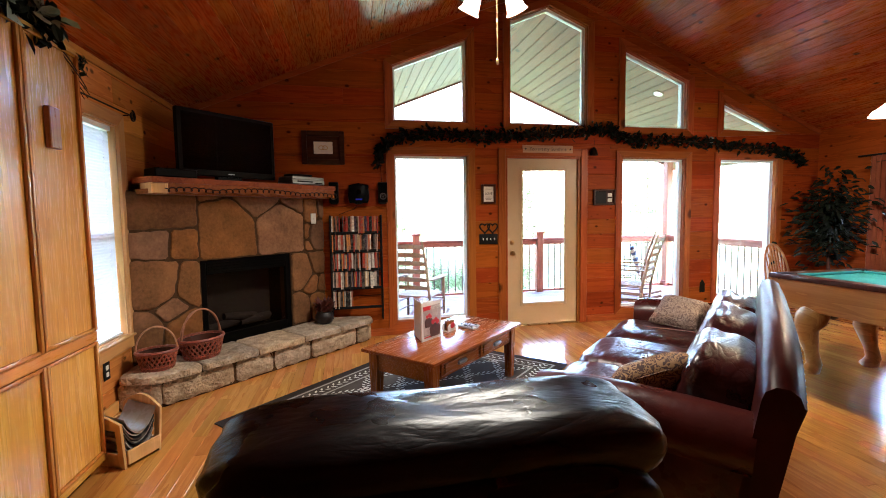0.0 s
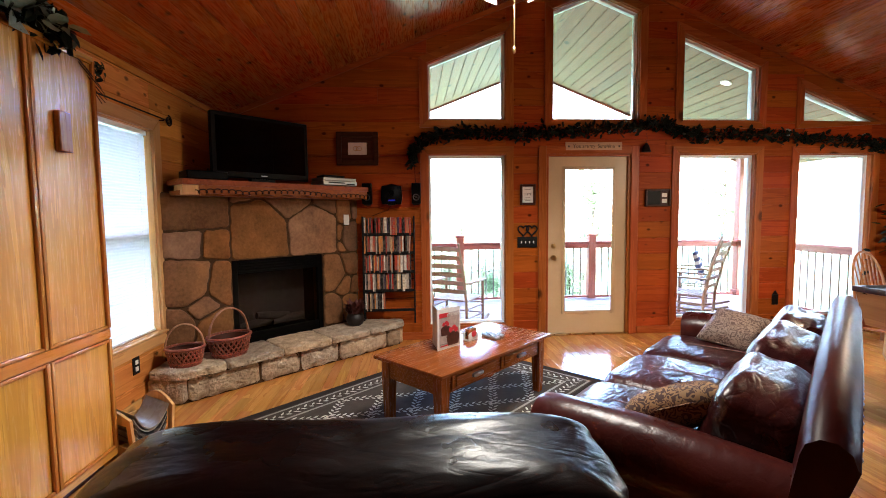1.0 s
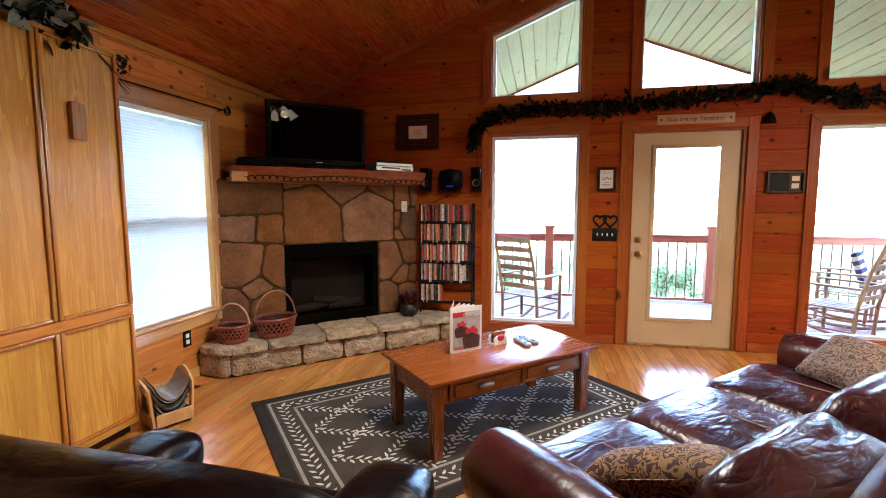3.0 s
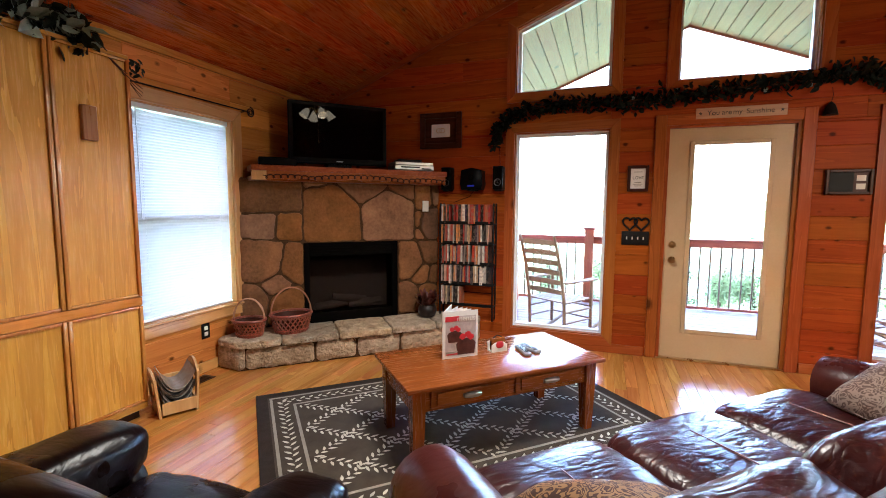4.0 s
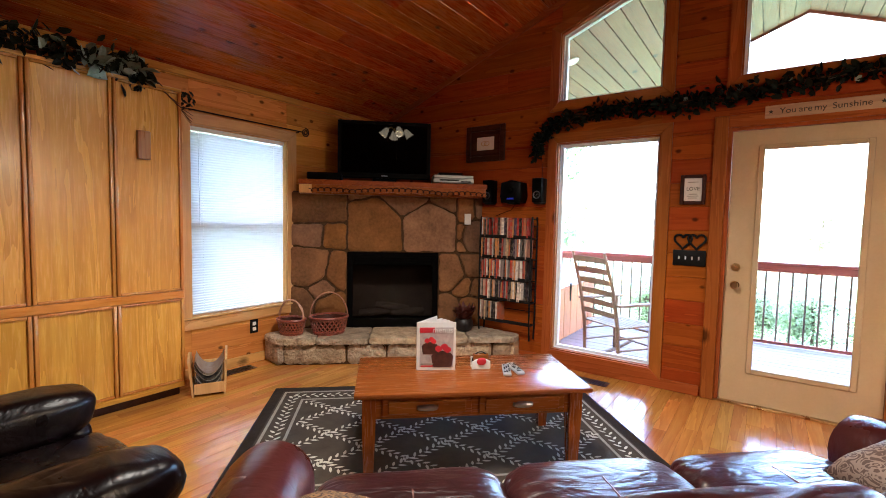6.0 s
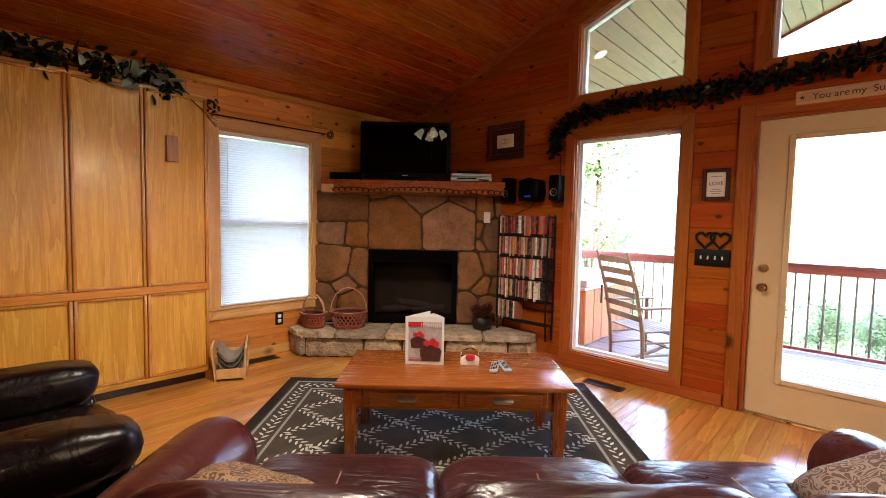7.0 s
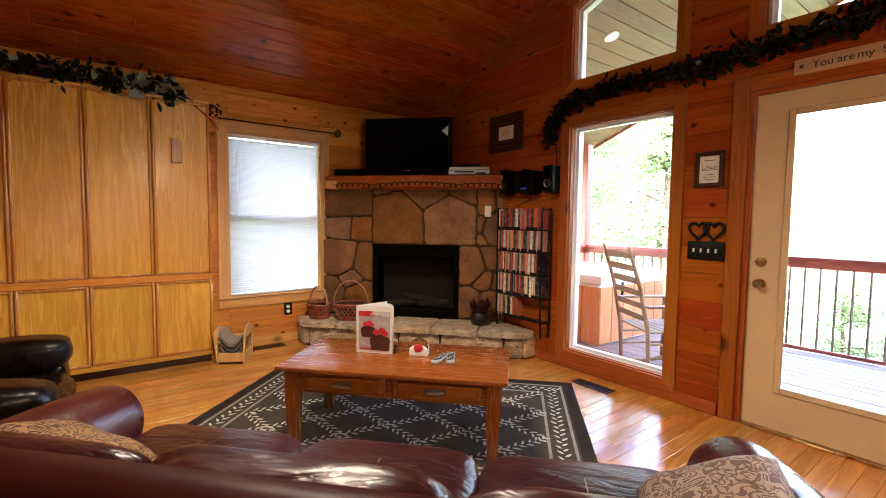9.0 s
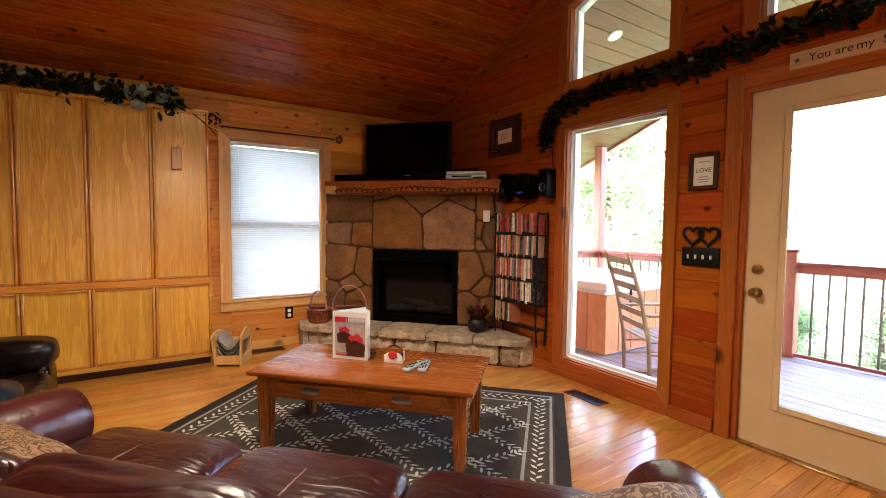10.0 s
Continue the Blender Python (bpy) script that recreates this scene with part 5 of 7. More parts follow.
co = thing("coaster_holder", on_table(0.095, 0.06, 0), "small wooden coaster holder with a red apple and arched handle", "coaster holder")
part("front_plate", prism(nb(), [(-0.055, 0.0), (0.055, 0.0), (0.055, 0.045), (0.03, 0.06), (-0.03, 0.06), (-0.055, 0.045)], lambda a, b, d: Vector((a, d, b)), -0.03, -0.022, 0.002), PAPER, co, "cream plate")
part("rear_plate", prism(nb(), [(-0.055, 0.0), (0.055, 0.0), (0.055, 0.06), (-0.055, 0.06)], lambda a, b, d: Vector((a, d, b)), 0.022, 0.03, 0.002), PAPER, co)
part("tray", boxed(-0.055, -0.022, 0.0, 0.055, 0.022, 0.008), PAPER, co)
part("apple", pillow(nb(), 0.056, 0.012, 0.046, 0.9, 0.9, 20, 10, m=pose(0, -0.032, 0.048)), RED, co, "red apple motif")
part("handle", tube(nb(), [(0.05 * math.cos(a), 0, 0.035 + 0.062 * math.sin(a)) for a in [math.pi * k / 14 for k in range(15)]], 0.004, 6), IRON, co, "arched wire handle")
for k in range(4):
    part("coaster", boxed(-0.046, -0.018 + 0.009 * k, 0.008, 0.046, -0.012 + 0.009 * k, 0.085, 0.002), CHERRY, co)

for k, (du, dv, tn, lab) in enumerate(((0.235, -0.02, 78, "silver grey remote control lying on the table"), (0.295, 0.0, 96, "pale silver remote control lying beside another"))):
    r = thing("remote_control", on_table(du, dv, tn), lab, "remote", "remotes on the table")
    part("body", boxed(-0.09, -0.024, 0.0, 0.09, 0.024, 0.02, 0.008, seg=2), REMOTE, r)
    for i in range(6):
        for j in range(3):
            part("button", boxed(-0.07 + 0.024 * i, -0.017 + 0.0125 * j, 0.019, -0.055 + 0.024 * i, -0.008 + 0.0125 * j, 0.0225, 0.001), BLACK if (i + j) % 3 else PEWTER, r)

# ---- cabinet wall ----
cab = thing("wall_cabinet", Matrix(), "golden oak wall bed cabinet with tall framed doors", "cabinet")
CX, CY1, CZ1 = -1.185, 2.945, 2.235
EDGES = [2.945, 2.525, 2.105, 1.69, 1.275, 0.86]
part("carcass", boxed(XL + 0.001, EDGES[-1], 0.075, CX - 0.02, CY1, CZ1, 0.002), OAK, cab)
part("toe_kick", boxed(XL + 0.001, EDGES[-1] + 0.01, 0.0, CX - 0.07, CY1 - 0.01, 0.075), FRAMEWOOD, cab, "dark recessed plinth")
part("top_rail", boxed(CX - 0.02, EDGES[-1], 2.212, CX + 0.004, CY1, CZ1, 0.003), OAK_RAIL, cab)
part("middle_rail", boxed(CX - 0.02, EDGES[-1], 0.735, CX + 0.006, CY1, 0.79, 0.004), OAK_RAIL, cab)
part("bottom_rail", boxed(CX - 0.02, EDGES[-1], 0.075, CX + 0.004, CY1, 0.115, 0.003), OAK_RAIL, cab)
for y1, y0 in zip(EDGES, EDGES[1:]):
    for z0, z1, nm in ((0.79, 2.212, "upper_door"), (0.115, 0.735, "lower_door")):
        d = part(nm, boxed(CX - 0.02, y0 + 0.004, z0 + 0.002, CX - 0.006, y1 - 0.004, z1 - 0.002), OAK, cab, "flat oak veneer door")
        for ya, yb in ((y0 + 0.002, y0 + 0.024), (y1 - 0.024, y1 - 0.002)):
            part("stile_bead", boxed(CX - 0.006, ya, z0 + 0.002, CX + 0.012, yb, z1 - 0.002, 0.006, seg=2), BEAD, d)
        for za, zb in ((z0 + 0.002, z0 + 0.02), (z1 - 0.02, z1 - 0.002)):
            part("rail_bead", boxed(CX - 0.006, y0 + 0.024, za, CX + 0.010, y1 - 0.024, zb, 0.005, seg=2), BEAD, d)
part("bed_leg", boxed(CX - 0.006, 2.66, 1.71, CX + 0.022, 2.738, 1.90, 0.004), wood("folded_leg", (0.50, 0.22, 0.06), (0.36, 0.13, 0.03), "Z", 0.3), cab, "folded flat wooden leg block")

# ---- garlands ----
def garland(name, path, label, spread, leaf_len, count, mats, seed, twig=0.008, lean=(0, 0, 0), gaps=False):
    rng = random.Random(seed)
    g = thing(name, Matrix(), label, "garland")
    pts = [Vector(p) for p in path]

    def at(t):
        t = t * (len(pts) - 1)
        i = min(int(t), len(pts) - 2)
        return pts[i].lerp(pts[i + 1], t - i)
    for w in range(3):
        bm = nb()
        tube(bm, [at(k / 90) + Vector((rng.uniform(-1, 1) * 0.006 + lean[0] * 0.3 * spread, lean[1] * spread * 0.25 * (1 + math.sin(k * 0.5 + w)), math.sin(k * (0.23 + 0.1 * w) + 2 * w) * spread * 0.22)) for k in range(91)], twig * (1 - 0.2 * w), 5)
        part("stem", bm, TWIG, g, "brown twisted stem")
    for mi, mat in enumerate(mats):
        bm = nb()
        for k in range(count[mi]):
            t = rng.random() if mi == 0 else rng.random() ** 0.4
            dens = 0.5 + 0.5 * math.sin(t * 37 + seed) + 0.35 * math.sin(t * 91)
            if gaps and rng.random() > 0.25 + 0.75 * max(0, dens):
                continue
            p = at(t) + Vector((abs(rng.gauss(0, 0.4)) * lean[0], abs(rng.gauss(0, 0.4)) * lean[1], rng.gauss(0, 0.36))) * spread
            d = Vector((rng.uniform(-1, 1), rng.uniform(-1, 1), rng.uniform(-1, 1)))
            nrm = Vector((rng.gauss(0, 0.6), rng.gauss(0, 0.6), rng.gauss(0, 0.6))) + Vector(lean)
            L = leaf_len[mi] * rng.uniform(0.6, 1.25)
            leaf(bm, p, d, nrm, L, L * (0.5 if mi == 0 else 0.8))
        part("leaves", bm, mat, g, kind="stuff", smooth=0)
    return g


gy = YG - 0.045
path = [(0.475, gy, 1.98), (0.50, gy, 2.10), (0.62, gy, 2.21), (0.85, gy, 2.28), (1.15, gy, 2.30), (1.5, gy, 2.285), (1.85, gy, 2.29), (2.2, gy, 2.31), (2.6, gy, 2.33), (3.0, gy, 2.37), (3.3, gy, 2.41), (3.45, gy, 2.33),
        (3.75, gy, 2.27), (4.2, gy, 2.28), (4.7, gy, 2.27), (5.2, gy, 2.22), (5.7, gy, 2.20), (6.1, gy, 2.12), (6.25, gy, 2.04)]
garland("leaf_garland", path, "dark leafy garland strung along the wall over the windows", 0.085, (0.066, 0.055), (2400, 25), (LEAF_DARK, LEAF_PALE), 5, 0.006, (0, -0.7, 0))
cz = CZ1 + 0.012
path = [(-1.23, 0.95, cz), (-1.22, 1.5, cz + 0.04), (-1.23, 1.9, cz + 0.05), (-1.21, 2.3, cz + 0.06), (-1.22, 2.6, cz + 0.05), (-1.19, 2.72, cz + 0.01)]
garland("eucalyptus_garland", path, "silk ivy garland with pale round leaves lying on the cabinet", 0.115, (0.08, 0.105), (700, 36), (LEAF_DARK, LEAF_PALE), 9, 0.008, (0.6, 0, 0.3))
tw = thing("twig_spray", Matrix(), "curling twig end hanging over the cabinet corner", "twigs")
for k in range(5):
    bm = nb()
    tube(bm, [(-1.19 + 0.02 * math.sin(k + q * 0.6), 2.66 + 0.036 * q + 0.006 * math.sin(q + k), cz - 0.03 + 0.05 * math.sin(q * 0.42 + k * 0.5) + 0.012 * k - 0.0016 * q * q) for q in range(11)], [0.006 - 0.0004 * q for q in range(11)], 5)
    part("twig", bm, TWIG, tw)
bm = nb()
for k in range(26):
    leaf(bm, (-1.18, 2.98 + RNG.uniform(-0.05, 0.05), cz - 0.05 + RNG.uniform(-0.07, 0.04)), (RNG.uniform(-1, 1), RNG.uniform(-1, 1), -0.5), (1, RNG.uniform(-0.5, 0.5), 0.2), RNG.uniform(0.025, 0.05), 0.022)
part("leaves", bm, LEAF_DARK, tw, kind="stuff", smooth=0)

# ---- things on and by the walls ----
rack = thing("disc_rack", pose(0.22, YG - 0.075, 0), "black wire rack of disc cases hung on the wall", "rack")
RZ = [0.36, 0.575, 0.78, 0.985, 1.185]
for sx in (-0.275, 0.275):
    bm = nb()
    for y in (-0.07, 0.055):
        tube(bm, [(sx, y * (0.75), 0.22), (sx, y, 0.4), (sx, y, 1.33), (sx, y * 0.8, 1.39)], 0.009, 8)
    for z in RZ + [1.37]:
        tube(bm, [(sx, -0.07, z), (sx, 0.055, z)], 0.006, 6)
    part("side_frame", bm, IRON, rack)
for z in RZ:
    bm = nb()
    for y in (-0.06, -0.025, 0.01, 0.045):
        tube(bm, [(-0.275, y, z), (0.275, y, z)], 0.0045, 6)
    box(bm, -0.275, -0.074, z + 0.0, 0.275, -0.068, z + 0.028, 0.002)
    tube(bm, [(-0.275, 0.055, z + 0.12), (0.275, 0.055, z + 0.12)], 0.0045, 6)
    part("shelf", bm, IRON, rack)
dr2 = random.Random(21)
case_me = [finish(boxed(-w / 2, -0.068, 0, w / 2, 0.068, h, 0.0015), "disc_case", DISCS, 0) for w, h in ((0.0145, 0.19), (0.0145, 0.188), (0.025, 0.19), (0.0125, 0.175))]
for si, z in enumerate(RZ):
    x = -0.262
    end = 0.262 if si else -0.03
    while x < end - 0.03:
        k = dr2.choice((0, 0, 0, 1, 2, 3))
        w = (0.0145, 0.0145, 0.025, 0.0125)[k]
        if dr2.random() < 0.04:
            x += 0.02
        c = new("disc_case", case_me[k])
        lean = dr2.uniform(-3, 3) if dr2.random() < 0.3 else dr2.uniform(-0.6, 0.6)
        c.matrix_world = pose(0.22 + x + w / 2, YG - 0.078 + dr2.uniform(-0.006, 0.006), z + 0.0055, 0, lean, 0)
        tagged(c, "upright disc case on the wire rack", "disc case", "disc cases on the rack")
        x += w + 0.0012 + abs(lean) * 0.0012

for x, lab in ((-0.005, "small black desktop speaker on a wall shelf"), (0.525, "small black desktop speaker on a wall shelf")):
    s = thing("speaker", pose(x, YG - 0.07, 1.525), lab, "speaker", "speakers on the wall")
    part("cabinet", boxed(-0.05, -0.06, 0.0, 0.05, 0.065, 0.225, 0.008, seg=2), BLACK, s)
    part("driver", lathe(nb(), [(0.036, 0.0), (0.034, 0.006), (0.026, -0.002), (0.012, -0.004), (0.0, 0.004)], 18, m=pose(0, -0.06, 0.07, 90)), SILVER, s, "grey speaker cone")
    part("tweeter", lathe(nb(), [(0.018, 0.0), (0.016, 0.004), (0.0, 0.002)], 14, m=pose(0, -0.06, 0.16, 90)), SOOT, s)
    part("bracket", boxed(-0.035, -0.04, -0.012, 0.035, 0.07, 0.0, 0.002), IRON, s)
    part("grille", boxed(-0.042, -0.063, 0.115, 0.042, -0.0595, 0.215, 0.002), SOOT, s)
au = thing("audio_unit", pose(0.26, YG - 0.08, 1.525), "black audio player with a blue display on a wall bracket", "audio player")
bm = nb()
prism(bm, [(-0.10, 0.0), (0.10, 0.0), (0.115, 0.06), (0.105, 0.19), (0.0, 0.215), (-0.105, 0.19), (-0.115, 0.06)], lambda a, b, d: Vector((a, d, b)), -0.06, 0.078, 0.01)
part("body", bm, BLACK, au)
BLUE, bt2, bp2 = base_mat("blue_display", (0.02, 0.03, 0.3), 0.2)
bp2.inputs["Emission Color"].default_value, bp2.inputs["Emission Strength"].default_value = (0.08, 0.1, 0.9, 1), 0.003
part("display", boxed(-0.035, -0.064, 0.03, 0.035, -0.059, 0.045, 0.001), BLUE, au, "blue lit display")
part("dial", lathe(nb(), [(0.03, 0.0), (0.028, 0.01), (0.0, 0.012)], 18, m=pose(0, -0.06, 0.12, 90)), SOOT, au)
part("bracket", boxed(-0.04, -0.04, -0.012, 0.04, 0.08, 0.0, 0.002), IRON, au)
solid("speaker_cable", tube(nb(), [(0.52, YG - 0.004, 1.76), (0.515, YG - 0.006, 1.9), (0.50, YG - 0.006, 2.02)], 0.003, 5), BLACK, "thin black cable running up the wall from the speaker", "cable")
solid("speaker_cable", tube(nb(), [(0.25, YG - 0.004, 1.515), (0.21, YG - 0.006, 1.46), (0.12, YG - 0.006, 1.43), (0.04, YG - 0.006, 1.40)], 0.003, 5), BLACK, "thin black cable running down the wall", "cable")


def picture(x0, z0, x1, z1, frame_mat, label, rim=0.05, deep=0.022, mat_w=0.0, name="framed_picture"):
    p = thing(name, pose((x0 + x1) / 2, YG - 0.001, (z0 + z1) / 2), label, "picture")
    w, h = (x1 - x0) / 2, (z1 - z0) / 2
    for a in ((-w, -h, -w + rim, h), (w - rim, -h, w, h), (-w + rim, h - rim, w - rim, h), (-w + rim, -h, w - rim, -h + rim)):
        part("frame_side", boxed(a[0], -deep, a[1], a[2], 0, a[3], 0.004), frame_mat, p)
    part("mount", boxed(-w + rim, -0.008, -h + rim, w - rim, -0.002, h - rim), PAPER if not mat_w else FRAMEWOOD, p)
    return p, w - rim, h - rim


p, w, h = picture(-0.33, 1.95, 0.12, 2.31, FRAMEWOOD, "small print of two rings in a wide dark frame", 0.055, 0.024, 0.1)
part("print", boxed(-0.10, -0.012, -0.065, 0.10, -0.0085, 0.065), PAPER, p, "white paper print")
bm = nb()
for x in (-0.018, 0.018):
    tube(bm, [(x + 0.028 * math.cos(a), -0.013, 0.022 * math.sin(a)) for a in [2 * math.pi * k / 20 for k in range(21)]], 0.003, 5, False)
part("ring_motif", bm, BRASS, p, "two linked gold rings")

p, w, h = picture(1.69, 1.505, 1.865, 1.735, FRAMEWOOD, "small framed verse reading LOVE in a dark wood frame", 0.026)
text_part("word", "LOVE", 0.038, pose(0, -0.0095, 0.005, 90), INK, p, 0.0008)
for z, ww in ((0.058, 0.035), (-0.035, 0.028), (-0.05, 0.04), (-0.065, 0.03)):
    part("line_of_print", boxed(-ww, -0.0092, z - 0.003, ww, -0.0078, z + 0.003), STRIPE, p)

p, w, h = picture(3.14, 1.475, 3.44, 1.67, FRAMEWOOD, "small dark landscape picture in a dark frame", 0.022, 0.03, 0.1)
part("print", boxed(-w, -0.011, -h, w * 0.25, -0.0085, h), IRON, p, "dark print")
for z in (-0.035, 0.03):
    part("photo_inset", boxed(w * 0.4, -0.011, z - 0.022, w * 0.85, -0.0085, z + 0.022), PAPER, p)

sw = thing("switch_plate", pose(1.776, YG, 1.085), "black iron switch plate with four toggles and twin hearts", "switch")
part("plate", boxed(-0.115, -0.012, -0.062, 0.115, 0, 0.062, 0.006, seg=2), IRON, sw)
for k in range(4):
    part("toggle", boxed(-0.075 + 0.046 * k, -0.026, -0.012, -0.065 + 0.046 * k, -0.012, 0.014, 0.002), PAPER, sw, "white toggle")
for x in (-0.048, 0.048):
    pts = []
    for k in range(29):
        a = 2 * math.pi * k / 28
        pts.append((x + 0.0040 * 16 * math.sin(a) ** 3 * 0.95, -0.010 - 0.003 * (x > 0), 0.135 + 0.0040 * (13 * math.cos(a) - 5 * math.cos(2 * a) - 2 * math.cos(3 * a) - math.cos(4 * a)) * 1.02))
    part("heart", tube(nb(), pts, 0.0085, 7, False), IRON, sw, "wrought iron heart")

sg = thing("wooden_sign", pose(2.53, YG - 0.022, 2.155), "pale wooden sign with a painted motto above the door", "sign")
part("board", boxed(-0.325, 0.0, -0.045, 0.325, 0.016, 0.045, 0.003), SIGNWOOD, sg)
for word, x in (("You", -0.195), ("are", -0.098), ("my", -0.020), ("Sunshine", 0.140)):
    text_part("word", word, 0.056, pose(x, -0.0012, 0.0, 90), INK, sg, 0.0008)
for x in (-0.29, 0.29):
    bm = nb()
    prism(bm, [(x + (0.016 if k % 2 == 0 else 0.007) * math.sin(k * math.pi / 5), (0.016 if k % 2 == 0 else 0.007) * math.cos(k * math.pi / 5)) for k in range(10)], lambda a, b, d: Vector((a, d, b)), -0.0015, 0.0)
    part("star", bm, INK, sg, "small painted star")
hg = thing("hanging_ornament", pose(3.13, YG - 0.03, 2.14), "small dark bell ornament hanging from the garland", "ornament")
part("bell", lathe(nb(), [(0.05, -0.05), (0.042, -0.02), (0.03, 0.02), (0.012, 0.045), (0.0, 0.05)], 14), IRON, hg)
part("loop", tube(nb(), [(0, 0, 0.045), (0.01, 0, 0.1), (0, 0, 0.16)], 0.002, 5), IRON, hg)

orn = thing("wall_outlet", pose(4.764, YG, 0.36), "dark iron outlet plate low between the windows", "outlet")
part("plate", boxed(-0.04, -0.010, -0.062, 0.04, 0, 0.062, 0.004), IRON, orn)
part("scroll_top", prism(nb(), [(-0.035, 0.062), (0.035, 0.062), (0.018, 0.085), (0.0, 0.11), (-0.018, 0.085)], lambda a, b, d: Vector((a, d, b)), -0.008, 0.0, 0.002), IRON, orn)
ol = thing("wall_outlet", pose(XL, 3.70, 0.335), "black plate with a white duplex outlet", "outlet")
part("plate", boxed(0, -0.04, -0.062, 0.007, 0.04, 0.062, 0.003), IRON, ol)
for z in (-0.024, 0.024):
    part("socket", boxed(0.006, -0.017, z - 0.016, 0.011, 0.017, z + 0.016, 0.004), PAPER, ol, "white socket")


def floor_vent(m, label):
    v = thing("floor_register", m, label, "vent")
    part("frame", boxed(-0.16, -0.06, 0.0, 0.16, 0.06, 0.004, 0.001), FRAMEWOOD, v)
    for k in range(14):
        part("slot", boxed(-0.14 + 0.02 * k, -0.042, 0.003, -0.128 + 0.02 * k, 0.042, 0.0055), IRON, v)
    return v


floor_vent(pose(-1.40, 3.46, 0.002, 0, 0, 90), "brown slotted floor register by the side wall")
floor_vent(pose(1.10, 5.18, 0.002), "dark slotted floor register under the window")

MAGM = pose(-1.17, 3.12, 0, 0, 0, -28)
mag = thing("magazine_rack", MAGM, "blond wood magazine rack full of magazines on the floor", "magazine rack")


def rack_end(sy, flare, peak):
    """An end panel that leans outwards, with a hand hole under its arched top."""
    def at(a, b, d):
        return Vector((a, sy + flare * b + d, b))
    bm = nb()
    arch = [(0.16 - 0.29 * k / 8, 0.265 + peak * math.sin(math.pi * k / 8)) for k in range(9)]
    for shape in ([(-0.13, 0.0), (0.145, 0.0), (0.15, 0.085), (-0.13, 0.085)], [(-0.13, 0.085), (-0.095, 0.085), (-0.095, 0.225), (-0.13, 0.225)],
                  [(0.112, 0.085), (0.15, 0.085), (0.158, 0.225), (0.118, 0.225)], [(-0.13, 0.225), (0.158, 0.225)] + arch):
        prism(bm, shape, at, 0.0, 0.015)
    return bm


part("end_panel", rack_end(-0.115, -0.10, 0.035), RACKWOOD, mag)
part("end_panel", rack_end(0.095, 0.04, 0.065), RACKWOOD, mag)
part("bottom", boxed(-0.12, -0.101, 0.015, 0.14, 0.10, 0.027), RACKWOOD, mag)
part("front_slat", boxed(0.145, -0.101, 0.02, 0.158, 0.10, 0.10, 0.003), RACKWOOD, mag)
part("rear_slat", boxed(-0.13, -0.101, 0.02, -0.118, 0.10, 0.20, 0.003), RACKWOOD, mag)
mr = random.Random(4)
for k in range(9):
    mg = thing("magazine", MAGM @ pose(mr.uniform(-0.008, 0.012), mr.uniform(-0.006, 0.006), 0.034 + 0.0165 * k, mr.uniform(-5, 5), 6 + mr.uniform(-3, 3), 0), "curled glossy magazine sagging in the rack", "magazine", "magazines in the rack")
    bm = nb()
    wy = 0.083 + 0.0018 * k
    rows = []
    for q in range(13):
        t = 2 * q / 12 - 1
        z = (0.075 + 0.004 * k) * abs(t) ** 2.2
        rows.append([bm.verts.new((x, wy * t, z + dz)) for x, dz in ((-0.10, 0.0), (0.115, 0.0), (0.115, 0.009), (-0.10, 0.009))])
    for p, q in zip(rows, rows[1:]):
        for i in range(4):
            bm.faces.new((p[i], p[(i + 1) % 4], q[(i + 1) % 4], q[i]))
    bm.faces.new(rows[0])
    bm.faces.new(rows[-1])
    part("magazine_body", bm, MAGS, mg)

# ---- ceiling fan ----
fan = thing("ceiling_fan", pose(1.06, 2.96, 0), "brass ceiling fan with lit glass shades", "ceiling fan")
zc = roof_z(1.06)
part("canopy", lathe(nb(), [(0.0, zc + 0.02), (0.075, zc + 0.015), (0.07, zc - 0.05), (0.03, zc - 0.09), (0.0, zc - 0.09)], 20), BRASS, fan)
part("downrod", tube(nb(), [(0, 0, 3.10), (0, 0, zc - 0.03)], 0.013, 10), BRASS, fan)
part("motor", lathe(nb(), [(0.0, 3.13), (0.06, 3.12), (0.13, 3.08), (0.145, 3.02), (0.13, 2.95), (0.07, 2.91), (0.06, 2.84), (0.0, 2.83)], 28), BRASS, fan)
for k in range(5):
    a = 72 * k + 20
    m = pose(0, 0, 2.955, 0, 0, a)
    bm = nb()
    prism(bm, [(0.2, -0.05), (0.62, -0.07), (0.66, -0.04), (0.66, 0.04), (0.62, 0.07), (0.2, 0.05)], lambda x, y, d, m=m: m @ pose(0, 0, 0, 12, 0, 0) @ Vector((x, y, d)), 0.0, 0.007, 0.002)
    b = part("blade", bm, CHERRY, fan, "stained wooden blade")
    part("blade_iron", boxed(0.1, -0.018, -0.006, 0.26, 0.018, 0.0, 0.002, m=m), BRASS, b)
part("light_hub", lathe(nb(), [(0.0, 2.84), (0.05, 2.83), (0.06, 2.78), (0.04, 2.73), (0.018, 2.70), (0.0, 2.69)], 20), BRASS, fan)
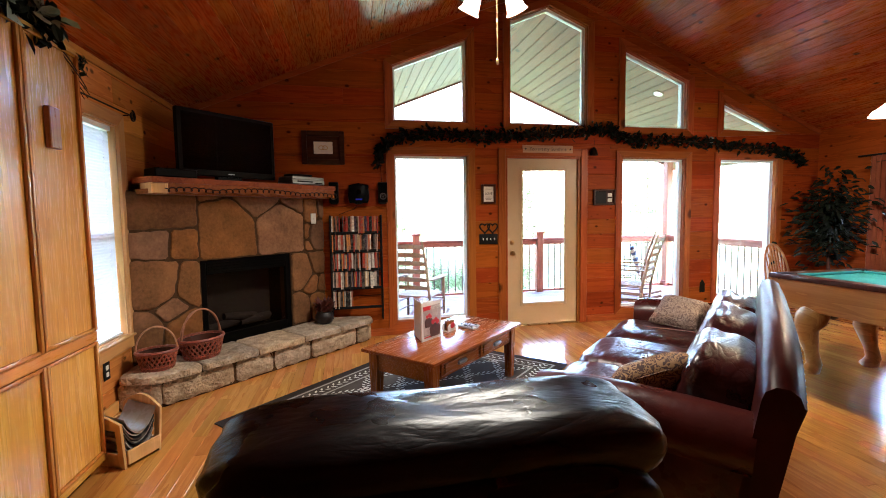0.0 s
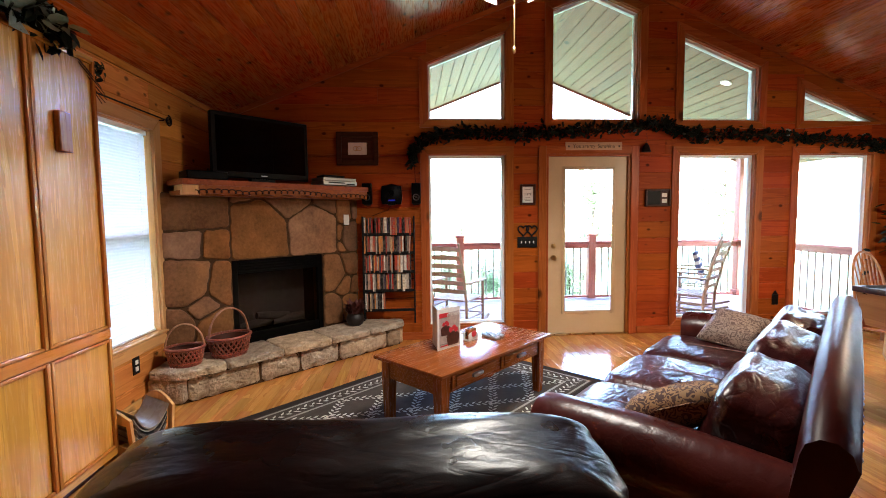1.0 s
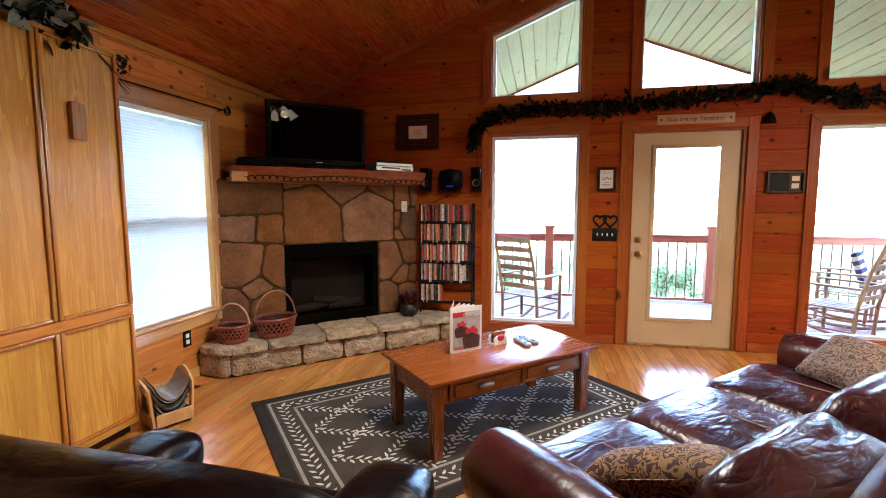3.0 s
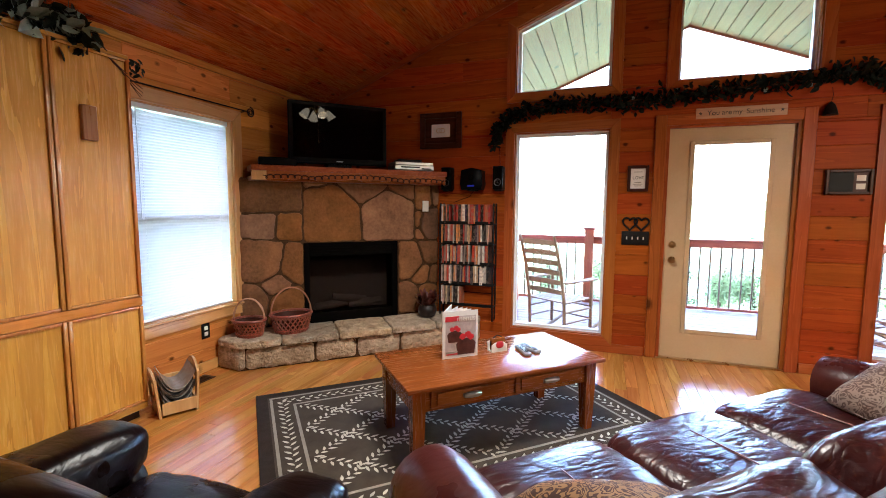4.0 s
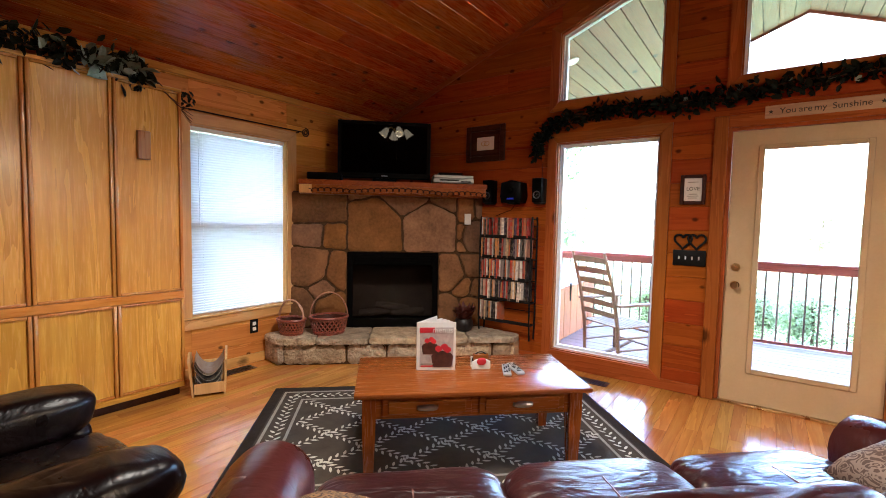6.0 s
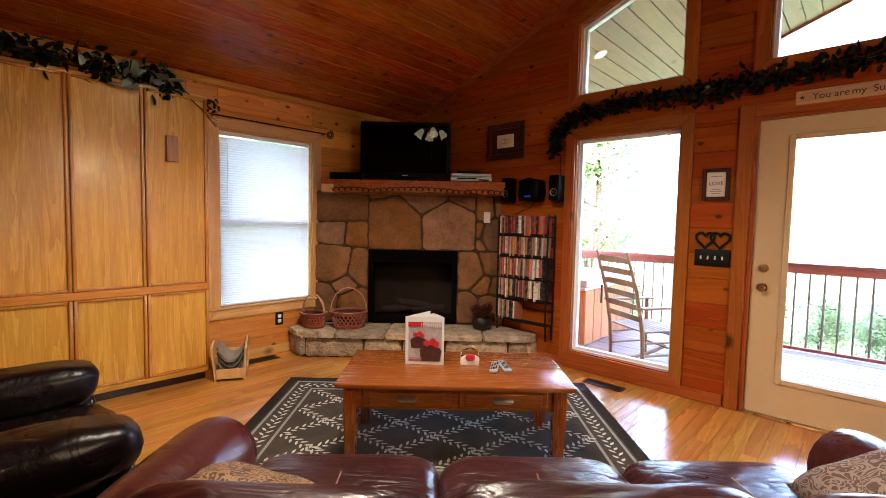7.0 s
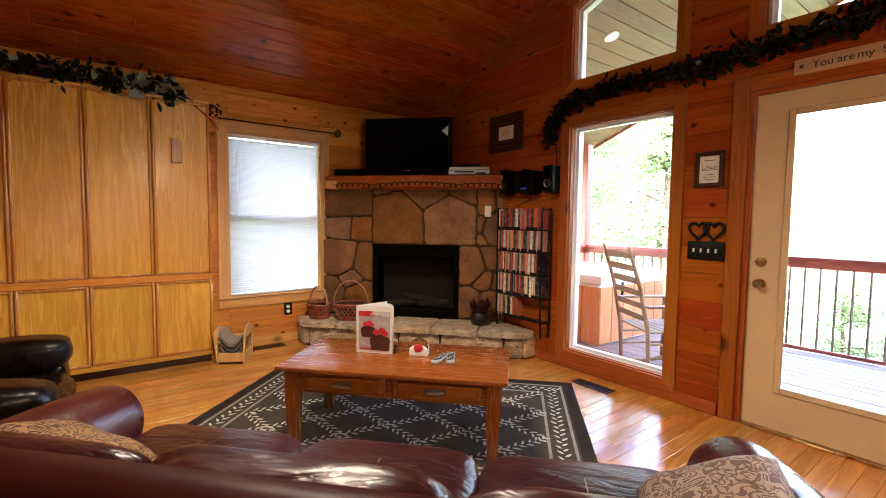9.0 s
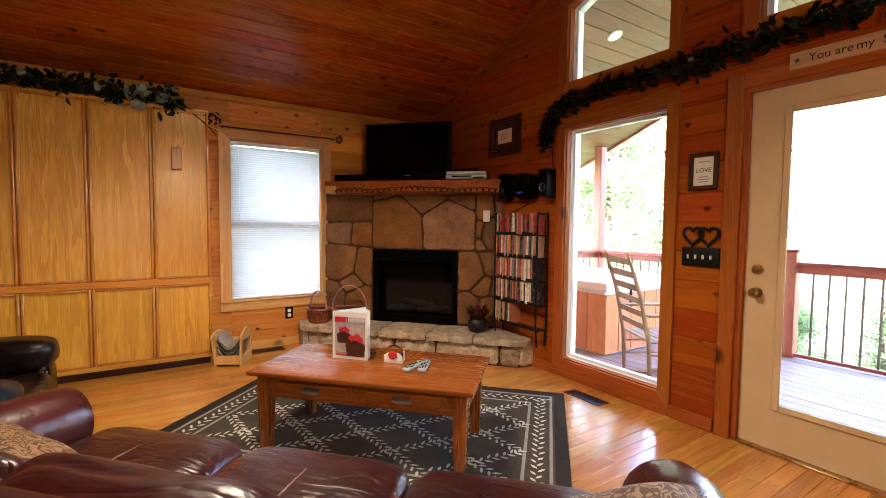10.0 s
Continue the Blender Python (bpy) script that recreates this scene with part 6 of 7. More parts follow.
for k in range(4):
    a = radians(90 * k + 33)
    d = Vector((math.cos(a), math.sin(a), 0))
    arm = part("lamp_arm", tube(nb(), [d * 0.045 + Vector((0, 0, 2.78)), d * 0.10 + Vector((0, 0, 2.80)), d * 0.14 + Vector((0, 0, 2.775))], 0.009, 8), BRASS, fan)
    m = Matrix.Translation(d * 0.14 + Vector((0, 0, 2.775))) @ Vector((0, 0, -1)).rotation_difference((d * 0.75 + Vector((0, 0, -1))).normalized()).to_matrix().to_4x4()
    part("glass_shade", lathe(nb(), [(0.022, 0.0), (0.035, -0.02), (0.048, -0.06), (0.058, -0.11), (0.072, -0.135), (0.068, -0.135), (0.054, -0.11), (0.044, -0.06), (0.02, -0.01)], 18, m=m), LAMPGLASS, arm, "lit frosted glass tulip shade")
    li = bpy.data.lights.new("bulb", "SPOT")
    li.energy, li.color, li.shadow_soft_size = BULB, (1.0, 0.88, 0.68), 0.03
    li.spot_size, li.spot_blend = radians(150), 0.6
    lo = new("bulb", li)
    lo.location = Vector((1.06, 2.96, 0)) + (m @ Vector((0, 0, -0.15)))
part("pull_chain", tube(nb(), [(0.01, 0, 2.70), (0.01, 0, 2.33)], 0.0022, 5), BRASS, fan)
part("chain_fob", lathe(nb(), [(0.0, 2.335), (0.008, 2.325), (0.010, 2.31), (0.006, 2.295), (0.0, 2.29)], 10, (0.01, 0, 0)), BRASS, fan)

# ---- pool table end ----
pool = thing("pool_table", pose(3.80, 3.53, 0), "light wood pool table with teal felt and claw legs", "pool table")
PX, PY, PZ = 0.98, -1.95, 0.82
bm = nb()
prism(bm, [(0.0, PZ - 0.03), (PX, PZ - 0.03), (PX - 0.10, PZ - 0.29), (0.10, PZ - 0.29)], lambda a, b, d: Vector((a, d, b)), PY, 0.0)
part("apron", bm, POOLWOOD, pool, smooth=0)
part("slate", boxed(0.05, PY + 0.05, PZ - 0.03, PX - 0.05, -0.05, PZ - 0.012), FELT, pool, "teal felt bed")
for a in ((-0.015, PY - 0.015, 0.10, 0.015), (PX - 0.10, PY - 0.015, PX + 0.015, 0.015), (0.10, -0.10, PX - 0.10, 0.015), (0.10, PY - 0.015, PX - 0.10, PY + 0.10)):
    part("rail", boxed(a[0], a[1], PZ - 0.03, a[2], a[3], PZ + 0.012, 0.008, seg=2), FRAMEWOOD, pool, "dark stained rail")
for a in ((0.10, PY + 0.12, 0.135, -0.12), (PX - 0.135, PY + 0.12, PX - 0.10, -0.12), (0.14, -0.135, PX - 0.14, -0.10), (0.14, PY + 0.10, PX - 0.14, PY + 0.135)):
    part("cushion", boxed(a[0], a[1], PZ - 0.012, a[2], a[3], PZ + 0.010, 0.006), FELT, pool, "felt cushion")
for x in (0.07, PX - 0.07):
    for y in (-0.07, PY / 2, PY + 0.07):
        part("pocket", lathe(nb(), [(0.055, PZ + 0.016), (0.068, PZ + 0.014), (0.07, PZ - 0.04), (0.05, PZ - 0.04), (0.05, PZ + 0.01)], 16, (x, y, 0)), BLACK, pool, "black pocket")
for x in (0.17, PX - 0.17):
    for y in (-0.27, PY + 0.27):
        bm = nb()
        tube(bm, [(x, y, PZ - 0.28), (x - 0.02, y + 0.03, PZ - 0.36), (x - 0.04, y + 0.05, PZ - 0.46), (x - 0.01, y + 0.02, 0.18), (x, y, 0.08), (x - 0.01, y + 0.03, 0.0)], [0.10, 0.115, 0.085, 0.05, 0.055, 0.07], 12)
        part("leg", bm, POOLWOOD, pool, "curved claw leg")

pend = thing("pendant_lamp", pose(4.29, 2.98, 2.10), "hanging billiard lamp with a lit glass shade", "lamp")
part("shade", lathe(nb(), [(0.02, 0.12), (0.06, 0.10), (0.15, 0.03), (0.17, 0.0), (0.165, 0.0), (0.14, 0.03), (0.05, 0.09)], 24), LAMPGLASS, pend, "lit white glass shade")
part("rod", tube(nb(), [(0, 0, 0.11), (0, 0, roof_z(4.29) - 2.10)], 0.007, 8), BRASS, pend)
li = bpy.data.lights.new("billiard_bulb", "POINT")
li.energy, li.color, li.shadow_soft_size = 3.0, (1.0, 0.74, 0.45), 0.06
new("billiard_bulb", li).location = (4.29, 2.98, 2.09)


def windsor(m, label):
    c = thing("windsor_chair", m, label, "chair", "chairs by the pool table")
    part("seat", pillow(nb(), 0.44, 0.42, 0.05, 0.6, 0.5, 28, 10, m=pose(0, 0, 0.45)), CHAIRWOOD, c)
    for sx in (-1, 1):
        for sy in (-1, 1):
            part("leg", tube(nb(), [(sx * 0.2, sy * 0.19, 0.0), (sx * 0.17, sy * 0.16, 0.2), (sx * 0.14, sy * 0.13, 0.44)], [0.013, 0.02, 0.013], 8), CHAIRWOOD, c)
        part("stretcher", tube(nb(), [(sx * 0.175, -0.165, 0.18), (sx * 0.175, 0.165, 0.18)], 0.011, 8), CHAIRWOOD, c)
    part("stretcher", tube(nb(), [(-0.175, 0, 0.18), (0.175, 0, 0.18)], 0.011, 8), CHAIRWOOD, c)
    hoop = [(0.21 * math.cos(a) * (1 + 0.08 * math.sin(a)), 0.18 + 0.10 * math.sin(a), 0.46 + 0.50 * math.sin(a) ** 0.8) for a in [math.pi * k / 24 for k in range(25)]]
    part("hoop_back", tube(nb(), hoop, 0.012, 8), CHAIRWOOD, c)
    for k in range(7):
        x = -0.15 + 0.05 * k
        a = math.acos(max(-1, min(1, x / 0.225)))
        part("spindle", tube(nb(), [(x * 0.8, 0.17, 0.46), (x, 0.18 + 0.10 * math.sin(a), 0.46 + 0.49 * math.sin(a) ** 0.8)], 0.0065, 6), CHAIRWOOD, c)
    return c


windsor(pose(5.35, 4.62, 0, 0, 0, 8), "bow back oak chair beside the gable windows")
windsor(pose(6.05, 3.95, 0, 0, 0, -70), "bow back oak chair under the curtained window")

tree = thing("potted_tree", pose(6.15, 4.85, 0), "tall dark silk ficus in a pot in the corner", "plant")
part("pot", lathe(nb(), [(0.12, 0.0), (0.15, 0.16), (0.17, 0.28), (0.155, 0.28), (0.13, 0.24)], 22), CERAMIC, tree)
bm = nb()
for k in range(3):
    tube(bm, [(0.02 * math.cos(k * 2), 0.02 * math.sin(k * 2), 0.2), (0.03 * math.sin(k), 0.02, 0.8), (0.08 * math.cos(k * 2.1), 0.08 * math.sin(k * 2.1), 1.4)], [0.018, 0.014, 0.006], 7)
part("trunk", bm, TWIG, tree)
bm = nb()
fr2 = random.Random(17)
for k in range(1400):
    a, r = fr2.random() * 6.283, abs(fr2.gauss(0, 0.19))
    z = fr2.gauss(1.25, 0.26)
    leaf(bm, (r * math.cos(a), min(r * math.sin(a), 0.48), z), (math.cos(a), math.sin(a), fr2.uniform(-1.2, 0.4)), (fr2.uniform(-1, 1), fr2.uniform(-1, 1), 1), fr2.uniform(0.07, 0.12), 0.045)
part("crown", bm, LEAF_DARK, tree, "dense dark leaves", kind="stuff", smooth=0)

cu = thing("curtain", Matrix(), "rust curtain panels with a dark rod at the side window", "curtain")
for y0, y1 in ((RWY0 - 0.05, RWY0 + 0.22), (RWY1 - 0.22, RWY1 + 0.05)):
    bm = nb()
    a = [bm.verts.new((XR - 0.06 + 0.02 * math.sin(k * 1.3), y0 + (y1 - y0) * k / 24, 2.04)) for k in range(25)]
    b = [bm.verts.new((XR - 0.06 + 0.025 * math.sin(k * 1.3 + 0.3), y0 + (y1 - y0) * k / 24, 0.62)) for k in range(25)]
    c = [bm.verts.new(v.co + Vector((0.004, 0, 0))) for v in a]
    d = [bm.verts.new(v.co + Vector((0.004, 0, 0))) for v in b]
    for k in range(24):
        bm.faces.new((a[k], a[k + 1], b[k + 1], b[k]))
        bm.faces.new((c[k], d[k], d[k + 1], c[k + 1]))
    part("panel", bm, CURTAIN, cu, smooth=80)
part("rod", tube(nb(), [(XR - 0.06, RWY0 - 0.2, 2.05), (XR - 0.06, RWY1 + 0.2, 2.05)], 0.012, 8), IRON, cu)

# ---- porch ----
RY = 8.2                                        # the railing along the deck's edge
DZ, DY0, DY1, DXA, DXB = -0.10, YG + 0.16, RY + 0.12, -1.40, 6.66
deck = thing("deck", Matrix(), "weathered reddish deck boards outside the door", "deck", kind="structure")
part("joists", boxed(DXA, DY0, DZ - 0.22, DXB, DY1, DZ - 0.03), REDWOOD, deck)
bd = finish(boxed(DXA, 0, -0.028, DXB, 0.138, 0, 0.003), "deck_board", DECK, 0)
y = DY0 + 0.003
while y < DY1 - 0.1:
    b = new("deck_board", bd)
    b.parent = deck
    b.location = (0, y, DZ + RNG.uniform(-0.001, 0.001))
    y += 0.144


def railing(name, p0, p1, label):
    p0, p1 = Vector(p0), Vector(p1)
    L = (p1 - p0).length
    ang = math.degrees(math.atan2(p1.y - p0.y, p1.x - p0.x))
    r = thing(name, pose(p0.x, p0.y, DZ, 0, 0, ang), label, "railing")
    part("top_rail", boxed(0, -0.07, 0.98, L, 0.07, 1.02, 0.005), REDWOOD, r)
    part("upper_rail", boxed(0, -0.02, 0.90, L, 0.02, 0.98, 0.004), REDWOOD, r)
    part("lower_rail", boxed(0, -0.02, 0.012, L, 0.02, 0.05, 0.004), REDWOOD, r)
    bal = finish(tube(nb(), [(0, 0, 0.03), (0, 0, 0.93)], 0.011, 6), "baluster", BALUSTER)
    n = int(L / 0.125)
    for k in range(1, n):
        o = new("baluster", bal)
        o.parent = r
        o.location = (L * k / n, 0, 0)
    return r


def post(x, y, z1, label):
    p = thing("porch_post", pose(x, y, DZ), label, "post", "porch posts")
    part("shaft", boxed(-0.065, -0.065, 0, 0.065, 0.065, z1 - DZ, 0.006), REDPOST, p)
    if z1 < 2:
        part("cap", boxed(-0.085, -0.085, z1 - DZ, 0.085, 0.085, z1 - DZ + 0.03, 0.006), REDPOST, p)
    else:
        part("base_trim", boxed(-0.085, -0.085, 0, 0.085, 0.085, 0.1, 0.006), REDPOST, p)


posts = [-1.16, 1.30, 3.66, 6.42]
for a, b in zip(posts, posts[1:]):
    railing("deck_railing", (a + 0.065, RY, 0), (b - 0.065, RY, 0), "red stained deck railing with dark balusters")
for x in (posts[0], posts[-1]):
    railing("deck_railing", (x, DY0 + 0.05, 0), (x, RY - 0.065, 0), "red stained side railing with dark balusters")
PR = 3.95                                       # porch ceiling at the ridge
for x in posts[1:3]:
    post(x, RY, 1.02, "red stained railing post with a flat cap")
for x in (posts[0], posts[-1]):
    post(x, RY, PR - SLOPE * abs(x - RIDGE) - 0.02, "tall red stained corner post")


def porch_z(x):
    return PR - SLOPE * abs(x - RIDGE)


bm = nb()
for side in (-1, 1):
    s = 0.0
    while s < 4.3:
        x0, x1 = RIDGE + side * s, RIDGE + side * (s + 0.142)
        prism(bm, [(x0, porch_z(x0)), (x1, porch_z(x1)), (x1, porch_z(x1) + 0.02), (x0, porch_z(x0) + 0.02)], lambda a, b, d: Vector((a, d, b)), DY0, 8.42)
        s += 0.150
solid("porch_ceiling", bm, SOFFIT, "sloped pine board porch ceiling", "ceiling", kind="structure", smooth=0)
bm = nb()
for xa, xb in ((RIDGE - 4.42, RIDGE), (RIDGE, RIDGE + 4.42)):
    prism(bm, [(xa, porch_z(xa) + 0.03), (xb, porch_z(xb) + 0.03), (xb, porch_z(xb) + 0.2), (xa, porch_z(xa) + 0.2)], lambda a, b, d: Vector((a, d, b)), DY0, 8.43)
solid("porch_roof", bm, BARK, "brown porch roof", "roof", kind="structure")
bm = nb()
for xa, xb in ((RIDGE - 4.42, RIDGE), (RIDGE, RIDGE + 4.42)):
    prism(bm, [(xa, porch_z(xa) - 0.03), (xb, porch_z(xb) - 0.03), (xb, porch_z(xb) + 0.2), (xa, porch_z(xa) + 0.2)], lambda a, b, d: Vector((a, d, b)), 8.43, 8.46)
solid("trim", bm, REDWOOD, "red stained rake board of the porch roof", "trim", kind="structure")
for x, y in ((0.44, 6.29), (4.64, 6.20)):
    c = thing("porch_downlight", pose(x, y, porch_z(x) - 0.002, 0, (-1 if x < RIDGE else 1) * math.degrees(math.atan(SLOPE)), 0), "round recessed porch light with a cream rim", "downlight", "porch lights")
    part("rim", lathe(nb(), [(0.045, -0.003), (0.048, -0.009), (0.070, -0.008), (0.074, 0.0)], 24), PAPER, c)
    part("bulb", lathe(nb(), [(0.0, -0.010), (0.028, -0.008), (0.044, -0.002)], 18), LAMPGLASS, c)


def rocker(m, label):
    r = thing("rocking_chair", m, label, "rocking chair", "porch rocking chairs")
    tilt = -0.22
    for sx in (-1, 1):
        part("back_post", tube(nb(), [(sx * 0.24, -0.20, 0.06), (sx * 0.24, -0.22, 0.42), (sx * 0.235, -0.22 + tilt * 0.35, 0.80), (sx * 0.23, -0.22 + tilt * 0.9, 1.16)], [0.018, 0.02, 0.019, 0.014], 8), ROCKER, r)
        part("front_post", tube(nb(), [(sx * 0.27, 0.24, 0.07), (sx * 0.27, 0.24, 0.64)], 0.02, 8), ROCKER, r)
        part("armrest", boxed(sx * 0.27 - 0.04, -0.26, 0.64, sx * 0.27 + 0.04, 0.31, 0.66, 0.006), ROCKER, r)
        part("rocker_runner", tube(nb(), [(sx * 0.255, -0.52 + 1.0 * k / 14, 0.022 + 0.10 * (2 * k / 14 - 0.98) ** 2) for k in range(15)], 0.02, 6), ROCKER, r)
        for z in (0.2, 0.32):
            part("rung", tube(nb(), [(sx * 0.255, -0.21, z), (sx * 0.27, 0.24, z)], 0.010, 6), ROCKER, r)
    for z in (0.2, 0.34):
        part("rung", tube(nb(), [(-0.27, 0.24, z), (0.27, 0.24, z)], 0.010, 6), ROCKER, r)
    for k in range(6):
        z = 0.54 + 0.108 * k
        y = -0.22 + tilt * (0.35 * (z - 0.42) / 0.38 if z < 0.8 else 0.35 + 0.55 * (z - 0.8) / 0.36)
        bm = nb()
        prism(bm, [(-0.235, z - 0.026), (0.235, z - 0.026), (0.235, z + 0.022), (0.12, z + 0.036), (0, z + 0.040), (-0.12, z + 0.036), (-0.235, z + 0.022)], lambda a, b, d, y=y: Vector((a, y + d - 0.05 * (1 - (a / 0.235) ** 2), b)), 0, 0.012)
        part("ladder_slat", bm, ROCKER, r)
    for k in range(8):
        part("seat_slat", boxed(-0.26, -0.21 + 0.06 * k, 0.415 - 0.004 * k * 0, 0.26, -0.157 + 0.06 * k, 0.43, 0.003), ROCKER, r)
    return r


rocker(pose(1.046, 6.22, DZ, 0, 0, -31.5), "brown ladder back rocking chair on the deck by the window")
rocker(pose(4.26, 6.22, DZ, 0, 0, 40), "brown ladder back rocking chair turned along the deck")
rocker(pose(4.85, 7.15, DZ, 0, 0, 52), "brown ladder back rocking chair with a striped cushion")
cush = thing("striped_cushion", pose(4.85, 7.15, DZ, 0, 0, 52) @ pose(0, -0.17, 0.47, -16, 0, 0), "white and blue striped cushion leaning in the rocking chair", "cushion")
for k in range(9):
    part("stripe", boxed(-0.20, -0.03, 0.05 * k, 0.20, 0.03, 0.05 * k + 0.0495, 0.012 if k in (0, 8) else 0.003), PAPER if k % 2 else STRIPE_BLUE, cush)

tub = thing("hot_tub", pose(-0.38, 7.14, DZ) @ Matrix.Diagonal((0.72, 0.72, 0.86, 1)), "square hot tub with red wood skirt and pale cover", "hot tub")
for k in range(4):
    m = pose(0, 0, 0, 0, 0, 90 * k)
    for j in range(6):
        part("skirt_board", boxed(-0.94 + 0.315 * j, -0.95, 0.03, -0.94 + 0.315 * j + 0.305, -0.925, 0.76, 0.006, m=m), TUBWOOD, tub)
part("shell", boxed(-0.92, -0.92, 0.0, 0.92, 0.92, 0.80, 0.02), VINYL, tub)
part("cover", boxed(-0.98, -0.98, 0.80, 0.98, 0.98, 0.91, 0.03, seg=2), WHITE, tub, "pale padded cover")
part("cover_strap", boxed(0.955, -0.4, 0.55, 0.965, -0.35, 0.85), BLACK, tub)

# ---- outdoors ----
bm = nb()
NG = 40
grid = {}
for i in range(NG + 1):
    for j in range(NG + 1):
        x, y = -420 + 840 * (i / NG), -120 + 620 * (j / NG) ** 1.6
        r = max(0.0, y - 9)
        z = -1.2 - 0.10 * min(r, 30) + 1.5 * noise.noise(Vector((x * 0.02, y * 0.02, 0))) * min(1.0, r / 25)
        grid[(i, j)] = bm.verts.new((x, y, z))
for i in range(NG):
    for j in range(NG):
        bm.faces.new((grid[(i, j)], grid[(i + 1, j)], grid[(i + 1, j + 1)], grid[(i, j + 1)]))
solid("ground", bm, GRASS, "green grassy slope falling away from the cabin", "ground", kind="structure", smooth=80)


def make_tree(x, y, z, h, seed, label):
    rng = random.Random(seed)
    t = thing("tree", pose(x, y, z), label, "tree", "trees beyond the deck")
    bm = nb()
    top = Vector((rng.uniform(-0.4, 0.4), rng.uniform(-0.4, 0.4), h * 0.9))
    tube(bm, [Vector((0, 0, 0)), top * 0.4 + Vector((0.1, 0, 0)), top * 0.75, top], [h * 0.022, h * 0.016, h * 0.009, 0.02], 8)
    tips = []
    for k in range(16):
        z0 = h * rng.uniform(0.25, 0.85)
        a = rng.random() * 6.283
        ln = h * rng.uniform(0.14, 0.28) * (1.15 - z0 / h)
        p = top * (z0 / (h * 0.9))
        q = p + Vector((math.cos(a) * ln, math.sin(a) * ln, ln * 0.35))
        tube(bm, [p, (p + q) / 2 + Vector((0, 0, 0.08 * ln)), q], [h * 0.006, h * 0.004, 0.015], 5)
        tips += [q, (p + q) / 2]
    part("trunk", bm, BARK, t)
    bm = nb()
    for q in tips + [top]:
        for k in range(150):
            o = Vector((rng.gauss(0, 1), rng.gauss(0, 1), rng.gauss(0, 0.7))) * h * 0.055
            d = Vector((rng.uniform(-1, 1), rng.uniform(-1, 1), rng.uniform(-0.8, 0.3)))
            L = h * rng.uniform(0.015, 0.029)
            leaf(bm, q + o, d, (rng.uniform(-1, 1), rng.uniform(-1, 1), 1), L, L * 0.6)
    part("crown", bm, LEAVES, t, "open crown of light green leaves", kind="stuff", smooth=0)
    return t


tr_rng = random.Random(31)
first = make_tree(-6.5, 15.5, -2.4, 9.5, 1, "leafy broad tree beyond the deck")
second = make_tree(-10.0, 21.0, -2.9, 11.0, 2, "tall leafy tree beyond the deck")
for x, y, src in ((-13.5, 15.0, first), (-9.5, 27.0, first), (-15.5, 23.0, second), (-17.5, 11.5, second), (-14.0, 4.0, first), (16.0, 38.0, second), (22.0, 30.0, first), (6.0, 52.0, first), (-5.9, 20.0, second)):
    copy_thing(src, pose(x, y, -2.6 - 0.06 * max(0, y - 16), 0, 0, tr_rng.uniform(0, 360)))
shrub = make_tree(1.2, 11.6, -1.75, 2.3, 5, "low leafy shrub on the slope below the deck")
for x, y in ((2.6, 12.4), (3.7, 11.4), (5.2, 12.2), (0.1, 12.6), (-1.2, 11.8), (6.8, 11.8), (1.9, 14.2), (4.4, 14.0), (-2.6, 12.9), (2.0, 10.9), (3.1, 10.8), (0.5, 10.9), (4.4, 10.9), (-0.6, 10.7)):
    copy_thing(shrub, pose(x, y, -1.85 - 0.08 * (y - 11), 0, 0, tr_rng.uniform(0, 360)))
far = nb()
for k in range(2600):
    x = tr_rng.uniform(-130, 130)
    y = 95 + tr_rng.uniform(0, 30)
    z = -9 + abs(tr_rng.gauss(0, 4.0)) + 3 * math.sin(x * 0.05)
    d = Vector((tr_rng.uniform(-1, 1), -0.4, tr_rng.uniform(-0.5, 1)))
    leaf(far, (x, y, z), d, (tr_rng.uniform(-0.5, 0.5), -1, 0.6), 3.2, 2.4)
solid("far_woods", far, LEAVES, "hazy green woods on the far slope", "woods", kind="stuff", smooth=0)

# ---- wall boards and floor strips ----
ROW = 0.186


def boards(wall, regions, to3, material, rng, joint_every=(1.6, 3.2)):
    zs = [k * ROW for k in range(int(4.2 / ROW) + 2)]
    for reg in regions:
        z_lo, z_hi = min(p[1] for p in reg), max(p[1] for p in reg)
        x_lo, x_hi = min(p[0] for p in reg), max(p[0] for p in reg)
        for z0 in zs:
            z1 = z0 + ROW
            if z1 <= z_lo + 0.002 or z0 >= z_hi - 0.002:
                continue
            x = x_lo
            while x < x_hi - 1e-4:
                step = rng.uniform(*joint_every)
                x1 = x_hi if x_hi - x < step + 0.5 else x + step
                c = clip(clip(clip(clip(reg, 0, -1, -z0 - 0.0005), 0, 1, z1 - 0.0005), -1, 0, -x), 1, 0, x1)
                if len(c) > 2 and area(c) > 0.0004:
                    dd = rng.uniform(0, 0.0015)
                    bm = nb()
                    n = len(c)
                    cx, cz = sum(p[0] for p in c) / n, sum(p[1] for p in c) / n
                    h = max(p[1] for p in c) - min(p[1] for p in c)
                    k = max(0.3, 1 - 0.009 / max(h, 0.02))
                    face = [(px + (0.0012 if px < cx else -0.0012), cz + (pz - cz) * k) for px, pz in c]
                    r0 = [bm.verts.new(to3(a, b, dd)) for a, b in face]
                    r1 = [bm.verts.new(to3(a, b, dd + 0.004)) for a, b in c]
                    r2 = [bm.verts.new(to3(a, b, 0.0225)) for a, b in c]
                    for p, q in ((r0, r1), (r1, r2)):
                        for i in range(n):
                            bm.faces.new((p[i], p[(i + 1) % n], q[(i + 1) % n], q[i]))
                    bm.faces.new(r0)
                    part("board", bm, material, wall, smooth=0)
                x = x1


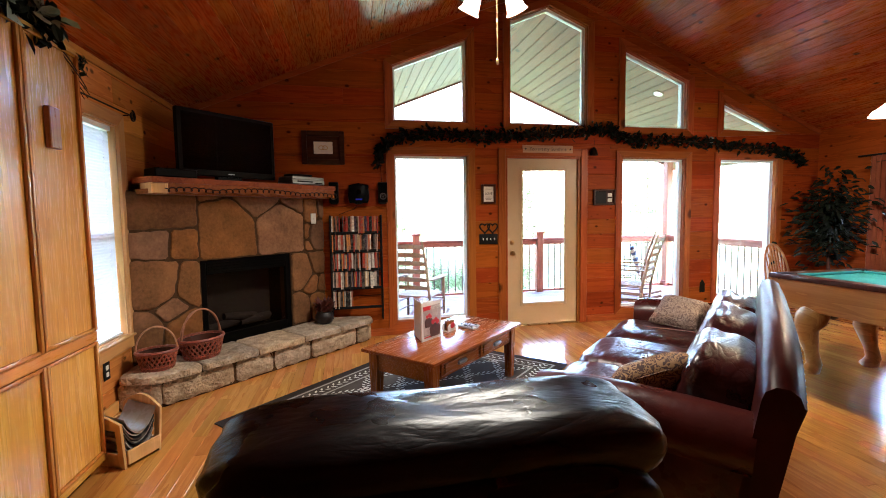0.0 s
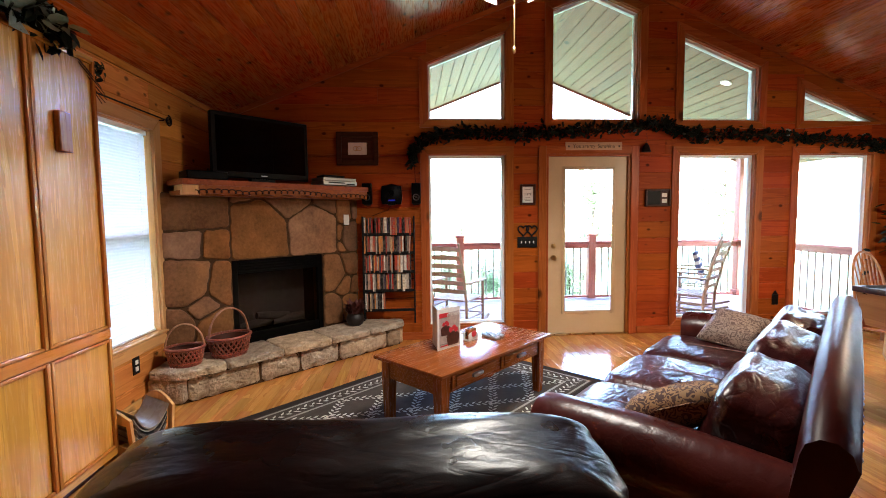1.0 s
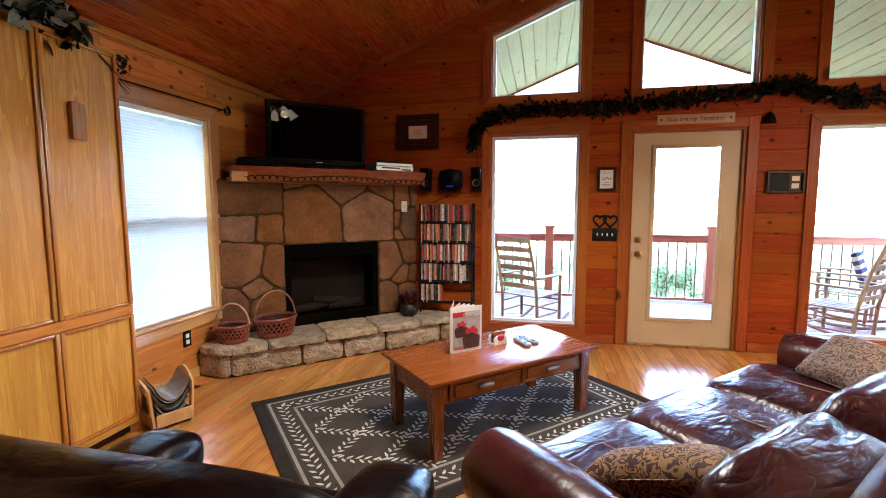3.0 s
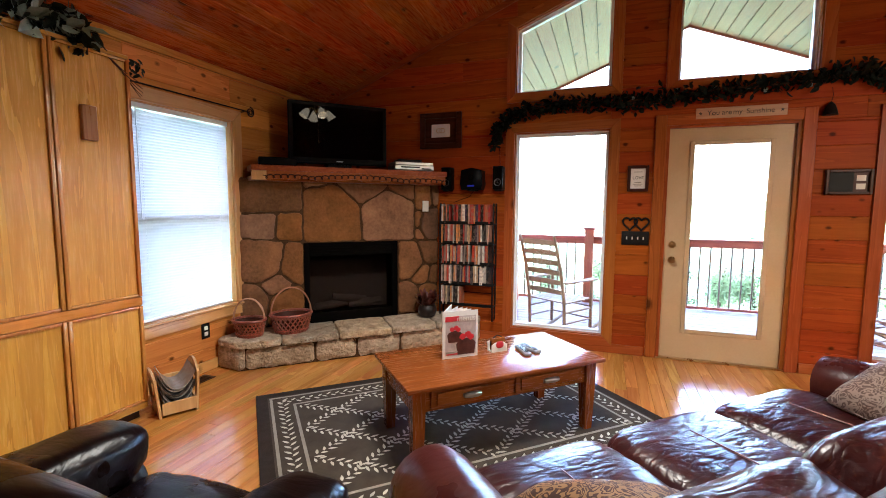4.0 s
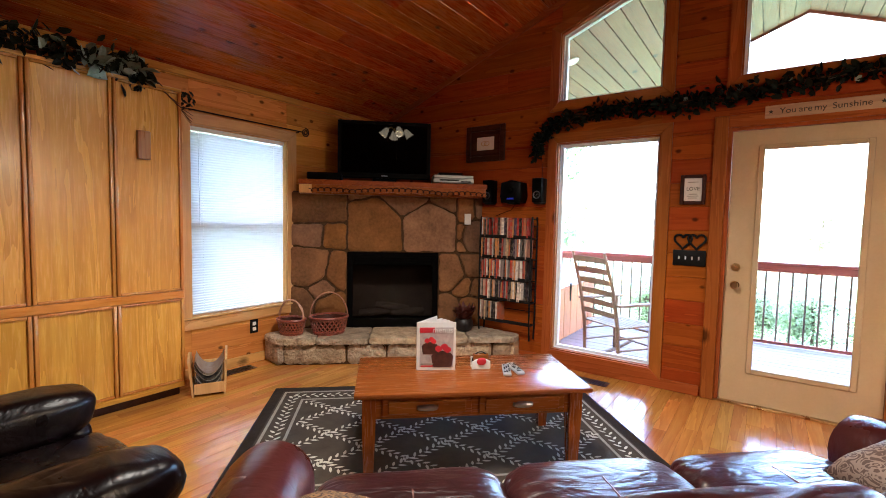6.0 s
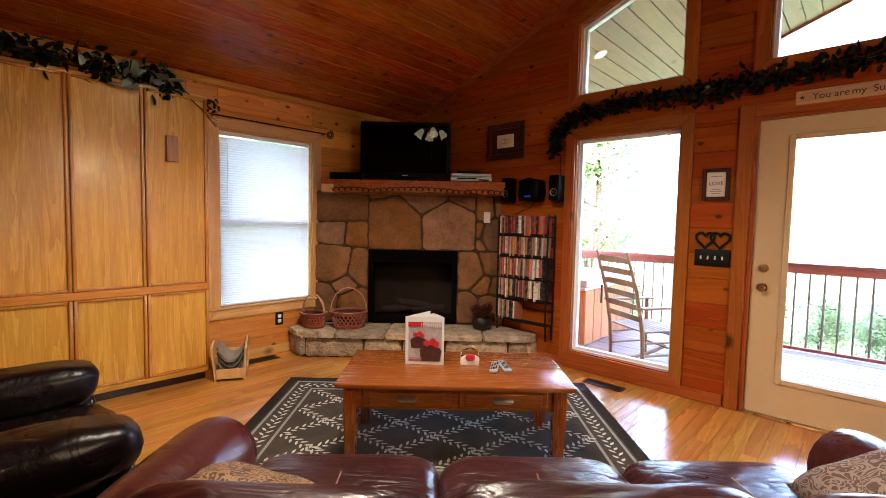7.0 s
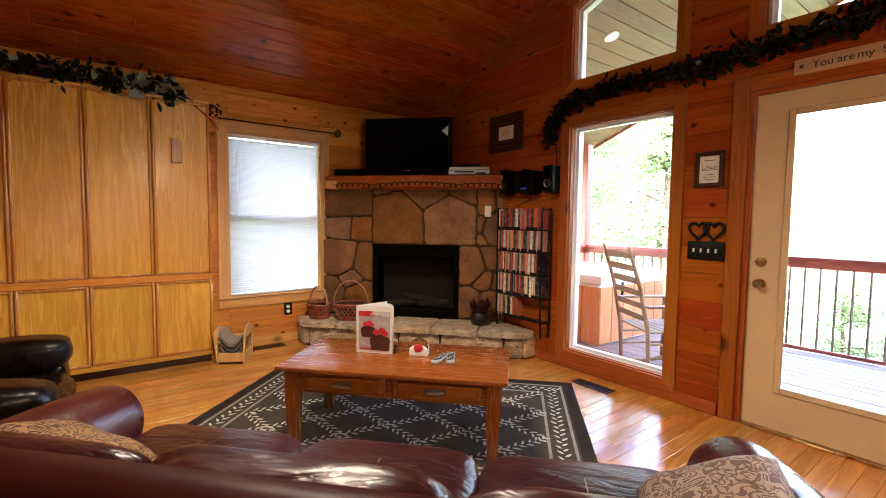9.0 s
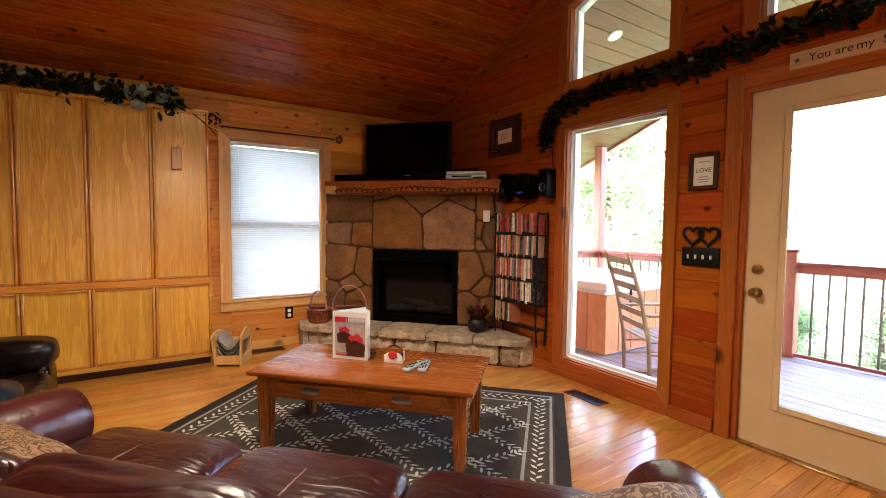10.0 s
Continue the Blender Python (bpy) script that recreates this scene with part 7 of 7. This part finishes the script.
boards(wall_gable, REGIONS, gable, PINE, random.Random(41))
boards(wall_left, [[(2.9, 0), (LWY0, 0), (LWY0, EAVE), (2.9, EAVE)], [(1.2, 2.2), (2.9, 2.2), (2.9, EAVE), (1.2, EAVE)]] + LREGIONS[1:3] + [[(LWY1, 0), (YG, 0), (YG, EAVE), (LWY1, EAVE)]], left, PINE_Y_LIT, random.Random(43))
solid("wall_lining", boxed(XL - 0.022, YB, 0, XL, 1.2, EAVE), PINE_Y_LIT, "plain pine lining of the side wall", "wall", kind="structure")
solid("wall_lining", boxed(XL - 0.022, 1.2, 0, XL, 2.9, 2.2), PINE_Y_LIT, "plain pine lining of the side wall", "wall", kind="structure")

# floor strips along the room: those in the open stretch are pieces, the rest one mesh
frng = random.Random(47)
SW = 0.083
strip_me = {}
rest = nb()
made = 0
x = XL
while x < XR:
    y = YB - frng.random() * 1.2
    while y < YG:
        L = frng.choice((0.6, 0.9, 1.2, 1.5))
        ya, yb = max(y, YB), min(y + L, YG)
        if yb - ya > 0.02:
            xm, ym = x + SW / 2, (ya + yb) / 2
            near = (-1.3 < xm < 2.9 and 2.6 < ym < 5.4) and not (0.2 < xm < 1.6 and 3.0 < ym < 4.2)
            if near and made < 300:
                key = round(yb - ya, 3)
                if key not in strip_me:
                    strip_me[key] = finish(boxed(-SW / 2 + 0.0004, -key / 2 + 0.0004, -0.016, SW / 2 - 0.0004, key / 2 - 0.0004, 0, 0.0012), "floor_strip", FLOOR, 0)
                o = new("floor_strip", strip_me[key])
                o.parent = floor
                o.location = (xm, ym, frng.uniform(-0.0004, 0.0))
                made += 1
            else:
                vs = [rest.verts.new(p) for p in ((x + 0.0006, ya + 0.0006, 0), (x + SW - 0.0006, ya + 0.0006, 0), (x + SW - 0.0006, yb - 0.0006, 0), (x + 0.0006, yb - 0.0006, 0))]
                lo = [rest.verts.new(v.co - Vector((0, 0, 0.016))) for v in vs]
                rest.faces.new(vs)
                for k in range(4):
                    rest.faces.new((vs[k], lo[k], lo[(k + 1) % 4], vs[(k + 1) % 4]))
        y += L
    x += SW
part("floor_strips", rest, FLOOR_FAR, floor, kind="stuff", smooth=0)
